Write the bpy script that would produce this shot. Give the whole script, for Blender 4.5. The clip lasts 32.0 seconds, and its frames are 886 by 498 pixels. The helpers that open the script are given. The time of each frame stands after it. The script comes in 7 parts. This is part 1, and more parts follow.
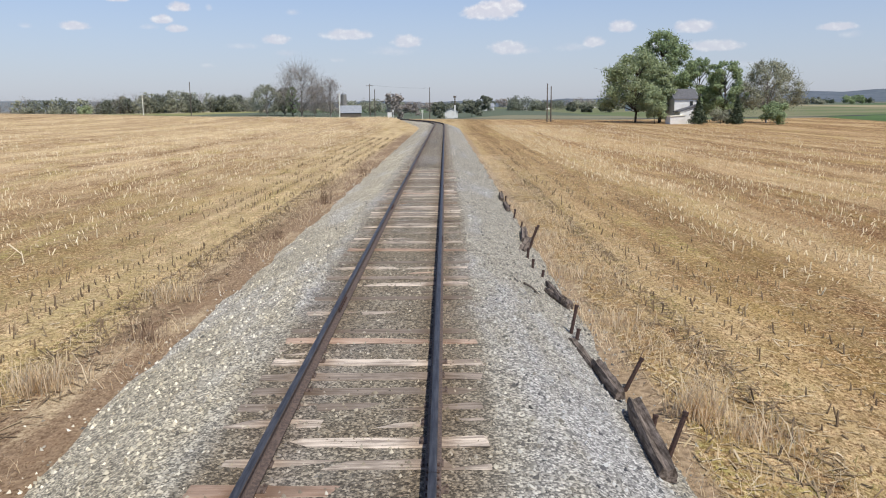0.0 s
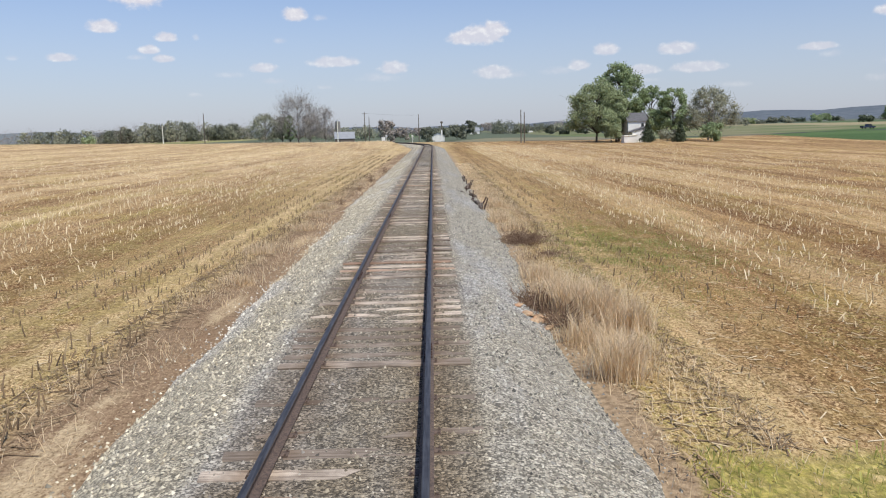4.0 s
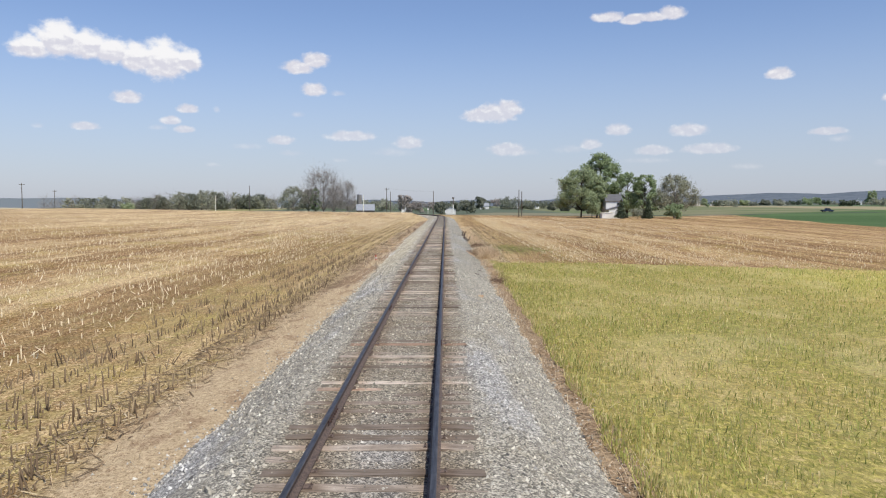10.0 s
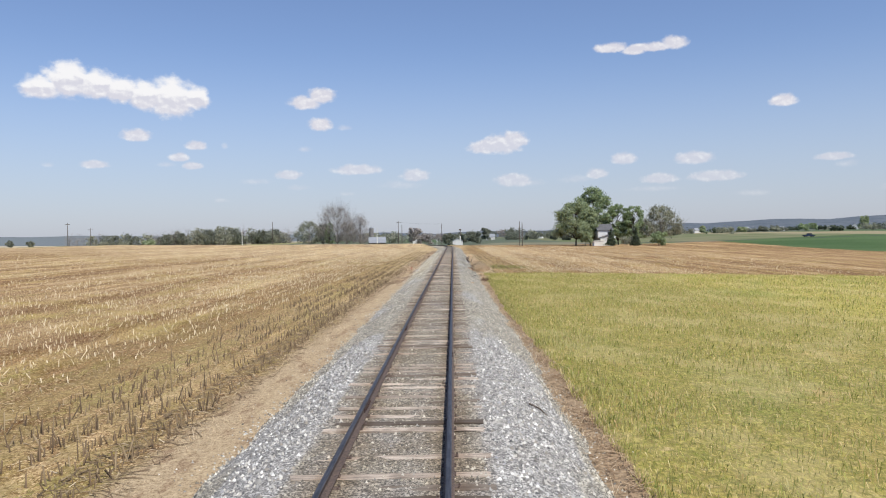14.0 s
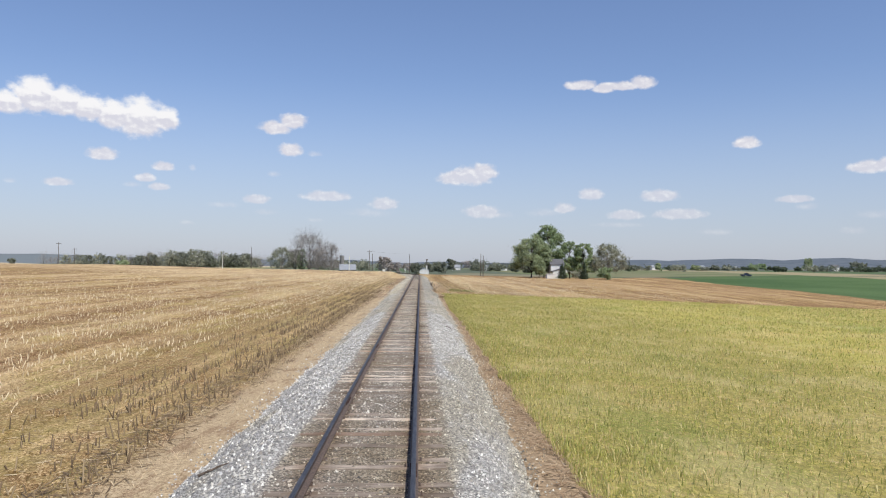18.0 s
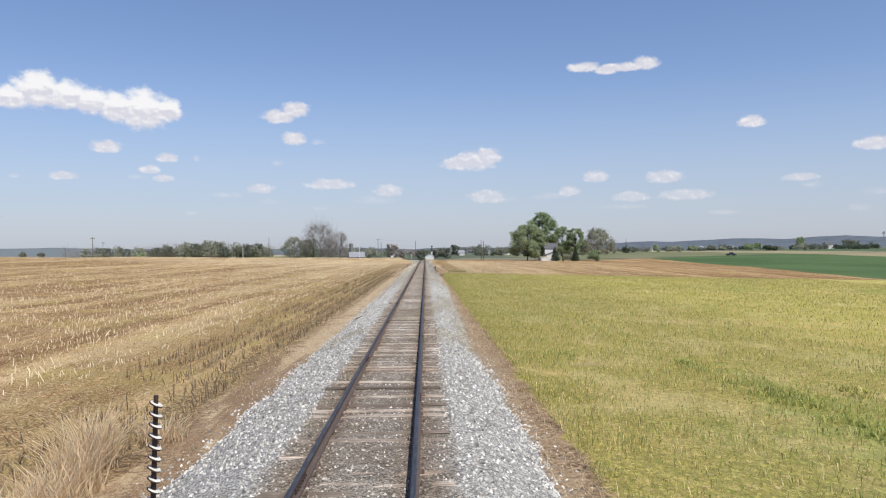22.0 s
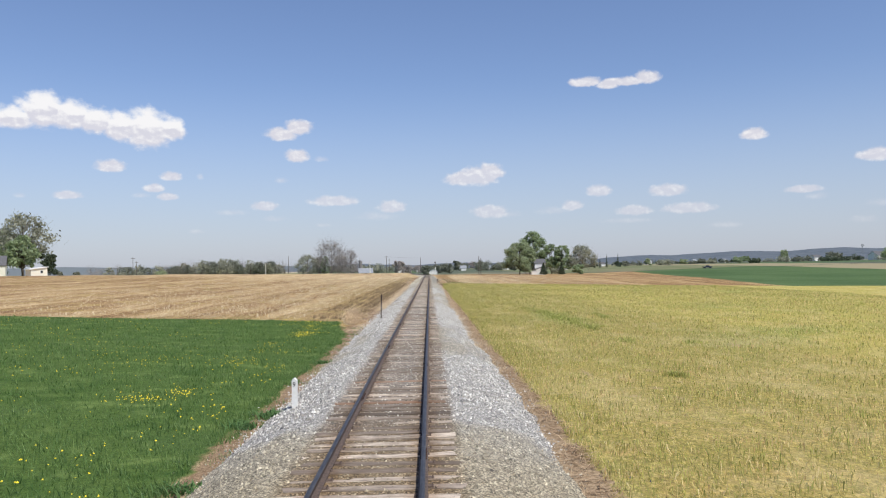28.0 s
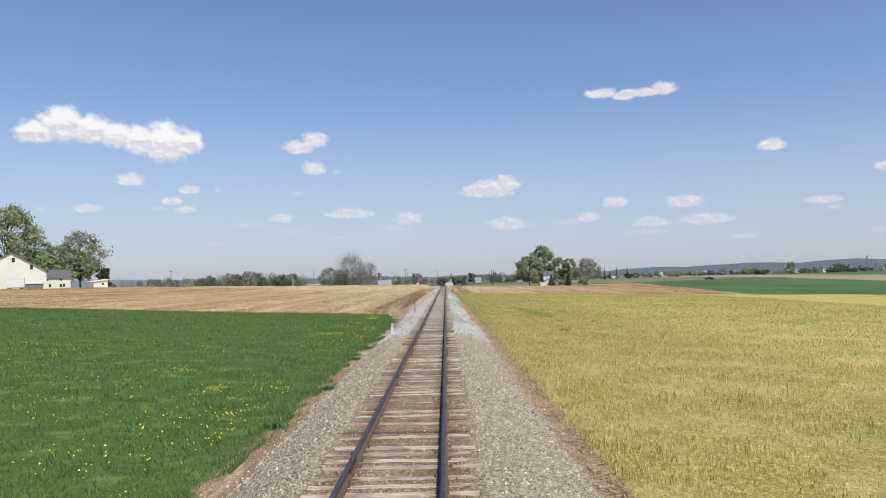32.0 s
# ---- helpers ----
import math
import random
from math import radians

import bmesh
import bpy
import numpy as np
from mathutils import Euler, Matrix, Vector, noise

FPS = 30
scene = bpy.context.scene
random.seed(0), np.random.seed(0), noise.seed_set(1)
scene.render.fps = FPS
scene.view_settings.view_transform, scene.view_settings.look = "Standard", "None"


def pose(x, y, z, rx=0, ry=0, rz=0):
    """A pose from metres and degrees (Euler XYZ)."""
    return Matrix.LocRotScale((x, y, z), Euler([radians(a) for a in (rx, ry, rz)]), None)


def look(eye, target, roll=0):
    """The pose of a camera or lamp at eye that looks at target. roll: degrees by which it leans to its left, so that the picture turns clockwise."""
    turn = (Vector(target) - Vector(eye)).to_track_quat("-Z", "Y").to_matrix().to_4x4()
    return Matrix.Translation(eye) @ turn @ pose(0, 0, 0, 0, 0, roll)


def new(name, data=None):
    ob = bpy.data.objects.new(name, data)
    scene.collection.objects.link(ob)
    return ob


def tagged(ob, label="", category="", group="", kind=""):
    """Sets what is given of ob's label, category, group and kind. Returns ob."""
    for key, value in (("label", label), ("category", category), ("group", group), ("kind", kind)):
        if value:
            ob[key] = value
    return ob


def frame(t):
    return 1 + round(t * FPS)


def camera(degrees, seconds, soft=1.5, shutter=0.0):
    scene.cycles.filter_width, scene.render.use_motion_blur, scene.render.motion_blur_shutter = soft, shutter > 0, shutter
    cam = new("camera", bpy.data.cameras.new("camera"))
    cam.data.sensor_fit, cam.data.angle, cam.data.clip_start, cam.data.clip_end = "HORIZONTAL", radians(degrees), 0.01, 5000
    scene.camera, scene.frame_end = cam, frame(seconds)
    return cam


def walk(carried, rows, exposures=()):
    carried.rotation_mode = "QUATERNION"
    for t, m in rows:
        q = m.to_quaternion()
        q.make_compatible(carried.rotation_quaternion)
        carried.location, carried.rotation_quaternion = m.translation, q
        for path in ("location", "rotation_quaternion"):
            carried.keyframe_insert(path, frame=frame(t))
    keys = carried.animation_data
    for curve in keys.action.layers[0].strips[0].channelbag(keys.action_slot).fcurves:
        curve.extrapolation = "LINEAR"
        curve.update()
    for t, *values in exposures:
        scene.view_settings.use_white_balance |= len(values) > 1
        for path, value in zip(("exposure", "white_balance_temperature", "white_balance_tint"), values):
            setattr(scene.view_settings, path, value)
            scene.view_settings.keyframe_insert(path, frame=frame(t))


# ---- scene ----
# The camera rides backwards along the straight track, looking back at it.
cam = camera(58.50, 32.0, soft=1.1)
PATH = [
    (0.0, pose(0.870, -0.000, 2.906, 79.715, 0.375, 0.132)),
    (0.5, pose(0.921, -3.559, 2.912, 80.194, 0.528, 1.279)),
    (1.0, pose(0.913, -7.095, 2.846, 80.393, 1.199, 1.245)),
    (1.5, pose(0.882, -10.602, 2.934, 80.465, 1.663, -0.211)),
    (2.0, pose(0.929, -14.151, 2.887, 80.512, 1.063, -1.211)),
    (2.5, pose(0.932, -17.734, 2.881, 80.386, 1.692, -1.769)),
    (3.0, pose(0.900, -21.322, 2.898, 79.993, 2.310, -1.968)),
    (3.5, pose(0.852, -24.900, 2.926, 80.887, 1.828, -1.010)),
    (4.0, pose(0.887, -28.473, 2.916, 81.442, 1.376, -0.752)),
    (4.5, pose(0.887, -32.057, 2.916, 81.998, 1.022, -0.494)),
    (5.0, pose(0.887, -35.668, 2.916, 82.554, 0.726, -0.235)),
    (5.5, pose(0.946, -39.321, 2.852, 83.109, 0.455, 0.023)),
    (6.0, pose(0.851, -43.033, 2.873, 83.054, -0.116, -0.264)),
    (6.5, pose(0.868, -46.669, 2.923, 83.453, -0.134, -0.624)),
    (7.0, pose(0.867, -50.266, 2.932, 83.529, 0.164, -0.177)),
    (7.5, pose(0.840, -53.795, 2.928, 83.386, 0.440, 0.277)),
    (8.0, pose(0.870, -57.251, 2.944, 83.471, 0.911, 0.979)),
    (8.5, pose(0.865, -60.647, 2.943, 85.240, 0.796, 0.674)),
    (9.0, pose(0.857, -64.004, 2.928, 86.628, 0.357, -0.124)),
    (9.5, pose(0.849, -67.339, 2.930, 86.705, 0.206, -0.361)),
    (10.0, pose(0.880, -70.672, 2.914, 86.788, 0.038, 0.160)),
    (10.5, pose(0.881, -73.996, 2.916, 87.136, 0.256, -0.673)),
    (11.0, pose(0.886, -77.304, 2.926, 87.509, 0.684, -1.459)),
    (11.5, pose(0.888, -80.584, 2.863, 87.707, 0.431, -1.641)),
    (12.0, pose(0.866, -83.827, 2.922, 87.677, 0.273, -1.473)),
    (12.5, pose(0.911, -87.135, 2.898, 87.853, 0.708, -1.244)),
    (13.0, pose(0.873, -90.491, 2.977, 88.751, 0.862, -1.534)),
    (13.5, pose(0.838, -93.932, 2.916, 88.982, 1.100, -0.566)),
    (14.0, pose(0.853, -97.402, 2.906, 89.076, 1.023, 0.702)),
    (14.5, pose(0.814, -100.830, 2.885, 89.272, 0.719, 0.546)),
    (15.0, pose(0.887, -104.211, 2.916, 89.234, 0.499, 0.281)),
    (15.5, pose(0.887, -107.569, 2.916, 89.195, 0.279, 0.017)),
    (16.0, pose(0.887, -110.926, 2.916, 89.157, 0.035, -0.247)),
    (16.5, pose(0.898, -114.308, 2.935, 89.119, -0.262, -0.512)),
    (17.0, pose(0.859, -117.736, 2.955, 89.544, 0.334, -1.036)),
    (17.5, pose(0.804, -121.224, 2.935, 90.711, 0.017, -1.635)),
    (18.0, pose(0.801, -124.694, 2.891, 91.226, -0.746, -1.692)),
    (18.5, pose(0.878, -128.087, 2.957, 90.871, 0.206, -0.969)),
    (19.0, pose(0.906, -131.538, 2.933, 90.259, 1.499, -1.493)),
    (19.5, pose(0.911, -135.051, 2.927, 89.386, 1.633, -2.123)),
    (20.0, pose(0.910, -138.613, 2.925, 89.424, 1.820, -1.124)),
    (20.5, pose(0.926, -142.215, 2.928, 90.037, 1.037, -2.034)),
    (21.0, pose(0.955, -145.855, 2.932, 89.749, 0.801, -3.208)),
    (21.5, pose(0.906, -149.520, 2.915, 89.716, 0.938, -2.255)),
    (22.0, pose(0.923, -153.188, 2.903, 90.191, 0.456, -1.278)),
    (22.5, pose(0.892, -156.872, 2.928, 90.108, 0.759, -1.441)),
    (23.0, pose(0.838, -160.578, 2.911, 89.910, 1.440, -1.449)),
    (23.5, pose(0.910, -164.244, 2.906, 89.923, 1.290, -0.435)),
    (24.0, pose(0.931, -167.943, 2.914, 90.015, 1.399, 0.753)),
    (24.5, pose(0.916, -171.676, 2.925, 90.089, 1.686, 0.677)),
    (25.0, pose(0.887, -175.429, 2.916, 90.463, 1.348, 0.690)),
    (25.5, pose(0.887, -179.183, 2.916, 90.837, 1.104, 0.703)),
    (26.0, pose(0.887, -182.919, 2.916, 91.210, 0.927, 0.716)),
    (26.5, pose(0.874, -186.618, 2.917, 91.584, 0.797, 0.730)),
    (27.0, pose(0.966, -190.262, 2.904, 91.294, 0.670, 0.255)),
    (27.5, pose(0.828, -193.861, 2.971, 91.328, 0.883, -1.301)),
    (28.0, pose(0.896, -197.488, 2.947, 91.316, 1.020, -0.991)),
    (28.5, pose(0.869, -201.150, 2.924, 91.155, 1.204, -0.344)),
    (29.0, pose(0.860, -204.831, 2.918, 90.901, 1.342, 0.156)),
    (29.5, pose(0.933, -208.531, 2.920, 90.462, 1.736, 0.861)),
    (30.0, pose(0.914, -212.255, 2.936, 90.621, 2.306, 0.028)),
    (30.5, pose(0.935, -215.990, 2.885, 91.424, 1.308, -0.498)),
    (31.0, pose(0.962, -219.737, 2.894, 91.334, 0.244, 0.157)),
    (31.5, pose(0.907, -223.490, 2.888, 91.817, 1.119, -0.248)),
    (32.0, pose(0.842, -227.243, 2.906, 92.202, 1.129, 0.173)),
]
walk(cam, PATH)

# ---- sky, sun ----
SUN_EL, SUN_AZ = 58.0, 142.0      # degrees; azimuth clockwise from +y
world = bpy.data.worlds.new("world")
scene.world = world
world.use_nodes = True


class Nodes:
    """A small helper to write node trees."""

    def __init__(self, tree):
        self.t = tree

    def add(self, kind, operation="", use_clamp=False, interpolation_type="", data_type=""):
        n = self.t.nodes.new(kind)
        if operation:
            n.operation = operation
        if use_clamp:
            n.use_clamp = True
        if interpolation_type:
            n.interpolation_type = interpolation_type
        if data_type:
            n.data_type = data_type
        return n

    def link(self, a, b):
        self.t.links.new(a, b)

    def put(self, sock, v):
        if isinstance(v, bpy.types.NodeSocket):
            self.t.links.new(v, sock)
        else:
            sock.default_value = v

    def math(self, op, a, b=0.0, c=None, clamp=False):
        n = self.add("ShaderNodeMath", operation=op, use_clamp=clamp)
        self.put(n.inputs[0], a)
        self.put(n.inputs[1], b)
        if c is not None:
            self.put(n.inputs[2], c)
        return n.outputs[0]

    def vmath(self, op, a, b=(0, 0, 0)):
        n = self.add("ShaderNodeVectorMath", operation=op)
        self.put(n.inputs[0], a)
        self.put(n.inputs[1], b)
        return n.outputs["Value"] if op == "LENGTH" else n.outputs[0]

    def noise(self, vec, scale, detail=4.0, rough=0.55, distortion=0.0):
        n = self.add("ShaderNodeTexNoise")
        self.put(n.inputs["Vector"], vec)
        n.inputs["Scale"].default_value = scale
        n.inputs["Detail"].default_value = detail
        n.inputs["Roughness"].default_value = rough
        n.inputs["Distortion"].default_value = distortion
        return n.outputs["Fac"]

    def step(self, v, lo, hi):
        n = self.add("ShaderNodeMapRange", interpolation_type="SMOOTHSTEP")
        self.put(n.inputs["Value"], v)
        n.inputs["From Min"].default_value = lo
        n.inputs["From Max"].default_value = hi
        return n.outputs["Result"]

    def mix(self, f, a, b):
        n = self.add("ShaderNodeMix", data_type="RGBA")
        self.put(n.inputs[0], f)
        for s, v in ((n.inputs[6], a), (n.inputs[7], b)):
            if isinstance(v, tuple):
                v = (*v, 1.0) if len(v) == 3 else v
            self.put(s, v)
        return n.outputs[2]

    def tint(self, f, col, t):
        """Darkens col by the tone t where f is 1."""
        return self.vmath("MULTIPLY", col, self.mix(f, (1.0, 1.0, 1.0), t))

    def scaled(self, vec, s):
        return self.vmath("MULTIPLY", vec, s)

    def xyz(self, vec):
        n = self.add("ShaderNodeSeparateXYZ")
        self.put(n.inputs[0], vec)
        return n.outputs


# azimuth, elevation, half width and half height of each lobe of cloud, in degrees
BANK = [(-27.75, 10.0, 1.25, 0.7), (-26.1, 10.6, 1.45, 1.12), (-24.4, 10.35, 1.4, 0.88), (-22.9, 10.1, 1.3, 0.82), (-21.3, 9.8, 1.3, 0.95),
        (-19.7, 9.75, 1.6, 1.25), (-18.2, 9.75, 1.0, 0.75)]
PUFFS = [
    (-22.03, 7.16, 0.95, 0.41), (-9.55, 10.1, 0.95, 0.52), (-10.75, 9.6, 1.1, 0.45), (-9.65, 8.1, 0.84, 0.45),
    (-18.22, 6.55, 0.68, 0.31), (-24.68, 5.17, 0.83, 0.27), (-19.35, 5.74, 0.63, 0.3), (-18.45, 5.16, 0.61, 0.26), (-11.99, 4.55, 0.92, 0.32),
    (-7.08, 4.9, 1.75, 0.35), (-2.94, 4.45, 1.01, 0.45), (2.3, 6.4, 1.3, 0.5), (3.4, 6.56, 1.5, 0.67), (4.17, 6.8, 1.01, 0.6),
]
STREAKS = [
    (15.43, 12.93, 0.9, 0.41), (13.99, 12.73, 1.44, 0.3), (12.78, 12.63, 0.85, 0.33), (11.19, 12.87, 1.18, 0.33), (22.37, 8.6, 0.84, 0.39),
    (29.83, 6.7, 1.36, 0.39), (31.09, 6.78, 1.14, 0.43), (11.95, 5.26, 0.88, 0.4), (16.71, 5.11, 1.3, 0.41),
    (10.09, 4.27, 0.7, 0.35), (4.17, 3.97, 1.27, 0.45), (14.39, 3.77, 1.2, 0.34), (18.09, 3.81, 1.74, 0.36), (25.35, 4.73, 1.06, 0.25),
]
FAINT = [
    (-20.2, 5.25, 0.7, 0.24), (-27.4, 5.1, 0.5, 0.22), (-14.26, 4.1, 1.4, 0.26), (-11.28, 3.65, 1.2, 0.25), (-16.57, 2.79, 0.7, 0.24), (-7.85, 3.18, 0.8, 0.2),
    (-3.96, 3.82, 2.0, 0.4), (-7.92, 7.88, 0.7, 0.25), (-16.28, 6.58, 0.3, 0.28), (-10.76, 6.36, 0.6, 0.25),
]
FAINT_EAST = [
    (5.56, 3.75, 1.0, 0.32), (8.6, 3.95, 1.6, 0.36), (13.79, 3.09, 2.4, 0.25), (20.41, 2.6, 1.5, 0.3), (26.09, 4.27, 0.9, 0.3),
    (28.79, 2.65, 1.1, 0.3), (30.07, 3.66, 1.6, 0.35), (-38.0, 9.0, 4.0, 1.2), (40.0, 7.0, 4.0, 1.0),
    (-60.0, 14.0, 5.0, 2.0), (150.0, 12.0, 7.0, 2.5), (-140.0, 16.0, 7.0, 2.5),
]
CLOUDS = BANK + PUFFS + STREAKS
w = Nodes(world.node_tree)
world.node_tree.nodes.clear()
sky = w.add("ShaderNodeTexSky")
sky.sky_type, sky.sun_disc, sky.sun_elevation, sky.sun_rotation = "NISHITA", False, radians(SUN_EL), radians(SUN_AZ)
sky.altitude, sky.air_density, sky.dust_density, sky.ozone_density = 150.0, 1.0, 0.7, 2.0
way = w.add("ShaderNodeTexCoord").outputs["Generated"]
wx = w.xyz(way)
azim = w.math("MULTIPLY", w.math("ARCTAN2", wx[0], wx[1]), 180 / math.pi)
elev = w.math("MULTIPLY", w.math("ARCSINE", wx[2]), 180 / math.pi)
comb = w.add("ShaderNodeCombineXYZ")
w.link(w.math("SUBTRACT", azim, 0.3), comb.inputs[0])
w.link(elev, comb.inputs[1])
flat = comb.outputs[0]
billow = w.noise(w.scaled(flat, (1.0, 1.25, 1.0)), 1.5, 3.0, 0.5)
above = w.noise(w.scaled(w.vmath("ADD", flat, (0.12, 0.2, 0)), (1.0, 1.25, 1.0)), 1.5, 3.0, 0.5)
fine = w.noise(w.scaled(flat, (1.0, 1.3, 1.0)), 5.0, 3.0, 0.5)


def nearest(rows, rise=0.0):
    """Distance to the nearest cloud in its own half sizes; the undersides are flat."""
    best = 99.0
    for a, e, wa, we in rows:
        v = w.xyz(w.vmath("MULTIPLY", w.vmath("SUBTRACT", flat, (a, e - 0.2 * we + rise * we, 0)), (1 / wa, 0.83 / we, 0)))
        low = w.math("MAXIMUM", v[1], w.math("MULTIPLY", v[1], -1.45))
        d = w.math("SQRT", w.math("ADD", w.math("MULTIPLY", v[0], v[0]), w.math("MULTIPLY", low, low)))
        best = w.math("MINIMUM", d, best)
    return best


lump = w.math("ADD", w.math("MULTIPLY", w.math("SUBTRACT", billow, 0.5), 0.85), w.math("MULTIPLY", w.math("SUBTRACT", fine, 0.5), 0.13))
core = nearest(CLOUDS)
thick = w.math("SUBTRACT", w.math("ADD", 1.08, lump), core)
thin = w.math("SUBTRACT", w.math("ADD", 0.9, lump), nearest(FAINT + FAINT_EAST))
cover = w.math("ADD", w.math("MULTIPLY", w.step(thick, -0.18, 0.42), 0.95), w.math("MULTIPLY", w.step(thin, -0.1, 0.9), 0.42), clamp=True)
near_horizon = w.step(elev, 2.0, 9.0)
cover = w.math("MULTIPLY", cover, w.math("ADD", 0.5, w.math("MULTIPLY", near_horizon, 0.48)))
under = w.math("MINIMUM", w.math("SUBTRACT", nearest(BANK, 0.35), core), 0.15)
relief = w.math("ADD", w.math("MULTIPLY", w.math("SUBTRACT", billow, above), 1.6), w.math("MULTIPLY", w.math("SUBTRACT", fine, 0.5), 0.2))
relief = w.math("SUBTRACT", relief, w.math("MULTIPLY", under, 2.2))
puff = w.mix(w.step(relief, -0.5, 0.3), (6.0, 5.9, 6.45), (8.1, 7.95, 7.9))
bg = w.add("ShaderNodeBackground")
haze = w.step(w.math("ABSOLUTE", elev), 14.0, 0.0)
clear = w.mix(w.math("MULTIPLY", haze, 0.62), w.scaled(sky.outputs[0], (0.925, 0.935, 1.08)), (4.0, 4.42, 5.5))
w.link(w.mix(cover, clear, puff), bg.inputs["Color"])
bg.inputs["Strength"].default_value = 0.12
w.link(bg.outputs[0], w.add("ShaderNodeOutputWorld").inputs["Surface"])

sun_data = bpy.data.lights.new("sun", "SUN")
sun_data.energy, sun_data.angle, sun_data.color = 4.6, radians(0.53), (1.0, 0.955, 0.88)
sun = new("sun", sun_data)
sa, se = radians(SUN_AZ), radians(SUN_EL)
sun.matrix_world = look((300 * math.sin(sa) * math.cos(se), 300 * math.cos(sa) * math.cos(se), 300 * math.sin(se)), (0, 0, 0))
scene.view_settings.exposure = 0.0


# ---- materials ----
def material(name, build, rough=0.85, spec=0.3):
    """build(n, where) gives colour, and may give roughness and bump height too."""
    m = bpy.data.materials.new(name)
    m.use_nodes = True
    n = Nodes(m.node_tree)
    bsdf = m.node_tree.nodes["Principled BSDF"]
    bsdf.inputs["Roughness"].default_value = rough
    bsdf.inputs["Specular IOR Level"].default_value = spec
    where = n.add("ShaderNodeTexCoord").outputs["Object"]
    got = build(n, where)
    got = got if isinstance(got, dict) else {"color": got}
    n.put(bsdf.inputs["Base Color"], (*got["color"], 1.0) if isinstance(got["color"], tuple) else got["color"])
    if "rough" in got:
        n.put(bsdf.inputs["Roughness"], got["rough"])
    if "metal" in got:
        bsdf.inputs["Metallic"].default_value = got["metal"]
    if "bump" in got:
        b = n.add("ShaderNodeBump")
        b.inputs["Strength"].default_value = got.get("strength", 0.5)
        b.inputs["Distance"].default_value = got.get("distance", 0.02)
        n.link(got["bump"], b.inputs["Height"])
        n.link(b.outputs[0], bsdf.inputs["Normal"])
    return m


def speckled(a, b, scale, a2=None, scale2=None, amount=0.5):
    """Two colours mixed by fine noise and, on a larger scale, by a third one."""
    def build(n, p):
        c = n.mix(n.step(n.noise(p, scale, 5.0), 0.32, 0.68), a, b)
        if a2:
            c = n.mix(n.math("MULTIPLY", n.step(n.noise(p, scale2, 3.0), 0.4, 0.65), amount), c, a2)
        return {"color": c, "bump": n.noise(p, scale * 2, 3.0), "strength": 0.4, "distance": 0.3 / scale}
    return build


def islands(colors, scale=None, tone=None):
    """Each loose piece of the mesh takes a colour of its own from the list."""
    def build(n, p):
        r = n.add("ShaderNodeNewGeometry").outputs["Random Per Island"]
        ramp = n.add("ShaderNodeValToRGB")
        ramp.color_ramp.interpolation = "LINEAR"
        els = ramp.color_ramp.elements
        while len(els) < len(colors):
            els.new(0.5)
        for i, c in enumerate(colors):
            els[i].position = i / max(1, len(colors) - 1)
            els[i].color = (*c, 1.0)
        n.link(r, ramp.inputs[0])
        c = ramp.outputs[0]
        if scale:
            c = n.mix(n.math("MULTIPLY", n.step(n.noise(p, scale, 3.0), 0.35, 0.7), 0.45), c, tuple(v * 0.55 for v in colors[0]))
        if tone:
            c = tone(n, p, c)
        return {"color": c}
    return build


def lush_mottle(n, p, c):
    """Lighter and darker drifts in the meadow."""
    q = n.scaled(p, (1, 1, 0))
    c = n.tint(n.math("MULTIPLY", n.step(n.noise(q, 0.45, 4.0, 0.6), 0.5, 0.66), 0.8), c, (0.68, 0.78, 0.70))
    return n.mix(n.math("MULTIPLY", n.step(n.noise(q, 0.8, 4.0, 0.6), 0.52, 0.68), 0.35), c, (0.24, 0.32, 0.10))


def ripeness(n, p, c):
    """Greener towards the north end of the grain field, and in weedy patches."""
    y = n.xyz(p)[1]
    wob = n.math("MULTIPLY", n.math("SUBTRACT", n.noise(n.scaled(p, (1, 1, 0)), 0.12, 3.0), 0.5), 90.0)
    c = n.tint(n.math("MULTIPLY", n.step(n.math("ADD", y, wob), -195.0, -110.0), 0.3), c, (0.84, 0.95, 0.85))
    c = n.mix(n.math("MULTIPLY", n.step(n.noise(n.scaled(p, (1, 0.6, 0)), 0.28, 5.0, 0.7), 0.46, 0.62), 0.22), c, (0.72, 0.58, 0.32))
    q = n.scaled(p, (1, 1, 0))
    x = n.xyz(p)[0]
    bend = n.math("ABSOLUTE", n.math("SUBTRACT", x, 10.5))
    lush = n.math("ADD", n.math("ADD", n.math("MULTIPLY", bend, 0.36), n.math("MULTIPLY", n.math("ABSOLUTE", n.math("ADD", y, 139.0)), 0.07)), n.math("MULTIPLY", n.noise(q, 0.8, 5.0, 0.75), 3.0))
    c = n.tint(n.math("MULTIPLY", n.step(lush, 2.55, 1.6), 0.7), c, (0.58, 0.82, 0.56))
    c = n.tint(n.math("MULTIPLY", n.step(n.noise(n.scaled(q, (1.0, 0.8, 0)), 1.7, 6.0, 0.78), 0.53, 0.64), 0.5), c, (0.62, 0.76, 0.60))
    c = n.mix(n.math("MULTIPLY", n.step(n.noise(n.scaled(q, (1.0, 0.7, 0)), 2.6, 6.0, 0.8), 0.56, 0.66), 0.55), c, (0.70, 0.52, 0.27))
    return n.mix(n.math("MULTIPLY", n.step(n.noise(q, 0.5, 4.0, 0.7), 0.60, 0.70), 0.4), c, (0.60, 0.40, 0.19))


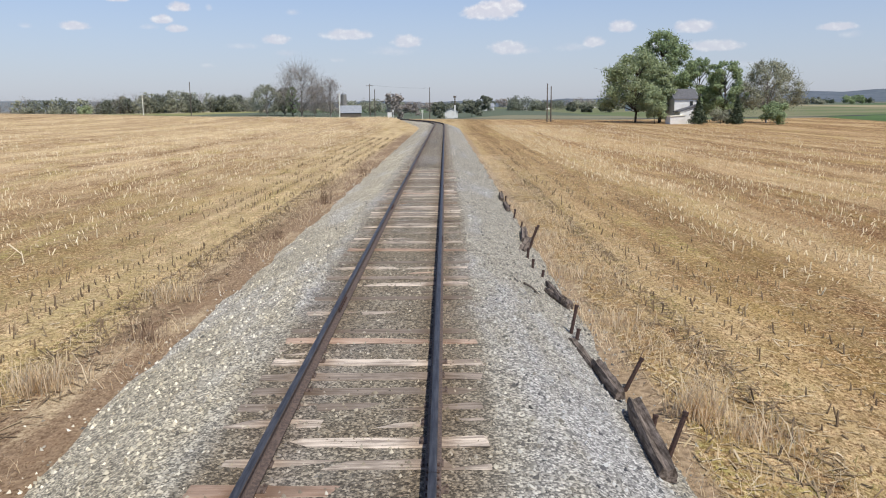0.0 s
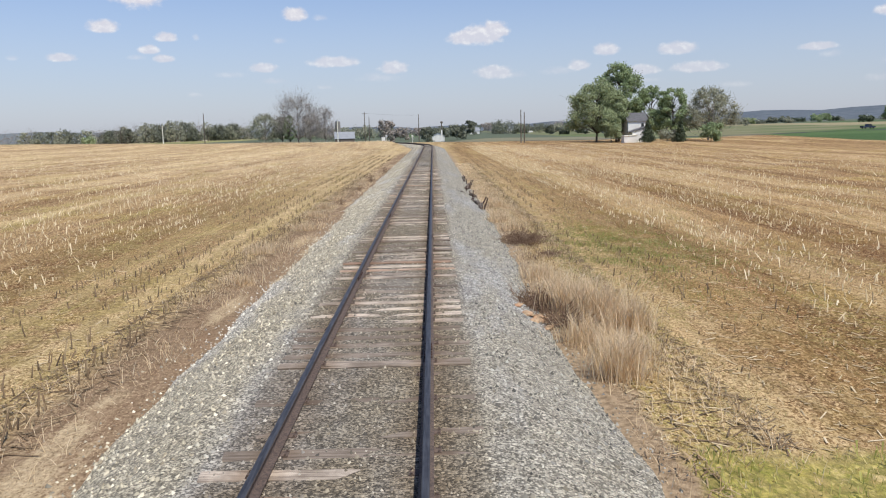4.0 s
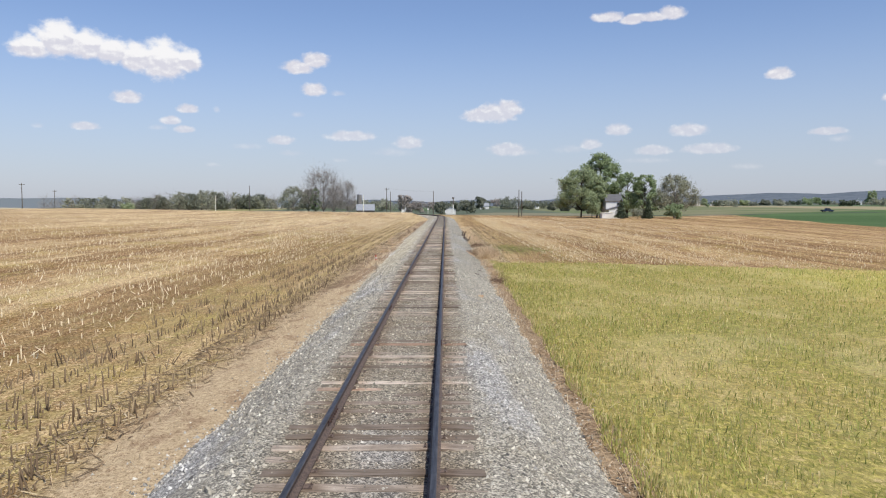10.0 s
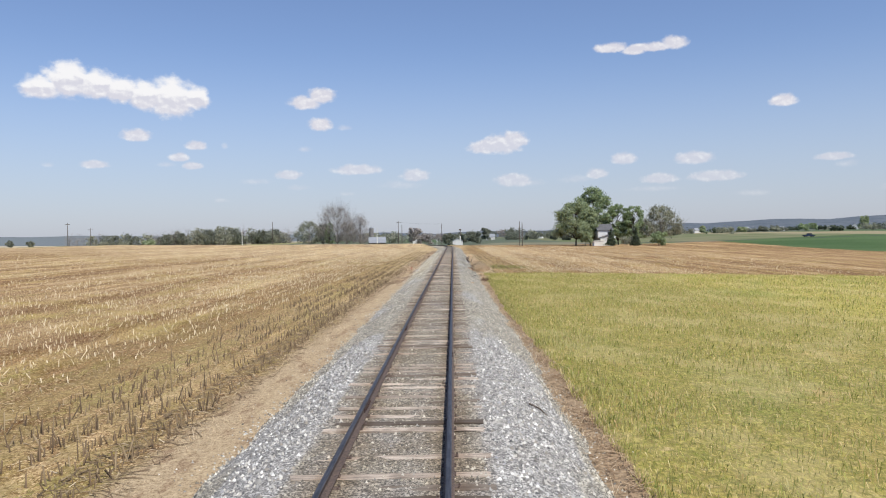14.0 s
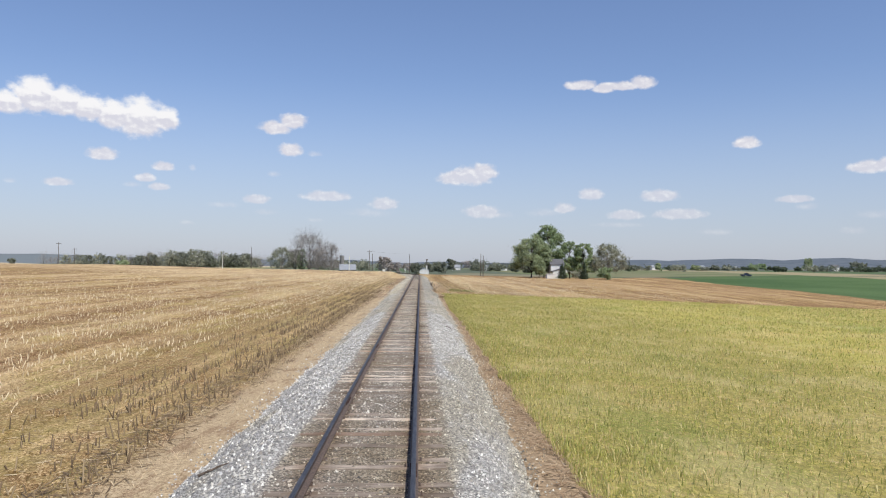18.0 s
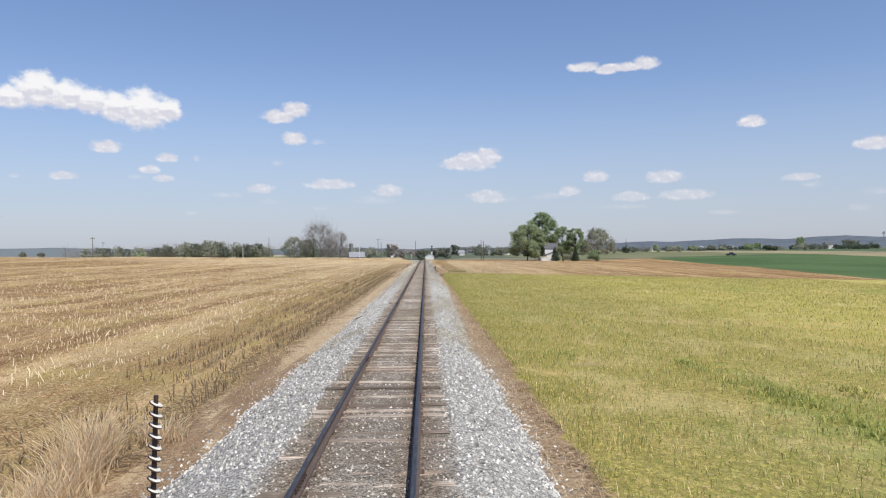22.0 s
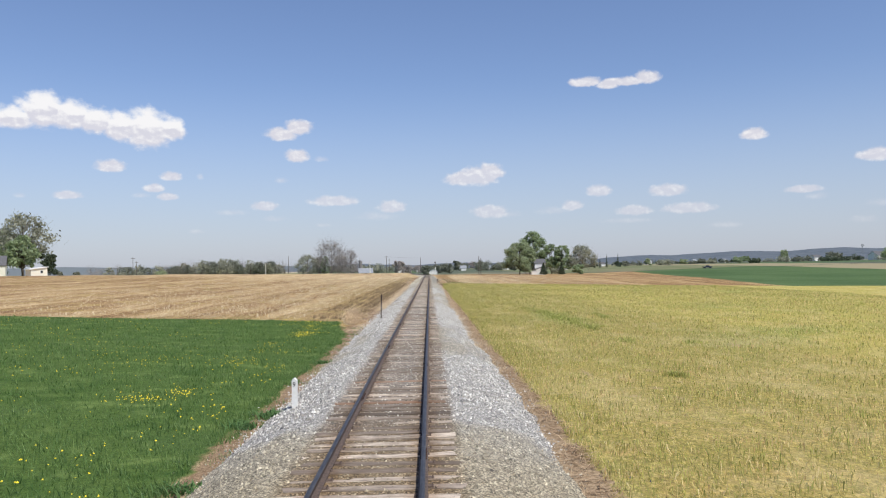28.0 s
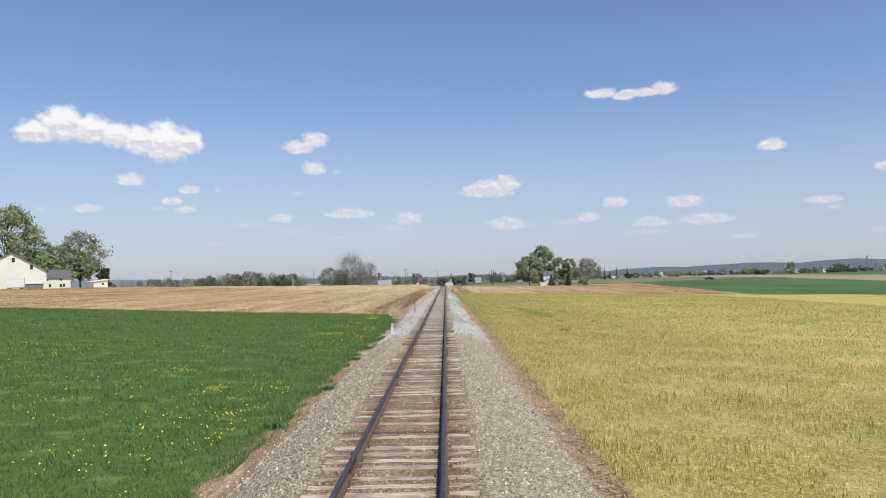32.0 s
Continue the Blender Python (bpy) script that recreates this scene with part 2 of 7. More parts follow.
def leafy(name, colors, scale=0.6, through_=0.42, tone=None):
    """Foliage: part of the light passes through the leaves."""
    m = material(name, islands(colors, scale, tone), 0.6, 0.2)
    bsdf = m.node_tree.nodes["Principled BSDF"]
    out = m.node_tree.nodes["Material Output"]
    n = Nodes(m.node_tree)
    tr = n.add("ShaderNodeBsdfTranslucent")
    n.link(bsdf.inputs["Base Color"].links[0].from_socket, tr.inputs["Color"])
    mixs = n.add("ShaderNodeMixShader")
    mixs.inputs[0].default_value = through_
    n.link(bsdf.outputs[0], mixs.inputs[1])
    n.link(tr.outputs[0], mixs.inputs[2])
    n.link(mixs.outputs[0], out.inputs["Surface"])
    return m


def flakes(n, p, scale):
    """A random value for each small cell, like loose scraps on the soil."""
    v = n.add("ShaderNodeTexVoronoi")
    n.put(v.inputs["Vector"], p)
    v.inputs["Scale"].default_value = scale
    return n.xyz(v.outputs["Color"])[0]


# field limits on the plan, in metres
LIME_Y, MEADOW_Y, FIELD_FAR = -20.0, -142.0, 232.0
# bare or rutted spots in the grain: middle and half sizes
BARE = [(6.2, -127.2, 1.1, 0.55), (6.3, -170.0, 0.22, 1.5), (6.7, -174.8, 0.3, 0.4), (7.9, -175.3, 0.3, 0.5), (8.8, -169.0, 0.35, 0.5), (7.8, -173.3, 0.35, 0.4), (10.3, -147.0, 0.3, 0.4), (15.5, -159.6, 0.5, 1.0), (15.9, -144.7, 0.4, 1.6)]


def ground_colors(n, p):
    x, y, z = n.xyz(p)
    wob = n.math("MULTIPLY", n.math("SUBTRACT", n.noise(p, 0.55, 4.0), 0.5), 1.6)
    wob2 = n.math("MULTIPLY", n.math("SUBTRACT", n.noise(p, 2.6, 3.0), 0.5), 0.7)
    ed = n.math("ADD", wob, wob2)
    far = n.noise(p, 0.02, 3.0)
    mid = n.noise(p, 0.22, 4.0)
    fine_ = n.noise(p, 9.0, 5.0, 0.65)
    streak = n.noise(n.scaled(p, (1.0, 0.12, 1.0)), 1.3, 4.0, 0.6)
    litter = n.noise(n.scaled(p, (1.0, 0.45, 1.0)), 26.0, 4.0, 0.7)
    # corn stubble: dry straw litter over soil, with weeds between the rows
    straw = n.mix(n.step(fine_, 0.3, 0.7), (0.20, 0.125, 0.068), (0.46, 0.32, 0.17))
    straw = n.mix(n.math("MULTIPLY", n.step(n.noise(p, 3.1, 4.0, 0.7), 0.55, 0.66), 0.5), straw, (0.17, 0.10, 0.058))
    straw = n.mix(n.math("MULTIPLY", n.step(streak, 0.52, 0.68), 0.6), straw, (0.25, 0.165, 0.085))
    straw = n.mix(n.math("MULTIPLY", n.step(mid, 0.5, 0.66), 0.55), straw, (0.42, 0.345, 0.095))
    long1 = n.noise(n.scaled(p, (0.42, 0.010, 1.0)), 1.0, 5.0, 0.7)
    long2 = n.noise(n.scaled(p, (1.25, 0.05, 1.0)), 1.0, 4.0, 0.7)
    straw = n.mix(n.math("MULTIPLY", n.step(n.math("ADD", long1, n.math("MULTIPLY", n.math("SUBTRACT", n.noise(p, 0.5, 4.0), 0.5), 0.25)), 0.49, 0.58), 0.7), straw, (0.275, 0.172, 0.09))
    straw = n.mix(n.math("MULTIPLY", n.step(n.math("ADD", long2, n.math("MULTIPLY", n.math("SUBTRACT", n.noise(p, 0.8, 4.0), 0.5), 0.3)), 0.53, 0.62), 0.6), straw, (0.62, 0.46, 0.26))
    long3 = n.math("ADD", n.noise(n.scaled(p, (0.17, 0.004, 1.0)), 1.0, 4.0, 0.65), n.math("MULTIPLY", n.math("SUBTRACT", n.noise(p, 0.3, 4.0), 0.5), 0.2))
    straw = n.tint(n.math("MULTIPLY", n.step(long3, 0.50, 0.43), 0.9), straw, (0.58, 0.47, 0.39))
    straw = n.mix(n.math("MULTIPLY", n.step(long3, 0.52, 0.58), 0.5), straw, (0.68, 0.545, 0.34))
    straw = n.mix(n.math("MULTIPLY", n.step(long2, 0.44, 0.36), 0.5), straw, (0.28, 0.175, 0.09))
    row = n.math("SINE", n.math("MULTIPLY", x, 2 * math.pi / 3.04))
    straw = n.mix(n.math("MULTIPLY", n.step(n.math("ADD", row, n.math("MULTIPLY", mid, 1.5)), 1.0, 1.9), 0.35), straw, (0.50, 0.36, 0.17))
    patch = n.math("ADD", n.vmath("LENGTH", n.scaled(n.vmath("SUBTRACT", p, (6.2, -3.5, 0)), (0.26, 0.13, 0))), n.math("MULTIPLY", n.noise(p, 1.5, 5.0, 0.7), 1.3))
    straw = n.mix(n.math("MULTIPLY", n.step(patch, 1.6, 1.05), n.math("MULTIPLY", n.step(n.noise(p, 7.0, 5.0, 0.7), 0.42, 0.6), 0.75)), straw, (0.23, 0.235, 0.062))
    weedy = n.math("MULTIPLY", n.step(n.noise(n.scaled(p, (0.5, 0.08, 1)), 1.0, 5.0, 0.7), 0.53, 0.64), n.step(n.noise(p, 5.0, 4.0, 0.7), 0.42, 0.58))
    straw = n.mix(n.math("MULTIPLY", weedy, 0.7), straw, (0.36, 0.335, 0.105))
    straw = n.mix(n.math("MULTIPLY", n.step(litter, 0.56, 0.68), 0.85), straw, (0.68, 0.53, 0.325))
    straw = n.mix(n.math("MULTIPLY", n.step(n.noise(n.scaled(p, (1, 0.6, 1)), 14.0, 4.0, 0.7), 0.42, 0.33), 0.75), straw, (0.115, 0.07, 0.042))
    scraps = flakes(n, n.scaled(p, (1.0, 0.55, 1.0)), 32.0)
    bits = flakes(n, n.scaled(p, (1.0, 0.5, 1.0)), 58.0)
    straw = n.tint(n.step(scraps, 0.45, 0.0), straw, (0.42, 0.36, 0.32))
    straw = n.mix(n.math("MULTIPLY", n.step(scraps, 0.72, 1.0), 0.6), straw, (0.78, 0.61, 0.38))
    straw = n.tint(n.step(bits, 0.45, 0.0), straw, (0.5, 0.43, 0.38))
    olive = n.math("MULTIPLY", n.step(n.math("ADD", n.math("ABSOLUTE", x), n.math("MULTIPLY", ed, 0.8)), 13.0, 7.5), n.step(n.noise(n.scaled(p, (1.0, 0.45, 1)), 2.4, 6.0, 0.75), 0.40, 0.58))
    straw = n.mix(n.math("MULTIPLY", olive, n.math("ADD", 0.35, n.math("MULTIPLY", n.step(x, 1.0, -1.0), 0.2))), straw, n.mix(n.step(fine_, 0.35, 0.65), (0.16, 0.125, 0.055), (0.34, 0.275, 0.12)))
    straw = n.mix(n.math("MULTIPLY", n.math("MULTIPLY", n.step(y, 0.0, 50.0), n.step(n.noise(n.scaled(p, (1.0, 0.3, 1)), 0.9, 6.0, 0.75), 0.35, 0.65)), n.math("ADD", 0.12, n.math("MULTIPLY", n.step(x, 2.0, -2.0), 0.28))), straw, (0.66, 0.52, 0.35))
    straw = n.scaled(straw, (1.07, 1.05, 0.98))
    brown = n.math("MULTIPLY", n.step(x, 3.0, 6.0), n.step(y, -30.0, -18.0))
    straw = n.tint(n.math("MULTIPLY", brown, n.math("ADD", 0.45, n.math("MULTIPLY", n.step(n.noise(n.scaled(p, (1.0, 0.25, 1)), 1.3, 6.0, 0.8), 0.40, 0.60), 0.55))), straw, (0.86, 0.80, 0.74))
    # grain field, ripening in patches
    lime = n.mix(n.step(n.noise(n.scaled(p, (1, 0.6, 1)), 5.0, 5.0, 0.7), 0.3, 0.7), (0.26, 0.25, 0.066), (0.49, 0.425, 0.15))
    lime = n.mix(n.math("MULTIPLY", n.step(mid, 0.5, 0.68), 0.5), lime, (0.50, 0.375, 0.165))
    lime = n.mix(n.math("MULTIPLY", n.step(n.noise(n.scaled(p, (1, 0.5, 1)), 0.11, 5.0, 0.6), 0.52, 0.68), 0.65), lime, (0.20, 0.265, 0.075))
    lime = n.mix(n.math("MULTIPLY", n.step(n.noise(n.scaled(p, (1, 0.7, 1)), 1.7, 5.0, 0.7), 0.55, 0.70), 0.5), lime, (0.20, 0.215, 0.06))
    lime = n.mix(n.math("MULTIPLY", n.step(n.noise(n.scaled(p, (1, 0.6, 1)), 18.0, 4.0, 0.7), 0.42, 0.32), 0.6), lime, (0.12, 0.115, 0.035))
    lime = n.mix(n.math("MULTIPLY", n.step(n.noise(n.scaled(p, (1, 0.6, 1)), 23.0, 4.0, 0.7), 0.58, 0.68), 0.6), lime, (0.62, 0.55, 0.26))
    lime = n.mix(n.math("MULTIPLY", n.math("MULTIPLY", n.step(y, -165.0, -205.0), n.step(n.noise(n.scaled(p, (0.5, 0.35, 1)), 1.0, 4.0, 0.65), 0.42, 0.6)), 0.55), lime, (0.56, 0.40, 0.17))
    # ground under the thick grain near the track mixed darker in patches
    under_grain = n.math("MULTIPLY", n.step(x, 24.0, 14.0), n.step(n.noise(p, 6.0, 5.0, 0.75), 0.66, 0.42))
    lime = n.mix(n.math("MULTIPLY", under_grain, 0.78), lime, (0.20, 0.175, 0.075))
    blade = flakes(n, n.scaled(p, (1.0, 0.4, 1.0)), 30.0)
    lime = n.tint(n.step(blade, 0.45, 0.0), lime, (0.66, 0.74, 0.6))
    lime = n.mix(n.math("MULTIPLY", n.step(blade, 0.75, 1.0), 0.35), lime, (0.62, 0.53, 0.24))
    bare = 9.0
    for bx_, by_, rx_, ry_ in BARE:
        bare = n.math("MINIMUM", n.vmath("LENGTH", n.vmath("MULTIPLY", n.vmath("SUBTRACT", p, (bx_, by_, 0)), (1 / rx_, 1 / ry_, 0))), bare)
    lime = ripeness(n, p, n.scaled(lime, (1.12, 1.03, 0.88)))
    # meadow
    mead = n.mix(n.step(n.noise(p, 6.0, 5.0, 0.7), 0.3, 0.7), (0.056, 0.100, 0.024), (0.10, 0.155, 0.038))
    mead = n.mix(n.math("MULTIPLY", n.step(mid, 0.5, 0.7), 0.5), mead, (0.082, 0.13, 0.042))
    mead = n.tint(n.step(bits, 0.5, 0.0), mead, (0.5, 0.55, 0.5))
    mead = n.mix(n.math("MULTIPLY", n.step(blade, 0.7, 1.0), 0.5), mead, (0.13, 0.21, 0.05))
    mead = lush_mottle(n, p, mead)
    # bare soil beside the track, sandy in places
    soil = n.mix(n.step(fine_, 0.3, 0.7), (0.17, 0.112, 0.068), (0.32, 0.225, 0.14))
    sand = n.mix(n.step(fine_, 0.25, 0.75), (0.33, 0.25, 0.145), (0.60, 0.475, 0.305))
    sandy = n.math("ADD", n.noise(n.scaled(p, (1.2, 0.16, 1)), 1.0, 4.0, 0.6), n.math("MULTIPLY", n.math("MULTIPLY", n.step(y, -22.0, -50.0), n.step(y, -135.0, -110.0)), 0.24))
    soil = n.mix(n.math("MULTIPLY", n.step(sandy, 0.52, 0.64), 0.85), soil, sand)
    soil = n.mix(n.math("MULTIPLY", n.step(n.noise(n.scaled(p, (1.4, 0.5, 1)), 1.6, 5.0, 0.7), 0.52, 0.62), 0.7), soil, (0.25, 0.165, 0.10))
    soil = n.mix(n.math("MULTIPLY", n.step(litter, 0.55, 0.7), 0.5), soil, (0.42, 0.32, 0.19))
    soil = n.tint(n.step(bits, 0.4, 0.0), soil, (0.62, 0.57, 0.54))
    soil = n.mix(n.math("MULTIPLY", n.math("MULTIPLY", n.step(bits, 0.75, 1.0), n.step(mid, 0.4, 0.55)), 0.5), soil, (0.62, 0.48, 0.30))
    crop = n.mix(n.step(far, 0.35, 0.6), (0.062, 0.108, 0.040), (0.086, 0.136, 0.052))
    # far fields and woods in blocks, distance haze greyed into their colours
    vor = n.add("ShaderNodeTexVoronoi")
    n.put(vor.inputs["Vector"], n.scaled(p, (0.0042, 0.0024, 0.0)))
    vor.inputs["Scale"].default_value = 1.0
    cell = n.xyz(vor.outputs["Color"])[0]
    blocks = n.mix(n.step(cell, 0.45, 0.5), (0.105, 0.125, 0.085), (0.27, 0.23, 0.16))
    blocks = n.mix(n.step(cell, 0.72, 0.75), blocks, (0.085, 0.125, 0.06))
    # the wooded hills carry blue-grey distance haze in their colour
    hazy_woods = n.mix(n.step(n.noise(p, 0.03, 5.0, 0.7), 0.35, 0.65), (0.085, 0.105, 0.125), (0.135, 0.155, 0.175))

    col = straw
    is_far = n.step(n.math("ADD", y, n.math("MULTIPLY", ed, 1.0)), FIELD_FAR, FIELD_FAR + 1.5)
    col = n.mix(is_far, col, blocks)
    left_far = n.step(n.math("MULTIPLY", x, -1.0), 128.0, 132.0)
    col = n.mix(left_far, col, n.mix(n.step(far, 0.35, 0.6), (0.17, 0.185, 0.075), (0.27, 0.25, 0.11)))
    col = n.mix(n.step(n.math("SUBTRACT", n.math("MULTIPLY", x, -1.0), n.math("MULTIPLY", ed, 2.0)), 205.0, 210.0), col, (0.50, 0.43, 0.30))
    left_far2 = n.step(n.math("MULTIPLY", x, -1.0), 330.0, 340.0)
    col = n.mix(left_far2, col, blocks)
    green_edge = n.math("SUBTRACT", n.math("SUBTRACT", x, 88.0), n.math("MULTIPLY", n.math("SUBTRACT", y, 40.0), 0.12))
    col = n.mix(n.step(n.math("ADD", green_edge, ed), 0.0, 2.0), col, crop)
    beyond = n.math("MULTIPLY", n.step(n.math("SUBTRACT", y, n.math("MULTIPLY", x, 0.6)), 176.0, 184.0), n.step(x, 60.0, 66.0))
    col = n.mix(beyond, col, n.mix(n.step(far, 0.4, 0.6), (0.125, 0.155, 0.07), (0.20, 0.19, 0.11)))
    col = n.mix(n.step(n.math("ADD", x, n.math("MULTIPLY", y, -0.1)), 176.0, 180.0), col, (0.29, 0.25, 0.15))
    col = n.mix(n.step(n.math("ADD", x, n.math("MULTIPLY", y, -0.1)), 225.0, 230.0), col, blocks)
    # grain and meadow south of their limits
    in_lime = n.math("MULTIPLY", n.step(n.math("ADD", y, ed), LIME_Y + 0.4, LIME_Y - 0.4), n.step(n.math("ADD", x, n.math("MULTIPLY", ed, 0.25)), 3.45, 3.65))
    in_lime = n.math("MULTIPLY", in_lime, n.step(x, 330.0, 320.0))
    lime = n.mix(n.math("MULTIPLY", n.step(n.math("ADD", bare, n.math("MULTIPLY", n.noise(p, 5.0, 5.0, 0.75), 1.6)), 1.75, 0.9), 0.7), lime, (0.36, 0.27, 0.15))
    col = n.mix(in_lime, col, lime)
    nx = n.math("MULTIPLY", x, -1.0)
    in_mead = n.math("MULTIPLY", n.step(n.math("ADD", y, ed), MEADOW_Y + 0.6, MEADOW_Y - 0.4), n.step(n.math("SUBTRACT", n.math("ADD", nx, n.math("MULTIPLY", ed, 0.6)), n.math("MULTIPLY", n.step(y, -156.0, -143.0), 1.5)), 3.5, 3.8))
    col = n.mix(in_mead, col, mead)
    # soil strip along both sides of the ballast
    side = n.math("ADD", n.math("ABSOLUTE", x), n.math("MULTIPLY", ed, 0.6))
    strip_l = n.math("MULTIPLY", n.math("MULTIPLY", n.step(n.math("ADD", side, n.math("MULTIPLY", n.step(y, -25.0, -60.0), 0.3)), 5.0, 4.3), n.step(y, 118.0, 95.0)), n.step(x, 0.5, -0.5))
    strip_r = n.math("MULTIPLY", n.math("MULTIPLY", n.step(n.math("SUBTRACT", side, n.math("MULTIPLY", n.step(y, -158.0, -172.0), 0.3)), 3.72, 3.5), n.step(y, 118.0, 95.0)), n.step(x, -0.5, 0.5))
    soil_r = n.mix(n.step(fine_, 0.3, 0.7), (0.20, 0.14, 0.085), (0.43, 0.32, 0.20))
    sandy = n.math("ADD", sandy, n.math("MULTIPLY", n.step(n.math("ABSOLUTE", n.math("ADD", y, 152.0)), 7.5, 3.5), 0.24))
    sandy = n.math("ADD", sandy, n.math("MULTIPLY", n.step(y, MEADOW_Y, MEADOW_Y - 6.0), 0.10))
    not_mead = n.math("SUBTRACT", 1.0, in_mead)
    col = n.mix(n.math("MULTIPLY", strip_l, not_mead), col, soil)
    col = n.mix(strip_r, col, soil_r)
    # hills to the west get a paler painted haze tone
    hazy_woods = n.mix(n.step(x, -150.0, -700.0), hazy_woods, (0.155, 0.178, 0.185))
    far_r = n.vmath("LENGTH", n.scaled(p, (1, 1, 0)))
    col = n.mix(n.step(far_r, 1500.0, 1700.0), col, hazy_woods)
    return {"color": col, "bump": n.math("ADD", fine_, n.math("MULTIPLY", litter, 0.5)), "strength": 0.7, "distance": 0.06}


M_GROUND = material("field soil and crops", ground_colors, 0.95, 0.1)


# freshly dumped stone: middle and half length along the track, and the span across it
FRESH = [(-140.0, 13.0, 1.2, 4.0), (-141.0, 15.0, -4.0, -1.2), (-174.5, 5.5, -4.0, 4.0), (-84.0, 11.0, 1.2, 3.0), (-96.0, 24.0, -2.5, -1.3)]


def dusty(n, p):
    """Where the ballast is old and dirty rather than freshly dumped."""
    y = n.xyz(p)[1]
    old = n.math("ADD", n.noise(n.scaled(p, (0.5, 0.12, 1)), 1.0, 4.0, 0.6), n.math("MULTIPLY", n.step(y, -100.0, -60.0), 0.12))
    old = n.math("ADD", old, n.math("MULTIPLY", n.step(y, -181.0, -185.0), 0.28))
    x = n.xyz(p)[0]
    wav = n.math("MULTIPLY", n.math("SUBTRACT", n.noise(p, 0.6, 3.0), 0.5), 5.0)
    for mid, half, lo, hi in FRESH:
        d = n.math("ABSOLUTE", n.math("SUBTRACT", n.math("ADD", y, wav), mid))
        zone = n.math("MULTIPLY", n.step(d, half + 2.0, half - 2.0), n.math("MULTIPLY", n.step(x, lo, lo + 0.2), n.step(x, hi, hi - 0.2)))
        old = n.math("SUBTRACT", old, n.math("MULTIPLY", zone, 0.3))
    out = n.math("MULTIPLY", n.step(n.xyz(p)[0], 2.0, 2.9), n.math("MULTIPLY", n.step(y, -30.0, -60.0), n.step(y, -128.0, -112.0)))
    old = n.math("ADD", old, n.math("MULTIPLY", out, 0.2))
    return n.math("ADD", n.math("MULTIPLY", n.step(old, 0.46, 0.62), 0.85), n.math("MULTIPLY", n.step(n.noise(p, 1.1, 3.0), 0.5, 0.7), 0.15))


def rust_stain(n, p):
    """Brown rust and grease washed down on either side of the rails."""
    x, y, z = n.xyz(p)
    d = n.math("ABSOLUTE", n.math("SUBTRACT", n.math("ABSOLUTE", x), 0.76))
    d = n.math("ADD", d, n.math("MULTIPLY", n.math("SUBTRACT", n.noise(n.scaled(p, (1, 0.35, 1)), 2.2, 4.0), 0.5), 0.35))
    return n.math("MULTIPLY", n.step(d, 0.42, 0.12), n.math("ADD", 0.45, n.math("MULTIPLY", n.step(y, -160.0, -185.0), 0.25)))


def weathered(n, p, c):
    """Warm old stone towards the south end, a paler tint on the west shoulder at the north end."""
    x, y, z = n.xyz(p)
    c = n.tint(n.step(n.math("ADD", y, n.math("MULTIPLY", n.noise(p, 0.7, 3.0), 4.0)), -179.0, -184.0), c, (1.0, 0.945, 0.83))
    pale = n.math("MULTIPLY", n.step(y, -45.0, -15.0), n.step(n.math("ADD", x, n.math("MULTIPLY", n.noise(p, 0.8, 3.0), 0.8)), -0.9, -1.5))
    return n.tint(pale, c, (1.28, 1.24, 1.14))


def ballast_colors(n, p):
    cells = []
    for scale in (30.0, 52.0):
        v = n.add("ShaderNodeTexVoronoi")
        n.put(v.inputs["Vector"], p)
        v.inputs["Scale"].default_value = scale
        cells.append((n.xyz(v.outputs["Color"])[0], v.outputs["Distance"]))
    stone = n.mix(n.step(cells[0][0], 0.05, 0.95), (0.17, 0.165, 0.155), (0.66, 0.64, 0.59))
    small = n.mix(n.step(cells[1][0], 0.05, 0.95), (0.11, 0.105, 0.10), (0.56, 0.54, 0.49))
    stone = n.mix(n.step(n.noise(p, 17.0, 3.0), 0.42, 0.56), stone, small)
    # shade in the gaps between stones, painted as a dark tone
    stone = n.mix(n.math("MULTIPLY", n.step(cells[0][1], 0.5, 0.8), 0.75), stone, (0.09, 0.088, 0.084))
    stone = n.tint(n.step(n.noise(p, 3.5, 4.0), 0.45, 0.65), stone, (0.84, 0.83, 0.82))
    stone = weathered(n, p, n.tint(dusty(n, p), stone, (0.92, 0.87, 0.745)))
    x, y, z = n.xyz(p)
    inner = n.step(n.math("ABSOLUTE", x), 1.5, 1.15)
    inner = n.math("MULTIPLY", inner, n.math("SUBTRACT", 1.0, n.math("MULTIPLY", n.step(y, 10.0, 55.0), 0.6)))
    stone = n.tint(n.math("MULTIPLY", inner, n.math("ADD", 0.5, n.math("MULTIPLY", n.step(n.noise(p, 1.3, 4.0), 0.35, 0.65), 0.5))), stone, (0.74, 0.68, 0.61))
    stone = n.tint(n.math("MULTIPLY", inner, n.math("MULTIPLY", n.step(y, -80.0, -108.0), n.step(y, -188.0, -174.0))), stone, (0.82, 0.77, 0.72))
    stone = n.tint(n.math("MULTIPLY", inner, n.step(y, -172.0, -184.0)), stone, (0.93, 0.86, 0.79))
    stone = n.tint(n.math("MULTIPLY", inner, n.step(y, -50.0, -25.0)), stone, (0.80, 0.78, 0.75))
    stone = n.tint(n.math("MULTIPLY", rust_stain(n, p), 0.85), stone, (0.62, 0.51, 0.43))
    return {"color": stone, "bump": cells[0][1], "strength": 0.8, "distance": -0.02}


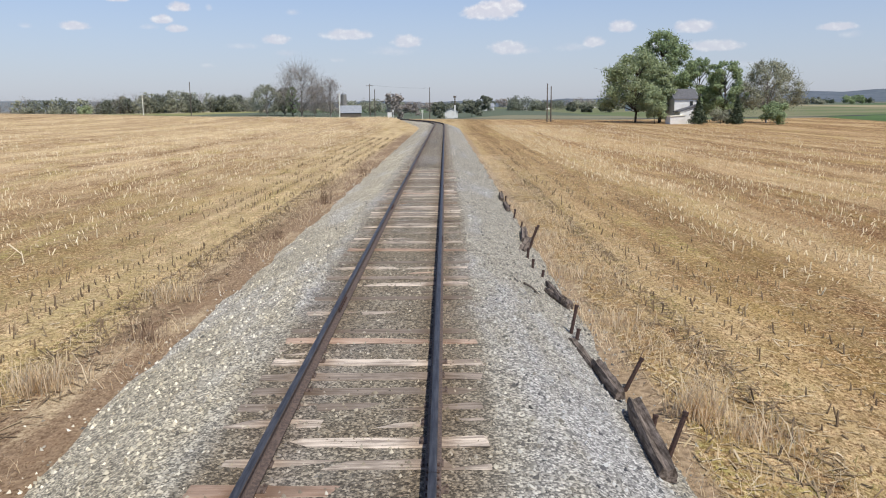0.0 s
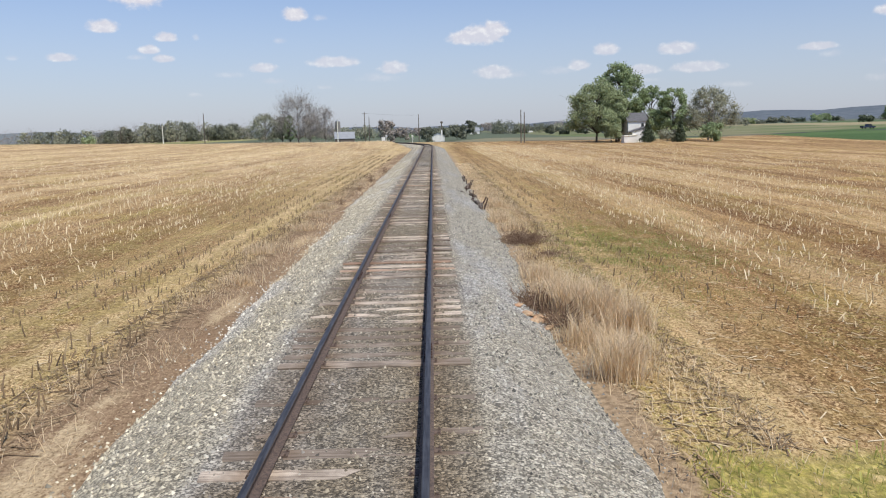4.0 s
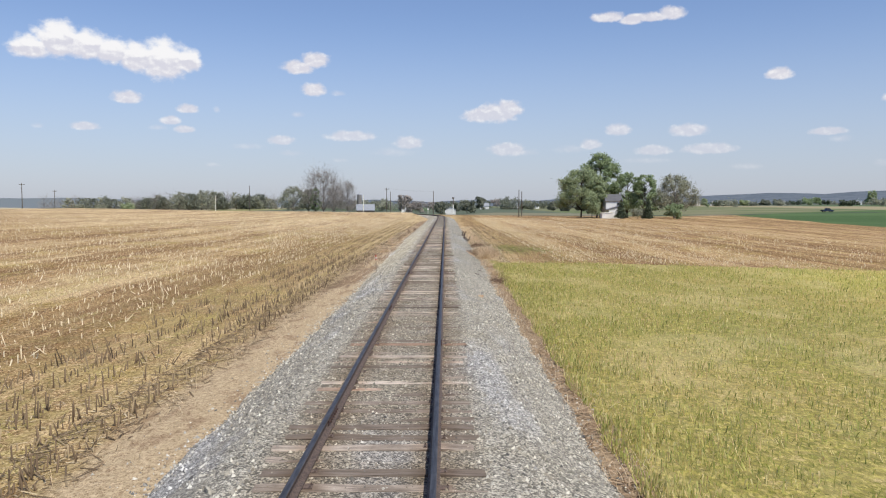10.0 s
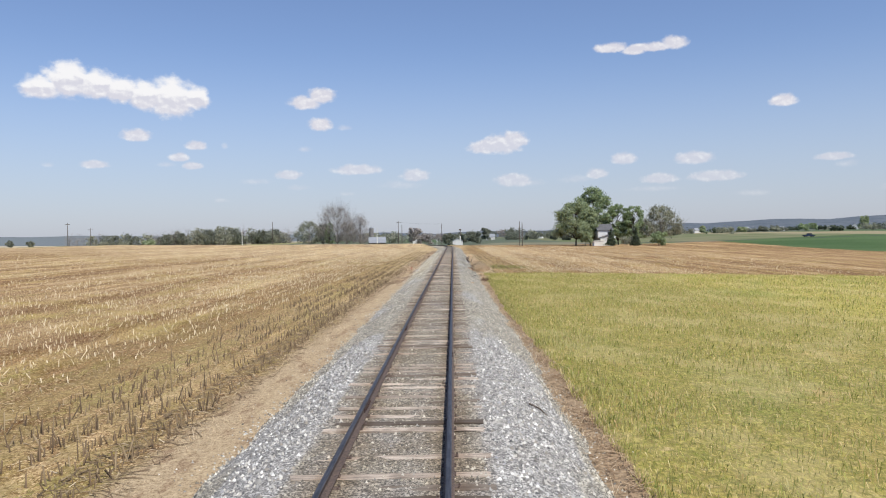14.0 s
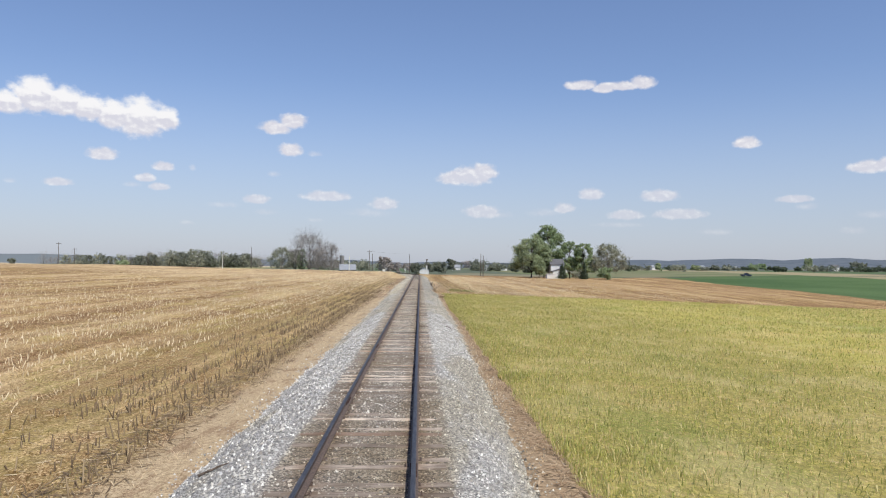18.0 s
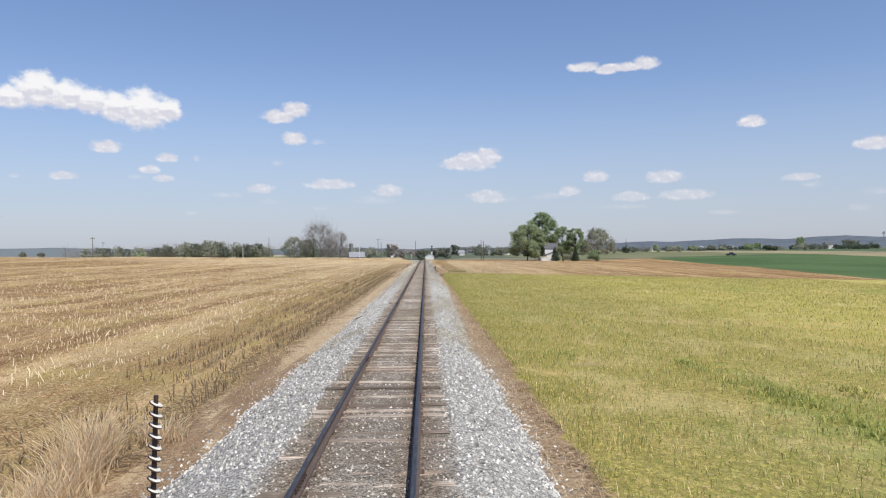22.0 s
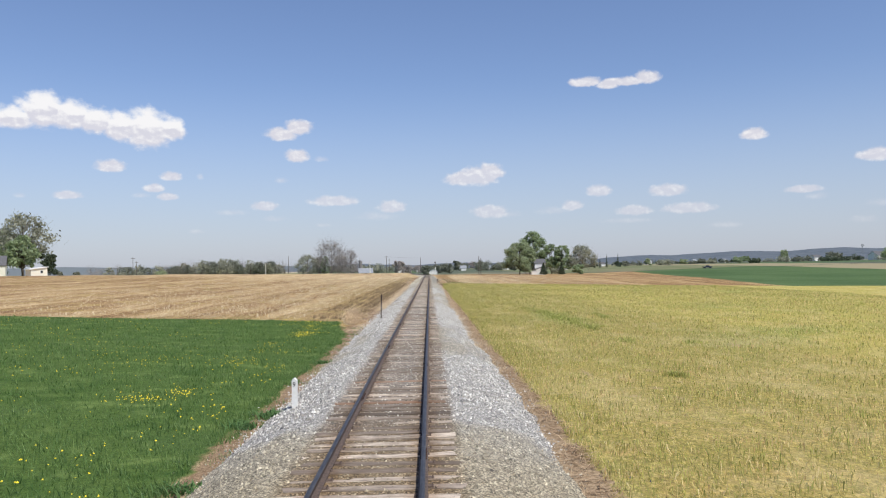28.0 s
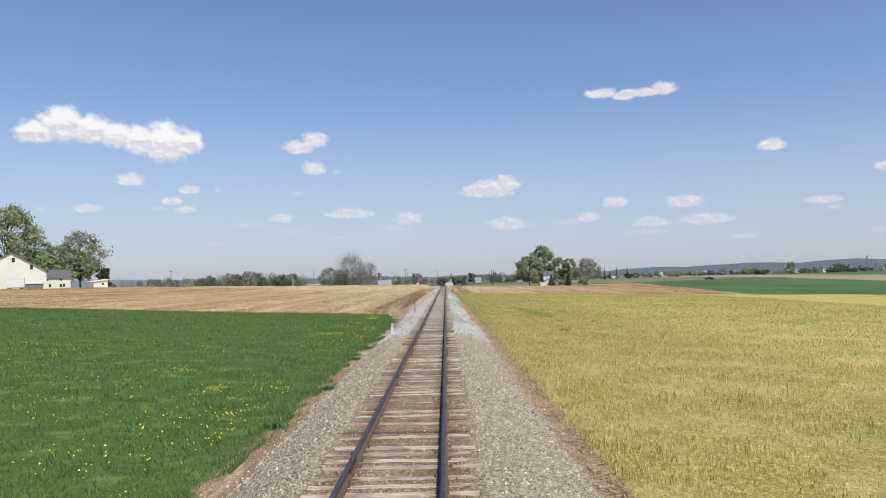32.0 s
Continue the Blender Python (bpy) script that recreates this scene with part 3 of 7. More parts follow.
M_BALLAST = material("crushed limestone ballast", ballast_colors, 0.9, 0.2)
def stone_colors(n, p):
    c = islands(STONE_TONES)(n, p)["color"]
    x, y, z = n.xyz(p)
    old = dusty(n, p)
    c = weathered(n, p, n.tint(old, c, (0.93, 0.885, 0.765)))
    c = n.tint(n.math("MULTIPLY", n.math("SUBTRACT", 1.0, old), n.step(y, -70.0, -90.0)), c, (1.15, 1.15, 1.14))
    # stones on the east shoulder at the north end tinted darker and greyer
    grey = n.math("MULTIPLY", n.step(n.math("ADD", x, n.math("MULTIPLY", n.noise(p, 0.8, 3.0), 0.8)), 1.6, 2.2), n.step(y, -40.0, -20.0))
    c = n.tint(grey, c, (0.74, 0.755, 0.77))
    inner = n.step(n.math("ABSOLUTE", x), 1.5, 1.1)
    c = n.tint(n.math("MULTIPLY", inner, 0.8), c, (0.93, 0.89, 0.83))
    c = n.tint(n.math("MULTIPLY", inner, n.step(y, -50.0, -25.0)), c, (0.80, 0.78, 0.75))
    return n.tint(rust_stain(n, p), c, (0.62, 0.51, 0.43))


STONE_TONES = [(0.075, 0.075, 0.08), (0.36, 0.345, 0.31), (0.52, 0.50, 0.455), (0.13, 0.127, 0.12), (0.60, 0.585, 0.54), (0.28, 0.255, 0.215), (0.10, 0.10, 0.10), (0.74, 0.73, 0.685), (0.24, 0.24, 0.25)]
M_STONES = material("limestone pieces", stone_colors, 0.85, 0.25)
M_RAIL_SIDE = material("rusted rail steel", speckled((0.075, 0.055, 0.046), (0.15, 0.108, 0.085), 30.0), 0.75, 0.3)


def rail_head(n, p):
    return {"color": n.mix(n.step(n.noise(n.scaled(p, (8, 0.6, 8)), 4.0, 3.0), 0.35, 0.7), (0.050, 0.050, 0.056), (0.105, 0.105, 0.112)),
            "rough": n.math("ADD", 0.42, n.math("MULTIPLY", n.noise(p, 12.0), 0.2)), "metal": 0.55}


M_RAIL_TOP = material("worn rail steel", rail_head, 0.4, 0.5)


def tie_wood(n, p):
    r = n.add("ShaderNodeObjectInfo").outputs["Random"]
    q = n.vmath("ADD", n.scaled(p, (0.6, 9.0, 9.0)), (0, 0, 0))
    add = n.add("ShaderNodeVectorMath", operation="SCALE")
    n.put(add.inputs[0], (13.0, 7.0, 3.0))
    n.put(add.inputs["Scale"], n.math("MULTIPLY", r, 20.0))
    q = n.vmath("ADD", q, add.outputs[0])
    grain = n.noise(q, 3.0, 5.0, 0.7)
    pale = n.mix(n.step(r, 0.15, 0.9), (0.19, 0.165, 0.14), (0.56, 0.505, 0.435))
    c = n.mix(n.step(grain, 0.35, 0.62), n.mix(0.7, pale, (0.075, 0.06, 0.05)), pale)
    rr = n.math("FRACT", n.math("MULTIPLY", r, 7.31))
    c = n.mix(n.math("MULTIPLY", n.step(rr, 0.88, 0.93), 0.45), c, (0.30, 0.165, 0.10))
    c = n.mix(n.math("MULTIPLY", n.step(rr, 0.10, 0.06), 0.7), c, (0.06, 0.052, 0.045))
    stain = n.step(n.noise(n.vmath("ADD", n.scaled(p, (1, 1, 1)), add.outputs[0]), 2.0, 3.0), 0.45, 0.65)
    c = n.mix(n.math("MULTIPLY", stain, 0.5), c, (0.10, 0.08, 0.062))
    beside = n.step(n.math("ABSOLUTE", n.math("SUBTRACT", n.math("ABSOLUTE", n.xyz(p)[0]), 0.76)), 0.36, 0.10)
    c = n.tint(n.math("MULTIPLY", beside, n.math("ADD", 0.35, n.math("MULTIPLY", n.noise(q, 1.0, 3.0), 0.6))), c, (0.66, 0.57, 0.50))
    # bleached at the north end, browner and grimier towards the south
    y = n.xyz(p)[1]
    c = n.tint(n.step(y, -14.0, -4.0), c, (1.22, 1.15, 1.08))
    c = n.tint(n.step(n.math("ABSOLUTE", n.math("ADD", y, 21.0)), 15.0, 8.0), c, (0.78, 0.73, 0.69))
    c = n.tint(n.math("MULTIPLY", n.step(y, -80.0, -108.0), n.step(y, -188.0, -174.0)), c, (0.70, 0.64, 0.59))
    return {"color": c, "bump": grain, "strength": 0.8, "distance": 0.015}


M_TIE = material("weathered timber", tie_wood, 0.9, 0.15)
def rotten_wood(n, p):
    grain = n.noise(n.scaled(p, (1.0, 0.09, 1.0)), 26.0, 5.0, 0.7)
    c = n.mix(n.step(grain, 0.35, 0.65), (0.075, 0.058, 0.046), (0.25, 0.205, 0.17))
    c = n.mix(n.math("MULTIPLY", n.step(n.noise(p, 3.0, 4.0, 0.65), 0.5, 0.66), 0.7), c, (0.05, 0.04, 0.032))
    return {"color": c, "bump": grain, "strength": 0.9, "distance": 0.02}


M_ROTTEN = material("split rotten timber", rotten_wood, 0.95, 0.1)
M_OLDWOOD = material("rotten grey timber", speckled((0.10, 0.078, 0.06), (0.24, 0.195, 0.16), 14.0, (0.04, 0.032, 0.026), 4.0, 0.6), 0.95, 0.1)
M_IRON = material("rusty iron", speckled((0.04, 0.026, 0.022), (0.085, 0.05, 0.04), 40.0), 0.8, 0.3)
M_STUB_D = material("corn stubble", islands([(0.26, 0.18, 0.10), (0.52, 0.41, 0.25), (0.68, 0.57, 0.38), (0.78, 0.68, 0.49)]), 0.85, 0.15)
M_STUB_N = material("weathered corn stubble", islands([(0.085, 0.06, 0.038), (0.20, 0.14, 0.085), (0.14, 0.10, 0.06), (0.38, 0.29, 0.17)]), 0.85, 0.15)
M_STRAW = material("dry straw", islands([(0.18, 0.125, 0.07), (0.44, 0.34, 0.20), (0.56, 0.45, 0.28), (0.20, 0.14, 0.08), (0.66, 0.55, 0.37)]), 0.85, 0.15)
M_GRAIN = leafy("ripening grain blades", [(0.20, 0.23, 0.06), (0.56, 0.53, 0.16), (0.34, 0.36, 0.095), (0.74, 0.64, 0.235), (0.30, 0.285, 0.08), (0.90, 0.75, 0.39), (0.68, 0.45, 0.22)], None, 0.45, ripeness)
M_GRASS = leafy("meadow grass blades", [(0.085, 0.16, 0.05), (0.165, 0.265, 0.08), (0.12, 0.21, 0.062), (0.25, 0.34, 0.125)], None, 0.45, lush_mottle)
M_FIELD_WEED = leafy("low yellowish field weeds", [(0.22, 0.165, 0.08), (0.38, 0.315, 0.135), (0.30, 0.245, 0.10), (0.48, 0.38, 0.20), (0.26, 0.255, 0.09)], None, 0.42)
M_PATCH = leafy("low green field weeds", [(0.16, 0.22, 0.06), (0.27, 0.30, 0.09), (0.22, 0.27, 0.07), (0.38, 0.35, 0.13)], None, 0.42)
M_WEED = leafy("weed leaves", [(0.10, 0.20, 0.065), (0.17, 0.28, 0.10)], 2.0)
M_DANDY = material("dandelion yellow", islands([(0.70, 0.55, 0.03), (0.80, 0.66, 0.05)]), 0.7, 0.2)
M_BARK = material("bark", speckled((0.07, 0.055, 0.042), (0.14, 0.115, 0.09), 3.0), 0.95, 0.1)
M_TWIG = leafy("bare twigs", [(0.25, 0.22, 0.195), (0.40, 0.36, 0.32), (0.32, 0.285, 0.25)], None, 0.3)
M_LEAF_A = leafy("green leaves", [(0.235, 0.30, 0.16), (0.35, 0.425, 0.235), (0.29, 0.36, 0.195)], None)
M_LEAF_B = leafy("light green leaves", [(0.27, 0.325, 0.18), (0.38, 0.43, 0.25), (0.32, 0.37, 0.21)], None)
M_LEAF_C = leafy("grey-green spring buds", [(0.31, 0.32, 0.24), (0.42, 0.42, 0.32), (0.35, 0.375, 0.26)], 0.12)
M_LEAF_D = leafy("dark needles", [(0.075, 0.10, 0.062), (0.125, 0.15, 0.09)], 0.5)
M_WHITE = material("white painted boards", speckled((0.70, 0.69, 0.65), (0.80, 0.79, 0.76), 2.0, (0.6, 0.58, 0.52), 0.5, 0.4), 0.7, 0.3)
M_CREAM = material("cream painted boards", speckled((0.75, 0.73, 0.61), (0.79, 0.77, 0.65), 4.0, (0.70, 0.67, 0.55), 0.25, 0.4), 0.8, 0.2)
M_ROOF = material("grey shingles", speckled((0.085, 0.085, 0.09), (0.15, 0.15, 0.155), 5.0), 0.9, 0.2)
M_TIN = material("pale tin roof", speckled((0.22, 0.235, 0.25), (0.29, 0.305, 0.325), 1.0), 0.5, 0.4)
M_DRYGRASS = leafy("dry standing grass", [(0.56, 0.41, 0.24), (0.80, 0.64, 0.42), (0.88, 0.75, 0.54), (0.50, 0.355, 0.20)], None, 0.5)
M_CLOVER = leafy("clover leaves", [(0.25, 0.275, 0.085), (0.46, 0.475, 0.15), (0.36, 0.385, 0.115), (0.56, 0.53, 0.18)], None, 0.45)
M_EDGE_LITTER = material("brown dead stalks", islands([(0.13, 0.085, 0.05), (0.30, 0.20, 0.12), (0.48, 0.36, 0.23), (0.20, 0.13, 0.075)]), 0.9, 0.1)
M_ROCK = material("ochre field rock", speckled((0.30, 0.20, 0.12), (0.52, 0.39, 0.25), 14.0, (0.42, 0.20, 0.11), 5.0, 0.7), 0.9, 0.2)
M_BRUSH = material("dead brushwood", islands([(0.12, 0.075, 0.05), (0.23, 0.15, 0.10), (0.17, 0.11, 0.075), (0.30, 0.22, 0.15)]), 0.95, 0.1)
# distance haze is put into these leaf colours by greying them
M_FAR = leafy("haze-greyed woodland", [(0.175, 0.195, 0.145), (0.26, 0.27, 0.20), (0.215, 0.235, 0.17)], 0.1)
M_CONCRETE = material("weathered concrete staves", speckled((0.20, 0.19, 0.175), (0.30, 0.285, 0.26), 2.0, (0.15, 0.14, 0.13), 0.6, 0.5), 0.95, 0.1)
M_GLASS_DARK = material("dark window glass", lambda n, p: {"color": (0.03, 0.035, 0.04), "rough": 0.08}, 0.1, 0.5)
M_POLE = material("weathered pole wood", speckled((0.09, 0.075, 0.06), (0.17, 0.145, 0.12), 6.0), 0.95, 0.1)
M_RED = material("red reflective tape", speckled((0.50, 0.07, 0.05), (0.62, 0.16, 0.10), 30.0), 0.5, 0.4)
M_POST_WHITE = material("white painted post", speckled((0.74, 0.73, 0.69), (0.82, 0.81, 0.78), 12.0, (0.62, 0.60, 0.52), 5.0, 0.35), 0.6, 0.3)
M_BLACK = material("black paint", lambda n, p: {"color": (0.02, 0.02, 0.02)}, 0.6, 0.3)
M_STRIPE_W = material("faded white tape and sunlit flight tops", speckled((0.55, 0.53, 0.47), (0.70, 0.68, 0.62), 20.0), 0.7, 0.3)
M_CAR = material("dark blue car paint", lambda n, p: {"color": (0.02, 0.03, 0.06), "rough": 0.25}, 0.25, 0.5)
M_ASPHALT = material("asphalt", speckled((0.045, 0.045, 0.047), (0.07, 0.07, 0.07), 8.0), 0.9, 0.2)

# ---- mesh helpers ----
def mesh_of(name, verts, faces, mats):
    """A mesh from arrays; all faces have the same number of corners."""
    verts, faces = np.asarray(verts, dtype=np.float32), np.asarray(faces, dtype=np.int32)
    me = bpy.data.meshes.new(name)
    k = faces.shape[1]
    me.vertices.add(len(verts))
    me.vertices.foreach_set("co", verts.ravel())
    me.loops.add(faces.size)
    me.loops.foreach_set("vertex_index", faces.ravel())
    me.polygons.add(len(faces))
    me.polygons.foreach_set("loop_start", np.arange(0, faces.size, k, dtype=np.int32))
    me.update(calc_edges=True)
    me.validate()
    for m in mats if isinstance(mats, (list, tuple)) else [mats]:
        me.materials.append(m)
    return me


def hang(ob, parent):
    ob.parent = parent
    return ob


def part(name, bm, mat, parent, label="", at=None):
    """One mesh object under a thing or a part."""
    if isinstance(bm, bmesh.types.BMesh):
        me = bpy.data.meshes.new(name)
        bm.to_mesh(me)
        bm.free()
        me.materials.append(mat)
    else:
        me = bm
    ob = new(name, me)
    if at:
        ob.matrix_basis = at
    if parent:
        ob.parent = parent
    if label:
        tagged(ob, label)
    return ob


def empty(name, at, label, category, group="", kind=""):
    ob = new(name)
    ob.empty_display_size = 0.2
    ob.matrix_basis = at
    return tagged(ob, label, category, group, kind)


def box(bm, x0, x1, y0, y1, z0, z1, bevel=0.0):
    made = bmesh.ops.create_cube(bm, size=1.0, matrix=Matrix.LocRotScale(((x0 + x1) / 2, (y0 + y1) / 2, (z0 + z1) / 2), None, (x1 - x0, y1 - y0, z1 - z0)))
    if bevel:
        edges = {e for v in made["verts"] for e in v.link_edges}
        bmesh.ops.bevel(bm, geom=list(edges), offset=bevel, segments=1, affect="EDGES")
    return bm


def boxed(*a, **k):
    return box(bmesh.new(), *a, **k)


def prism(outline, y0, y1):
    """An outline in x and z, drawn out along y, closed."""
    bm = bmesh.new()
    a = [bm.verts.new((x, y0, z)) for x, z in outline]
    b = [bm.verts.new((x, y1, z)) for x, z in outline]
    bm.faces.new(a)
    bm.faces.new(b[::-1])
    for i in range(len(a)):
        j = (i + 1) % len(a)
        bm.faces.new((a[j], a[i], b[i], b[j]))
    bmesh.ops.recalc_face_normals(bm, faces=bm.faces)
    return bm


def rod(bm, a, b, r0, r1, sides=8):
    a, b = Vector(a), Vector(b)
    d = b - a
    m = Matrix.Translation((a + b) / 2) @ d.to_track_quat("Z", "Y").to_matrix().to_4x4()
    bmesh.ops.create_cone(bm, cap_ends=True, segments=sides, radius1=r0, radius2=r1, depth=d.length, matrix=m)
    return bm


def tubes(segs, sides=5):
    """Tapered tubes from rows of (ax, ay, az, bx, by, bz, ra, rb)."""
    s = np.asarray(segs, dtype=float)
    a, b, ra, rb = s[:, :3], s[:, 3:6], s[:, 6], s[:, 7]
    d = b - a
    d /= np.linalg.norm(d, axis=1)[:, None] + 1e-9
    up = np.where(np.abs(d[:, 2:3]) > 0.9, [[1.0, 0, 0]], [[0, 0, 1.0]])
    u = np.cross(d, up)
    u /= np.linalg.norm(u, axis=1)[:, None] + 1e-9
    v = np.cross(d, u)
    ang = np.arange(sides) * 2 * np.pi / sides
    ring = u[:, None] * np.cos(ang)[None, :, None] + v[:, None] * np.sin(ang)[None, :, None]
    verts = np.concatenate([a[:, None] + ring * ra[:, None, None], b[:, None] + ring * rb[:, None, None]], 1)
    i = np.arange(sides)
    j = (i + 1) % sides
    f = np.stack([i, j, j + sides, i + sides], 1)
    faces = f[None] + (np.arange(len(s)) * 2 * sides)[:, None, None]
    return verts.reshape(-1, 3), faces.reshape(-1, 4)


def smooth(t, lo, hi):
    t = np.clip((t - lo) / (hi - lo), 0, 1)
    return t * t * (3 - 2 * t)


def ripple(x, y, size, seed=0.0):
    """Cheap smooth noise of about -1 to 1."""
    x, y = x / size + seed, y / size - seed * 0.7
    return (np.sin(x * 1.7 + 1.3 * np.sin(y * 1.1 + seed)) + np.sin(y * 2.1 + 1.7 * np.sin(x * 0.9 - seed)) + np.sin((x + y) * 1.3 + 2.1)) / 3


# ---- the lie of the land ----
CURVE_Y, CURVE_R = 125.0, 160.0
DROP = 2.6


def centre(y):
    """The track's middle: straight, then a wide bend to the left."""
    d = np.clip(np.asarray(y, dtype=float) - CURVE_Y, 0, None)
    e = np.minimum(d, 62.0)
    return -(e * e) / (2 * CURVE_R) - (d - e) * (62.0 / CURVE_R)


def ground_z(x, y):
    x, y = np.asarray(x, dtype=float), np.asarray(y, dtype=float)
    off = x - centre(np.minimum(y, 250.0)) * smooth(y, 900.0, 400.0)
    a = np.clip(-off - 4.0, 0, None)
    b = np.clip(off - 4.0, 0, None)
    rise = np.interp(y, [-220, -140, 40, 115], [0.037, 0.036, 0.032, 0.024])
    left = rise * np.minimum(a, 105) - 0.010 * np.clip(np.minimum(a, 500) - 105, 0, None)
    s = np.interp(y, [-60, 0, 170, 400], [0.024, 0.022, 0.009, 0.004])
    right = -s * np.minimum(b, 116) + 0.0145 * np.clip(np.minimum(b, 330) - 116, 0, None) + 0.004 * np.clip(np.minimum(b, 900) - 330, 0, None)
    left = left + 0.038 * np.clip(np.minimum(a, 250) - 150, 0, None) * smooth(y, 560.0, 420.0)
    left = left + 1.35 * np.exp(-((y - 165.0) / 27.0) ** 2) * smooth(-off, 3.3, 5.2) * np.exp(-a / 60.0)
    z = -0.78 + left + right - DROP * smooth(y, 236.0, 330.0) * smooth(off, 60.0, 25.0)
    near = smooth(np.abs(off), 4.0, 14.0)
    z += 0.10 * near * ripple(x, y, 9.0, 1.0) + 0.22 * near * smooth(np.abs(off), 20, 80) * ripple(x, y, 40.0, 2.0)
    r = np.hypot(x, y)
    az = np.degrees(np.arctan2(x, y))
    hill = np.interp(az, [-180, -40, -28, -18, -8, 0, 8, 14, 20, 28, 40, 180], [20, 24, 25, 18, 16, 14, 13, 20, 27, 32, 34, 20])
    hill = hill + 2.5 * np.sin(az * 0.9) + 1.4 * np.sin(az * 2.3 + 1)
    z = z + smooth(r, 1500, 2600) * (hill + 3)
    return z


def lift(x, y):
    return float(ground_z(x, y))


def spread(fine_lo, fine_hi, step, far, grow=1.12):
    """Even steps in the middle, then growing ones out to the horizon."""
    mid = list(np.arange(fine_lo, fine_hi + 0.01, step))
    d, out = step, fine_hi
    up = []
    while out < far:
        d *= grow
        out += d
        up.append(out)
    d, out = step, fine_lo
    dn = []
    while out > -far:
        d *= grow
        out -= d
        dn.append(out)
    return np.array(dn[::-1] + mid + up)


gx, gy = spread(-24, 12, 1.0, 4200.0, 1.08), spread(-240, 240, 3.0, 4200.0, 1.10)
GX, GY = np.meshgrid(gx, gy)
GZ = ground_z(GX, GY)
GZ = GZ - 0.12 * smooth(np.abs(GX - centre(GY)), 3.0, 2.2) * (GY < 300)
verts = np.stack([GX.ravel(), GY.ravel(), GZ.ravel()], 1)
nx_, ny_ = len(gx), len(gy)
ii, jj = np.meshgrid(np.arange(nx_ - 1), np.arange(ny_ - 1))
k0 = (jj * nx_ + ii).ravel()
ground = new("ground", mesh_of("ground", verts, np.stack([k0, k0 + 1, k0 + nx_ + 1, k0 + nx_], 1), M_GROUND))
ground.data.polygons.foreach_set("use_smooth", [True] * len(ground.data.polygons))
tagged(ground, "gently rolling farmland with corn stubble, grain and meadow", "ground", kind="structure")

# ---- ballast bed ----
PROFILE_X = np.array([-3.7, -3.4, -3.0, -2.7, -2.4, -2.1, -1.85, -1.6, -1.35, -1.0, -0.75, -0.4, 0, 0.4, 0.75, 1.0, 1.35, 1.6, 1.85, 2.1, 2.4, 2.7, 3.0, 3.4, 3.7])


def ballast_edge(off, y):
    """Where the ballast runs out on either side, seen along the track."""
    right = np.interp(y, [-207, -201, -187, -178, -166, -157, -148, -132, -124, -106, -97, -73, -50, -35, -25, -14, 0, 30], [3.4, 3.2, 3.3, 3.42, 3.35, 2.9, 2.97, 2.85, 2.5, 2.8, 2.9, 3.2, 3.1, 3.05, 3.2, 2.9, 3.2, 3.2])
    left = np.interp(y, [-207, -186, -175, -155, -126, -117, -92, -63, -40, -13, 5, 12, 25], [3.05, 3.3, 3.2, 3.25, 3.2, 3.15, 3.0, 2.95, 2.95, 3.2, 3.2, 3.5, 3.4])
    return np.where(np.asarray(off) > 0, right, left) + 0.09 * ripple(0 * np.asarray(y) + np.sign(off), y, 1.1, 7.0)


def ballast_z(off, y):
    """Height of the ballast beside the track's middle."""
    o = np.abs(off)
    o = np.where(o > 1.75, 1.75 + (o - 1.75) * 1.6 / (ballast_edge(off, y) - 1.75), o)
    z = np.interp(o, [0, 1.35, 1.75, 2.2, 3.4, 3.7, 4.6], [-0.205, -0.205, -0.235, -0.36, -0.81, -0.93, -1.3])
    return z + 0.022 * ripple(off, y, 0.5, 3.0) * smooth(o, 1.2, 1.8) + 0.03 * ripple(off, y, 2.3, 4.0) * smooth(o, 1.6, 2.2)


by = np.concatenate([np.arange(-246, 60, 0.3), np.arange(60, 205, 1.5)])
BX, BY = np.meshgrid(PROFILE_X, by)
BXX = BX
BZ = ballast_z(BX, BY)
verts = np.stack([(BXX + centre(BY)).ravel(), BY.ravel(), BZ.ravel()], 1)
n1, n2 = len(PROFILE_X), len(by)
ii, jj = np.meshgrid(np.arange(n1 - 1), np.arange(n2 - 1))
k0 = (jj * n1 + ii).ravel()
bed = new("ballast_bed", mesh_of("ballast_bed", verts, np.stack([k0, k0 + 1, k0 + n1 + 1, k0 + n1], 1), M_BALLAST))
tagged(bed, "grey crushed-stone railway embankment with sloped shoulders", "ballast", kind="structure")

rng = np.random.default_rng(7)


def scatter_stones(x, y, z, size):
    """Angular stones, sunk to their middle: a ragged ring and a blunt top each."""
    n, k = len(x), 5
    ang = rng.uniform(0, 2 * np.pi, n)[:, None] + (np.arange(k) * 2 * np.pi / k)[None] + rng.normal(0, 0.25, (n, k))
    rad = size[:, None] * rng.uniform(0.65, 1.3, (n, k))
    stretch, turn = rng.uniform(0.7, 1.35, n)[:, None], rng.uniform(0, np.pi, n)[:, None]
    px, py = np.cos(ang) * rad * stretch, np.sin(ang) * rad
    ring = np.stack([px * np.cos(turn) - py * np.sin(turn) + x[:, None], px * np.sin(turn) + py * np.cos(turn) + y[:, None], z[:, None] + rng.normal(-0.45, 0.22, (n, k)) * size[:, None]], 2)
    top = np.stack([x + rng.normal(0, 0.4, n) * size, y + rng.normal(0, 0.4, n) * size, z + size * rng.uniform(0.55, 1.15, n)], 1)
    v = np.concatenate([ring, top[:, None]], 1)
    f = np.array([[i_, (i_ + 1) % k, k] for i_ in range(k)])
    return v.reshape(-1, 3), (f[None] + (np.arange(n) * (k + 1))[:, None, None]).reshape(-1, 3)


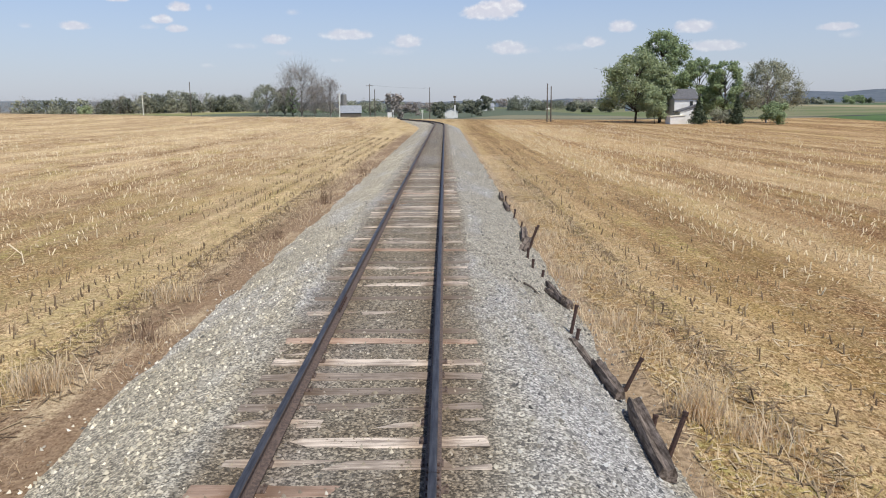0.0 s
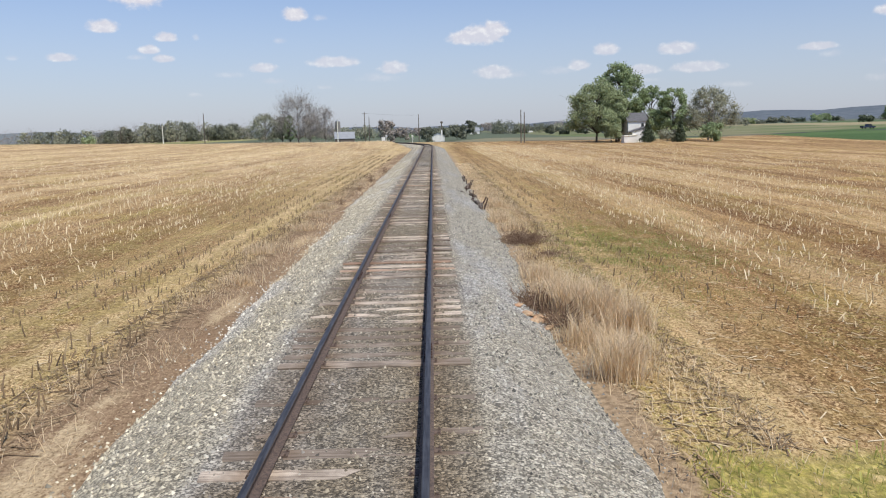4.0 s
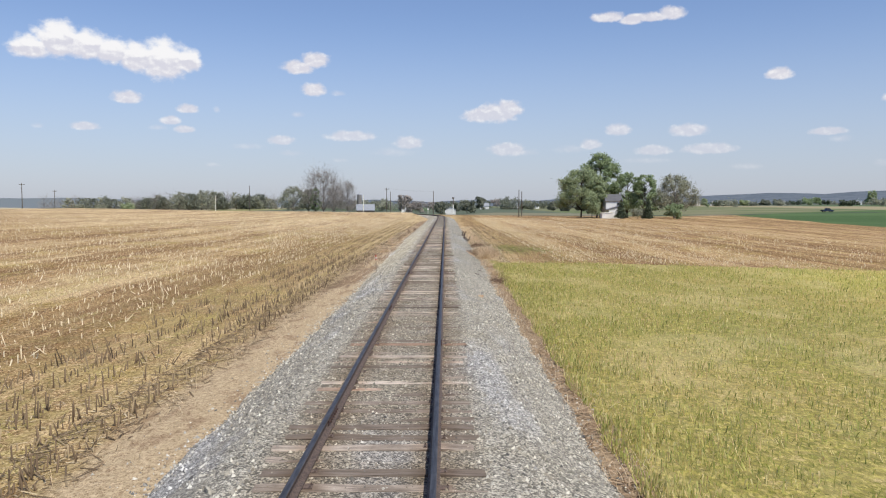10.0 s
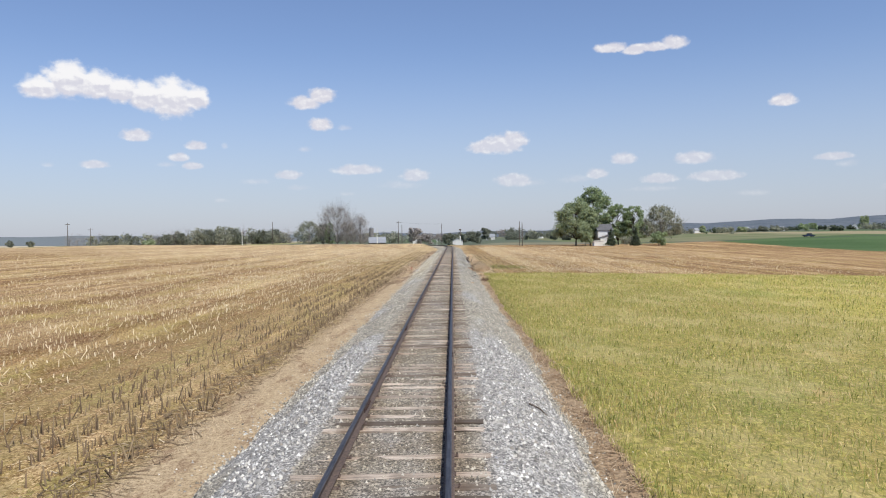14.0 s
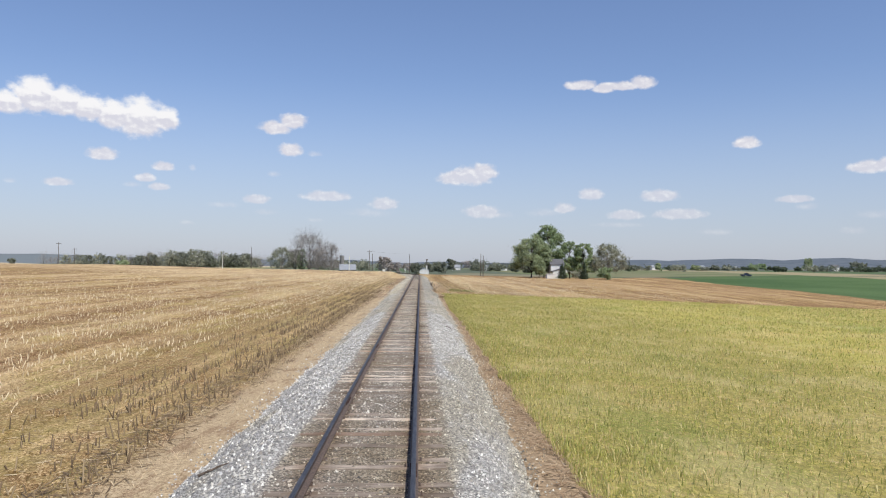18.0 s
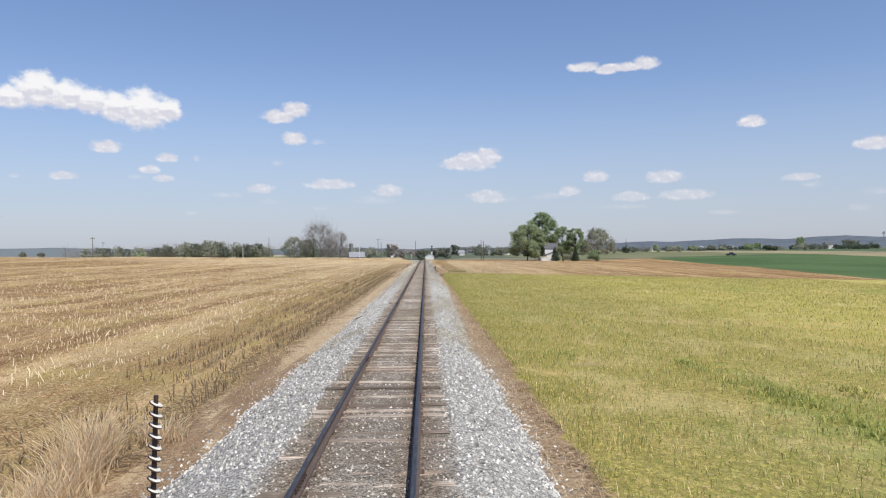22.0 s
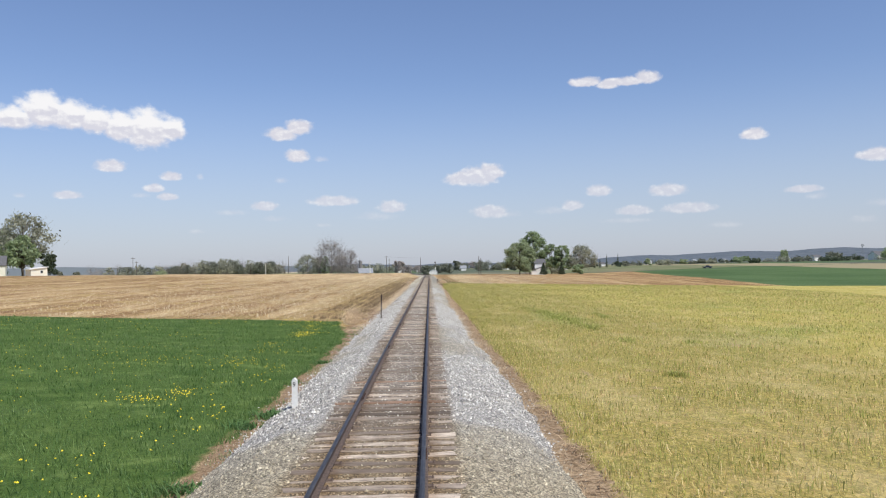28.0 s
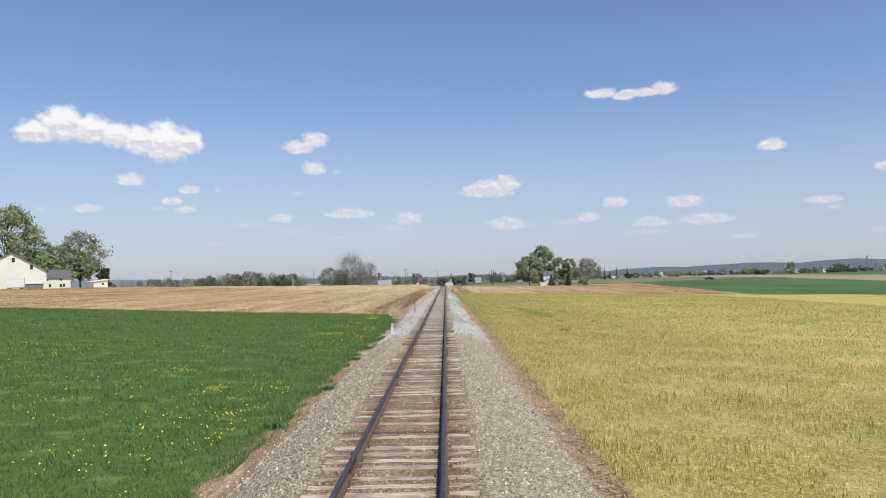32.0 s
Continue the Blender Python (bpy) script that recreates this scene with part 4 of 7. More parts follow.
N_ST = 196000
sy = np.where(rng.uniform(0, 1, N_ST) < 0.93, rng.uniform(-234, 16, N_ST), rng.uniform(16, 60, N_ST))
so = rng.uniform(-3.5, 3.5, N_ST)
lim = ballast_edge(so, sy)
so = np.where(np.abs(so) > lim - 0.1, np.sign(so) * (lim - 0.15 + rng.exponential(0.16, N_ST)), so)
keep = (np.abs(so) > 1.28) | (rng.uniform(0, 1, N_ST) < np.where(sy < -181, 0.65, 0.85))
new_stone = np.zeros(N_ST, dtype=bool)
for mid_, half_, lo_, hi_ in FRESH:
    new_stone |= (np.abs(sy + 2.0 * ripple(so, sy, 1.7, 2.0) - mid_) < half_) & (so > lo_) & (so < hi_) & (np.abs(so) > 1.2)
keep &= new_stone | (rng.uniform(0, 1, N_ST) < 0.82)
sy, so, new_stone = sy[keep], so[keep], new_stone[keep]
size = np.where(new_stone, 0.017 + 0.020 * rng.uniform(0, 1, len(sy)) ** 1.7, 0.014 + 0.019 * rng.uniform(0, 1, len(sy)) ** 2.0) * np.where(np.abs(so) < 1.3, 0.9, 1.05)
v, f = scatter_stones(so + centre(sy), sy, np.maximum(ballast_z(so, sy), np.where(np.abs(so) > 2.3, ground_z(so, sy), -9.0)) + size * 0.25, size)
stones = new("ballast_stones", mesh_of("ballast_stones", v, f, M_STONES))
tagged(stones, "loose grey and white limestone pieces on the embankment", "gravel", kind="stuff")

# ---- the track: jointed rail panels on timber ties ----
RAIL = [(-0.07, -0.175), (0.07, -0.175), (0.07, -0.16), (0.012, -0.145), (0.012, -0.045), (0.035, -0.035), (0.036, -0.008), (0.026, 0.0), (-0.026, 0.0),
        (-0.036, -0.008), (-0.035, -0.035), (-0.012, -0.045), (-0.012, -0.145), (-0.07, -0.16)]
PANEL = 11.9


def rail_mesh(ya, yb, side):
    steps = 1 if yb <= CURVE_Y else 8
    ys = np.linspace(ya, yb, steps + 1)
    vs, fs = [], []
    k = len(RAIL)
    for y in ys:
        for x, z in RAIL:
            vs.append((float(centre(y)) + side * 0.7525 + x, y, z))
    for s in range(steps):
        for i in range(k):
            j = (i + 1) % k
            fs.append((s * k + i, s * k + j, (s + 1) * k + j, (s + 1) * k + i))
    me = mesh_of("rail", vs, fs, [M_RAIL_SIDE, M_RAIL_TOP])
    for i, p in enumerate(me.polygons):
        if i % k in (6, 7, 8):
            p.material_index = 1
    return me


def tie_mesh(seed):
    r = random.Random(seed)
    bm = boxed(-1.295, 1.295, -0.114, 0.114, -0.19, 0.0, 0.012)
    bmesh.ops.subdivide_edges(bm, edges=[e for e in bm.edges if abs(e.verts[0].co.x - e.verts[1].co.x) > 1], cuts=5)
    for v_ in bm.verts:
        end = abs(v_.co.x) > 1.2
        v_.co += Vector((r.gauss(0, 0.015 if end else 0.004), r.gauss(0, 0.008), r.gauss(-0.004, 0.006) if v_.co.z > -0.1 else 0))
    me = bpy.data.meshes.new("tie")
    bm.to_mesh(me)
    bm.free()
    me.materials.append(M_TIE)
    return me


def plate_mesh():
    bm = boxed(-0.10, 0.10, -0.065, 0.065, -0.004, 0.010)
    for sx in (-1, 1):
        for sy_ in (-0.05, 0.05):
            box(bm, sx * 0.079 - 0.01, sx * 0.079 + 0.01, sy_ - 0.01, sy_ + 0.01, 0.012, 0.03)
    me = bpy.data.meshes.new("tie_plate")
    bm.to_mesh(me)
    bm.free()
    me.materials.append(M_RAIL_SIDE)
    return me


TIES = [tie_mesh(i) for i in range(8)]
PLATE = plate_mesh()
JOINT = boxed(-0.03, 0.03, -0.42, 0.42, -0.135, -0.05, 0.008)
for yy in (-0.33, -0.2, -0.07, 0.07, 0.2, 0.33):
    rod(JOINT, (-0.055, yy, -0.095), (0.055, yy, -0.095), 0.016, 0.016, 6)
joint_me = bpy.data.meshes.new("joint_bar")
JOINT.to_mesh(joint_me)
JOINT.free()
joint_me.materials.append(M_IRON)
tr_rng = random.Random(3)
y0 = -238.0
while y0 < 178:
    y1 = y0 + PANEL
    panel = empty("track_panel", pose(0, 0, 0), "jointed rusty steel rails spiked to weathered grey timber ties", "railway track", "track panels", "structure")
    for side in (-1, 1):
        stagger = PANEL / 2 if side > 0 else 0.0
        hang(new("rail", rail_mesh(y0 + stagger + 0.004, y1 + stagger - 0.004, side)), panel)
        jy = y0 + stagger
        hang(new("joint_bar", joint_me), panel).matrix_basis = pose(float(centre(jy)) + side * 0.7525, jy, 0)
    yt = y0 + 0.2
    while yt < y1 - 0.05:
        cx = float(centre(yt))
        if yt < 40:
            t_ob = hang(new("tie", tr_rng.choice(TIES)), panel)
            t_ob.matrix_basis = pose(cx + tr_rng.gauss(0, 0.035), yt, (-0.196 if yt > -176 else -0.186) + tr_rng.gauss(0, 0.011), 0, tr_rng.gauss(0, 0.3), tr_rng.gauss(0, 0.7))
            if yt < 10:
                for side in (-1, 1):
                    hang(new("tie_plate", PLATE), t_ob).matrix_basis = pose(side * 0.7525, 0, 0.0)
        yt += tr_rng.choice([0.44, 0.46, 0.48, 0.49, 0.52])
    y0 = y1
far_ties = bmesh.new()
yt = 40.2
while yt < 190:
    box(far_ties, float(centre(yt)) - 1.295, float(centre(yt)) + 1.295, yt - 0.11, yt + 0.11, -0.38, -0.205)
    yt += 0.465
tagged(part("far_ties", far_ties, M_TIE, None), "weathered timber ties far down the line", "railway ties", kind="stuff")

# ---- stubble, straw, grain and grass ----
def blades(x, y, z, height, width, lean, seg_tri=True, ears=0.0):
    """Thin upright blades, each a bent pair of faces or one face; a share of them, the ears, broadens upwards."""
    n = len(x)
    turn = rng.uniform(0, 2 * np.pi, n)
    u = np.stack([np.cos(turn), np.sin(turn), np.zeros(n)], 1) * width[:, None]
    la = turn + np.pi / 2 + rng.normal(0, 0.3, n)
    out = np.stack([np.cos(la), np.sin(la), np.zeros(n)], 1) * (height * lean)[:, None]
    base = np.stack([x, y, z], 1)
    up = np.zeros((n, 3))
    up[:, 2] = height
    if not seg_tri:
        flop = (rng.uniform(0, 1, n) < ears)[:, None]
        tri = np.where(flop[:, None], np.stack([base, base + out + up + u, base + out + up - u], 1), np.stack([base - u, base + u, base + out + up], 1))
        return tri.reshape(-1, 3), np.arange(3 * n).reshape(-1, 3)
    v = np.stack([base - u, base + u, base + out * 0.35 + up * 0.6 + u * 0.7, base + out * 0.35 + up * 0.6 - u * 0.7, base + out + up], 1)
    f3 = np.array([[0, 1, 2], [0, 2, 3], [3, 2, 4]])
    return v.reshape(-1, 3), (f3[None] + (np.arange(n) * 5)[:, None, None]).reshape(-1, 3)


def stalks(x, y, z, height, radius, lean):
    """Three-sided cut stalks with a slanted top."""
    n = len(x)
    ang = rng.uniform(0, 2 * np.pi, n)[:, None] + np.array([0, 2.094, 4.189])[None]
    ring = np.stack([np.cos(ang), np.sin(ang), np.zeros_like(ang)], 2) * radius[:, None, None]
    la = rng.uniform(0, 2 * np.pi, n)
    top = np.stack([np.cos(la) * lean, np.sin(la) * lean, np.ones(n)], 1) * height[:, None]
    base = np.stack([x, y, z], 1)[:, None]
    jag = rng.uniform(-0.02, 0.02, (n, 3))
    hi = base + ring * 0.8 + top[:, None]
    hi[..., 2] += jag
    v = np.concatenate([base + ring, hi], 1)
    f3 = np.array([[0, 1, 4], [0, 4, 3], [1, 2, 5], [1, 5, 4], [2, 0, 3], [2, 3, 5], [3, 4, 5]])
    return v.reshape(-1, 3), (f3[None] + (np.arange(n) * 6)[:, None, None]).reshape(-1, 3)


def litter_pieces(x, y, z, length, width):
    """Flat straw pieces lying on the soil, folded along the middle."""
    n = len(x)
    turn = rng.normal(np.pi / 2, 1.0, n)
    d = np.stack([np.cos(turn), np.sin(turn), rng.normal(0, 0.12, n)], 1) * length[:, None]
    s = np.stack([-np.sin(turn), np.cos(turn), np.zeros(n)], 1) * width[:, None]
    c = np.stack([x, y, z], 1)
    mid = np.zeros((n, 3))
    mid[:, 2] = width * 0.6
    v = np.stack([c - d - s, c + d - s, c + d + mid, c - d + mid, c + d + s, c - d + s], 1)
    f4 = np.array([[0, 1, 2, 3], [3, 2, 4, 5]])
    return v.reshape(-1, 3), (f4[None] + (np.arange(n) * 6)[:, None, None]).reshape(-1, 4)


ROW = 0.76


def stubble(name, x_lo, x_hi, y_lo, y_hi, label, side, mat, tall=1.0, dense=0.17):
    xs, ys = [], []
    row = x_lo
    while row < x_hi:
        gap = dense if row - x_lo < 8 else 0.26 if row - x_lo < 18 else 0.55 if row - x_lo < 34 else 1.4
        y = np.arange(y_lo, y_hi, gap)
        y = y + rng.normal(0, 0.06, len(y))
        thick = ripple(np.full_like(y, row * 3), y, 4.0, 4.0) + 0.7 * ripple(np.full_like(y, row * 5), y, 0.9, 1.0) + rng.uniform(-0.8, 0.8, len(y)) > (-0.1 if mat is M_STUB_D else 0.05)
        y = y[thick]
        xs.append(side * row + rng.normal(0, 0.10, len(y)))
        ys.append(y)
        row += ROW
    x, y = np.concatenate(xs), np.concatenate(ys)
    far = np.abs(x)
    h = rng.uniform(0.06, 0.24, len(x)) * np.where(rng.uniform(0, 1, len(x)) < 0.25, 1.25, 0.85) * tall
    v, f = stalks(x, y, ground_z(x, y) - 0.02, h, np.where(far > 25, 0.021, 0.0165) * rng.uniform(0.8, 1.2, len(x)), np.abs(rng.normal(0, 0.5 if mat is M_STUB_D else 0.28, len(x))))
    ob = new(name, mesh_of(name, v, f, mat))
    return tagged(ob, label, "stubble", kind="stuff")


stubble("corn_stubble", 4.75, 8.4, -14.0, 90.0, "rows of weathered brown cut corn stalks beside the track", -1, M_STUB_N, 0.9, 0.12)
stubble("corn_stubble", 4.62, 8.4, MEADOW_Y + 1.5, -14.0, "dense rows of tall dark weathered corn stalks beside the track", -1, M_STUB_N, 1.3, 0.075)
stubble("corn_stubble", 8.75, 62.0, MEADOW_Y + 1.5, 190.0, "rows of cut pale corn stalks standing in the field", -1, M_STUB_D)
stubble("corn_stubble", 4.7, 8.2, LIME_Y + 3.0, 70.0, "rows of weathered brown cut corn stalks beside the track", 1, M_STUB_N, 0.8, 0.19)
stubble("corn_stubble", 8.5, 52.0, LIME_Y + 1.2, 150.0, "rows of cut pale corn stalks standing in the field", 1, M_STUB_D)


def strew(name, n, x_lo, x_hi, y_lo, y_hi, label, mat=M_STRAW, longest=0.14):
    x = x_lo + (x_hi - x_lo) * rng.uniform(0, 1, n) ** 1.8
    y = rng.uniform(y_lo, y_hi, n)
    v, f = litter_pieces(x, y, ground_z(x, y) + 0.012, rng.uniform(0.03, longest, n), rng.uniform(0.003, 0.014, n))
    return tagged(new(name, mesh_of(name, v, f, mat)), label, "straw litter", kind="stuff")


strew("straw_litter", 22000, -4.4, -30.0, MEADOW_Y, 70.0, "dry corn leaves and straw strewn over the soil")
strew("straw_litter", 17500, 3.5, 28.0, LIME_Y, 60.0, "dry corn leaves and straw strewn over the soil")

strew("stalk_litter", 11000, -5.2, -4.0, MEADOW_Y + 2, 40.0, "dark brown broken stalks heaped along the field edge", M_STUB_N, 0.28)
strew("stalk_litter", 3500, 5.0, 3.4, LIME_Y, 40.0, "dark brown broken stalks heaped along the field edge", M_STUB_N, 0.25)

# dry grass along the foot of the ballast
for side, y_lo, y_hi, count, x_in, x_out in ((1, LIME_Y - 1.0, 60.0, 26000, 3.25, 4.9), (-1, -30.0, 60.0, 15000, 3.5, 5.2), (1, -236.0, LIME_Y, 9000, 2.95, 3.8), (-1, -139.0, -30.0, 2600, 3.5, 4.4)):
    x = x_in + (x_out - x_in) * rng.uniform(0, 1, count) ** 1.2
    y = rng.uniform(y_lo, y_hi, count)
    ok = ripple(x, y, 1.5, 11.0) + rng.uniform(-0.6, 0.6, count) > -0.1
    x, y = side * x[ok], y[ok]
    v, f = blades(x, y, ground_z(x, y) - 0.02, rng.uniform(0.06, 0.24, len(x)), rng.uniform(0.003, 0.006, len(x)), rng.uniform(0.5, 2.0, len(x)))
    tagged(new("verge_grass", mesh_of("verge_grass", v, f, M_DRYGRASS)), "matted dry straw-coloured grass along the ballast", "grass", kind="stuff")

# low weeds and grass coming up between the stubble rows
def low_weeds(count, side, x_in, x_out, y_lo, y_hi, mat, label):
    x = x_in + (x_out - x_in) * rng.uniform(0, 1, count) ** 1.7
    y = rng.uniform(y_lo, y_hi, count)
    ok = ripple(x * 2.2, y * 0.35, 1.6, 6.0) + 0.6 * ripple(x, y, 0.7, 2.0) + rng.uniform(-0.5, 0.5, count) > -0.12
    x, y = side * x[ok], y[ok]
    v, f = blades(x, y, ground_z(x, y) - 0.01, rng.uniform(0.03, 0.10, len(x)), rng.uniform(0.004, 0.009, len(x)), rng.uniform(0.3, 1.6, len(x)), False)
    tagged(new("field_weeds", mesh_of("field_weeds", v, f, mat)), label, "weeds", kind="stuff")


low_weeds(120000, -1, 4.9, 19.0, MEADOW_Y + 1, 45.0, M_FIELD_WEED, "low yellowish weeds between the stubble rows")
low_weeds(45000, 1, 4.7, 18.0, LIME_Y + 1, 45.0, M_FIELD_WEED, "low yellowish weeds between the stubble rows")
count = 26000
x, y = rng.normal(6.6, 1.7, count), rng.normal(-4.0, 3.6, count)
ok = (x > 4.2) & (y > LIME_Y + 2) & (ripple(x, y, 0.6, 5.0) + rng.uniform(-0.6, 0.6, count) > 0.0)
x, y = x[ok], y[ok]
v, f = blades(x, y, ground_z(x, y) - 0.01, rng.uniform(0.03, 0.11, len(x)), rng.uniform(0.004, 0.008, len(x)), rng.uniform(0.3, 1.4, len(x)), False)
tagged(new("field_weeds", mesh_of("field_weeds", v, f, M_PATCH)), "patch of low green weeds in the stubble", "weeds", kind="stuff")

# ripening grain, thick near its edge and thinner further in, with gaps where it failed
def thin_spots(x, y):
    gap = np.full_like(x, 9.0)
    for bx_, by_, rx_, ry_ in BARE:
        gap = np.minimum(gap, np.hypot((x - bx_) / rx_, (y - by_) / ry_))
    return gap + 0.35 * ripple(x, y, 0.4, 3.0)


def grain_edge(y):
    return np.interp(y, [-236, -200, -175, -160, -125, -106, -90, -73, -60, -33, -20], [3.88, 3.85, 3.9, 3.66, 3.65, 3.52, 3.5, 3.58, 3.35, 3.62, 3.75])


NG = 620000
x = 3.3 + 62.0 * rng.uniform(0, 1, NG) ** 2.7
y = rng.uniform(-238, LIME_Y, NG)
clump = ripple(x, y, 0.55, 6.0) + 0.8 * ripple(x, y, 1.9, 3.0)
ok = (x + 0.10 * ripple(x, y, 0.7, 2.0) > grain_edge(y)) & (thin_spots(x, y) > rng.uniform(0.2, 1.3, NG)) & (rng.uniform(-1.3, 1.0, NG) < clump + 0.35)
x, y, clump = x[ok], y[ok], clump[ok]
h = rng.uniform(0.06, 0.17, len(x)) * (1.1 + 0.40 * clump)
v, f = blades(x, y, ground_z(x, y) - 0.02, h, rng.uniform(0.005, 0.0105, len(x)) * (1 + x / 16), rng.uniform(0.05, 0.75, len(x)), False, 0.6)
tagged(new("grain_blades", mesh_of("grain_blades", v, f, M_GRAIN)), "yellow-green ripening grain standing in a dense field", "grain", kind="stuff")


# clover and weeds standing out green from the grain
def clover(x, y, n, rx, ry, mat, label, seed):
    g = np.random.default_rng(seed)
    dx, dy = g.normal(0, rx * 0.5, n), g.normal(0, ry * 0.5, n)
    keep_ = ripple(dx + x, dy + y, 0.35, 4.0) + g.uniform(-0.5, 0.5, n) > 0.0
    dx, dy = dx[keep_], dy[keep_]
    hh = g.uniform(0.08, 0.19, len(dx)) * np.exp(-0.5 * ((dx / rx) ** 2 + (dy / ry) ** 2)) + 0.05
    z0 = lift(x, y)
    v_, f_ = blades(dx, dy, ground_z(dx + x, dy + y) - z0, hh, g.uniform(0.012, 0.026, len(dx)), g.uniform(0.3, 1.4, len(dx)))
    ob = new("clover_patch", mesh_of("clover_patch", v_, f_, mat))
    ob.matrix_basis = pose(x, y, z0)
    return tagged(ob, label, "clover", kind="stuff")


for k, (cx_, cy_, n_, rx_, ry_) in enumerate(((9.7, -127.4, 700, 0.7, 1.6), (10.2, -132.6, 1500, 0.9, 2.6), (10.3, -137.5, 1300, 0.7, 2.2), (10.7, -141.6, 900, 0.5, 1.7), (10.4, -145.2, 1000, 0.6, 1.0), (11.0, -148.0, 1100, 0.8, 0.9),
                                              (10.5, -150.2, 700, 0.6, 0.7), (14.1, -134.6, 700, 0.6, 1.8), (14.0, -138.0, 600, 0.5, 1.2), (5.9, -125.3, 260, 0.35, 0.5), (12.5, -52.0, 240, 0.7, 2.4),
                                              (10.7, -158.0, 400, 0.5, 1.4), (13.8, -158.8, 350, 0.5, 1.0), (9.3, -170.5, 300, 0.4, 0.5))):
    clover(cx_, cy_, int(n_ * 0.6), rx_, ry_, M_CLOVER, "dense green clover growing among the grain", 500 + k)
clover(12.5, -132.2, 500, 0.5, 1.2, M_GRAIN, "yellow-green weeds in bloom among the grain", 520)

# brown stalks and dead leaves swept against the edge of the grain
count = 26000
y = rng.uniform(-236, LIME_Y, count)
x = grain_edge(y) + 0.08 - np.abs(rng.normal(0, 0.32, count))
ok = (x > ballast_edge(np.ones(count), y) - 0.25) & (ripple(x, y, 0.8, 2.0) + rng.uniform(-0.7, 0.7, count) > -0.25)
x, y = x[ok], y[ok]
v, f = litter_pieces(x, y, ground_z(x, y) + rng.uniform(0.01, 0.06, len(x)), rng.uniform(0.03, 0.18, len(x)), rng.uniform(0.003, 0.010, len(x)))
tagged(new("edge_litter", mesh_of("edge_litter", v, f, M_EDGE_LITTER)), "brown dead stalks matted along the edge of the grain", "straw litter", kind="stuff")


# meadow grass
def meadow_edge(y):
    return np.interp(y, [-236, -205, -198, -187, -175, -165, -154, -148, -145, -142], [3.6, 3.5, 3.65, 3.75, 3.7, 3.7, 3.9, 4.5, 5.0, 5.5])


NM = 225000
x = -3.4 - 60.0 * rng.uniform(0, 1, NM) ** 2.4
y = rng.uniform(-240, MEADOW_Y - 0.3, NM)
tall = ripple(x, y, 1.1, 3.0) + 0.7 * ripple(x, y, 0.45, 5.0)
ok = (-x + 0.35 * ripple(x, y, 0.9, 1.0)) > meadow_edge(y)
x, y, tall = x[ok], y[ok], tall[ok]
h = rng.uniform(0.06, 0.17, len(x)) * (1.1 + 0.45 * tall)
v, f = blades(x, y, ground_z(x, y) - 0.02, h, rng.uniform(0.005, 0.010, len(x)) * (1 - x / 16), rng.uniform(0.2, 1.0, len(x)), False)
tagged(new("meadow_grass", mesh_of("meadow_grass", v, f, M_GRASS)), "lush dark green meadow grass", "grass", kind="stuff")

# stray grass on the sandy strip between meadow and ballast
count = 15000
y = rng.uniform(-238, -147, count)
x = -rng.uniform(3.15, 4.2, count)
ok = ripple(x, y, 0.7, 9.0) + 0.6 * ripple(x * 0, y, 2.6, 4.0) + rng.uniform(-0.3, 0.3, count) > 0.25
x, y = x[ok], y[ok]
v, f = blades(x, y, ground_z(x, y) - 0.02, rng.uniform(0.05, 0.16, len(x)), rng.uniform(0.005, 0.009, len(x)), rng.uniform(0.3, 1.3, len(x)), False)
tagged(new("stray_grass", mesh_of("stray_grass", v, f, M_GRASS)), "green grass straggling over sandy soil by the ballast", "grass", kind="stuff")

ND = 6500
x = -4.3 - 28.0 * rng.uniform(0, 1, ND) ** 1.4
y = rng.uniform(-238, MEADOW_Y - 1, ND)
ok = ripple(x, y, 1.6, 8.0) + 0.6 * ripple(x, y, 7.0, 3.0) + rng.uniform(-0.4, 0.4, ND) > np.where(y < -170, 0.02, 0.25)
x, y = x[ok], y[ok]
HEADS = [(-6.0, -155.2, 0.3, 0.5, 91), (-5.9, -153.5, 0.35, 0.3, 61), (-6.5, -149.2, 0.25, 0.9, 61), (-5.9, -151.3, 0.25, 0.4, 25), (-6.9, -145.4, 0.8, 0.5, 51), (-8.2, -143.6, 0.9, 0.6, 61), (-8.0, -148.1, 0.5, 0.4, 25),
         (-6.5, -161.1, 0.3, 1.2, 40), (-6.4, -167.0, 0.3, 1.0, 51), (-6.3, -174.7, 0.3, 0.3, 40), (-7.1, -175.8, 0.5, 0.4, 61), (-10.0, -167.2, 0.6, 0.8, 30), (-6.7, -201.3, 0.15, 0.3, 30), (-9.3, -196.9, 0.5, 0.8, 40), (-5.1, -206.2, 0.2, 0.3, 15)]
for cx_, cy_, sx_, sy_, count in HEADS:
    x = np.concatenate([x, np.minimum(rng.normal(cx_, sx_, count), -4.4)])
    y = np.concatenate([y, np.minimum(rng.normal(cy_, sy_, count), MEADOW_Y - 0.8)])
sz = np.where(y < -168, 1.15, 1.0) * rng.uniform(0.011, 0.021, len(x))
v, f = scatter_stones(x, y, ground_z(x, y) + rng.uniform(0.15, 0.24, len(x)), sz)
tagged(new("dandelions", mesh_of("dandelions", v, f, M_DANDY)), "yellow dandelion heads scattered in the meadow", "flowers", kind="stuff")


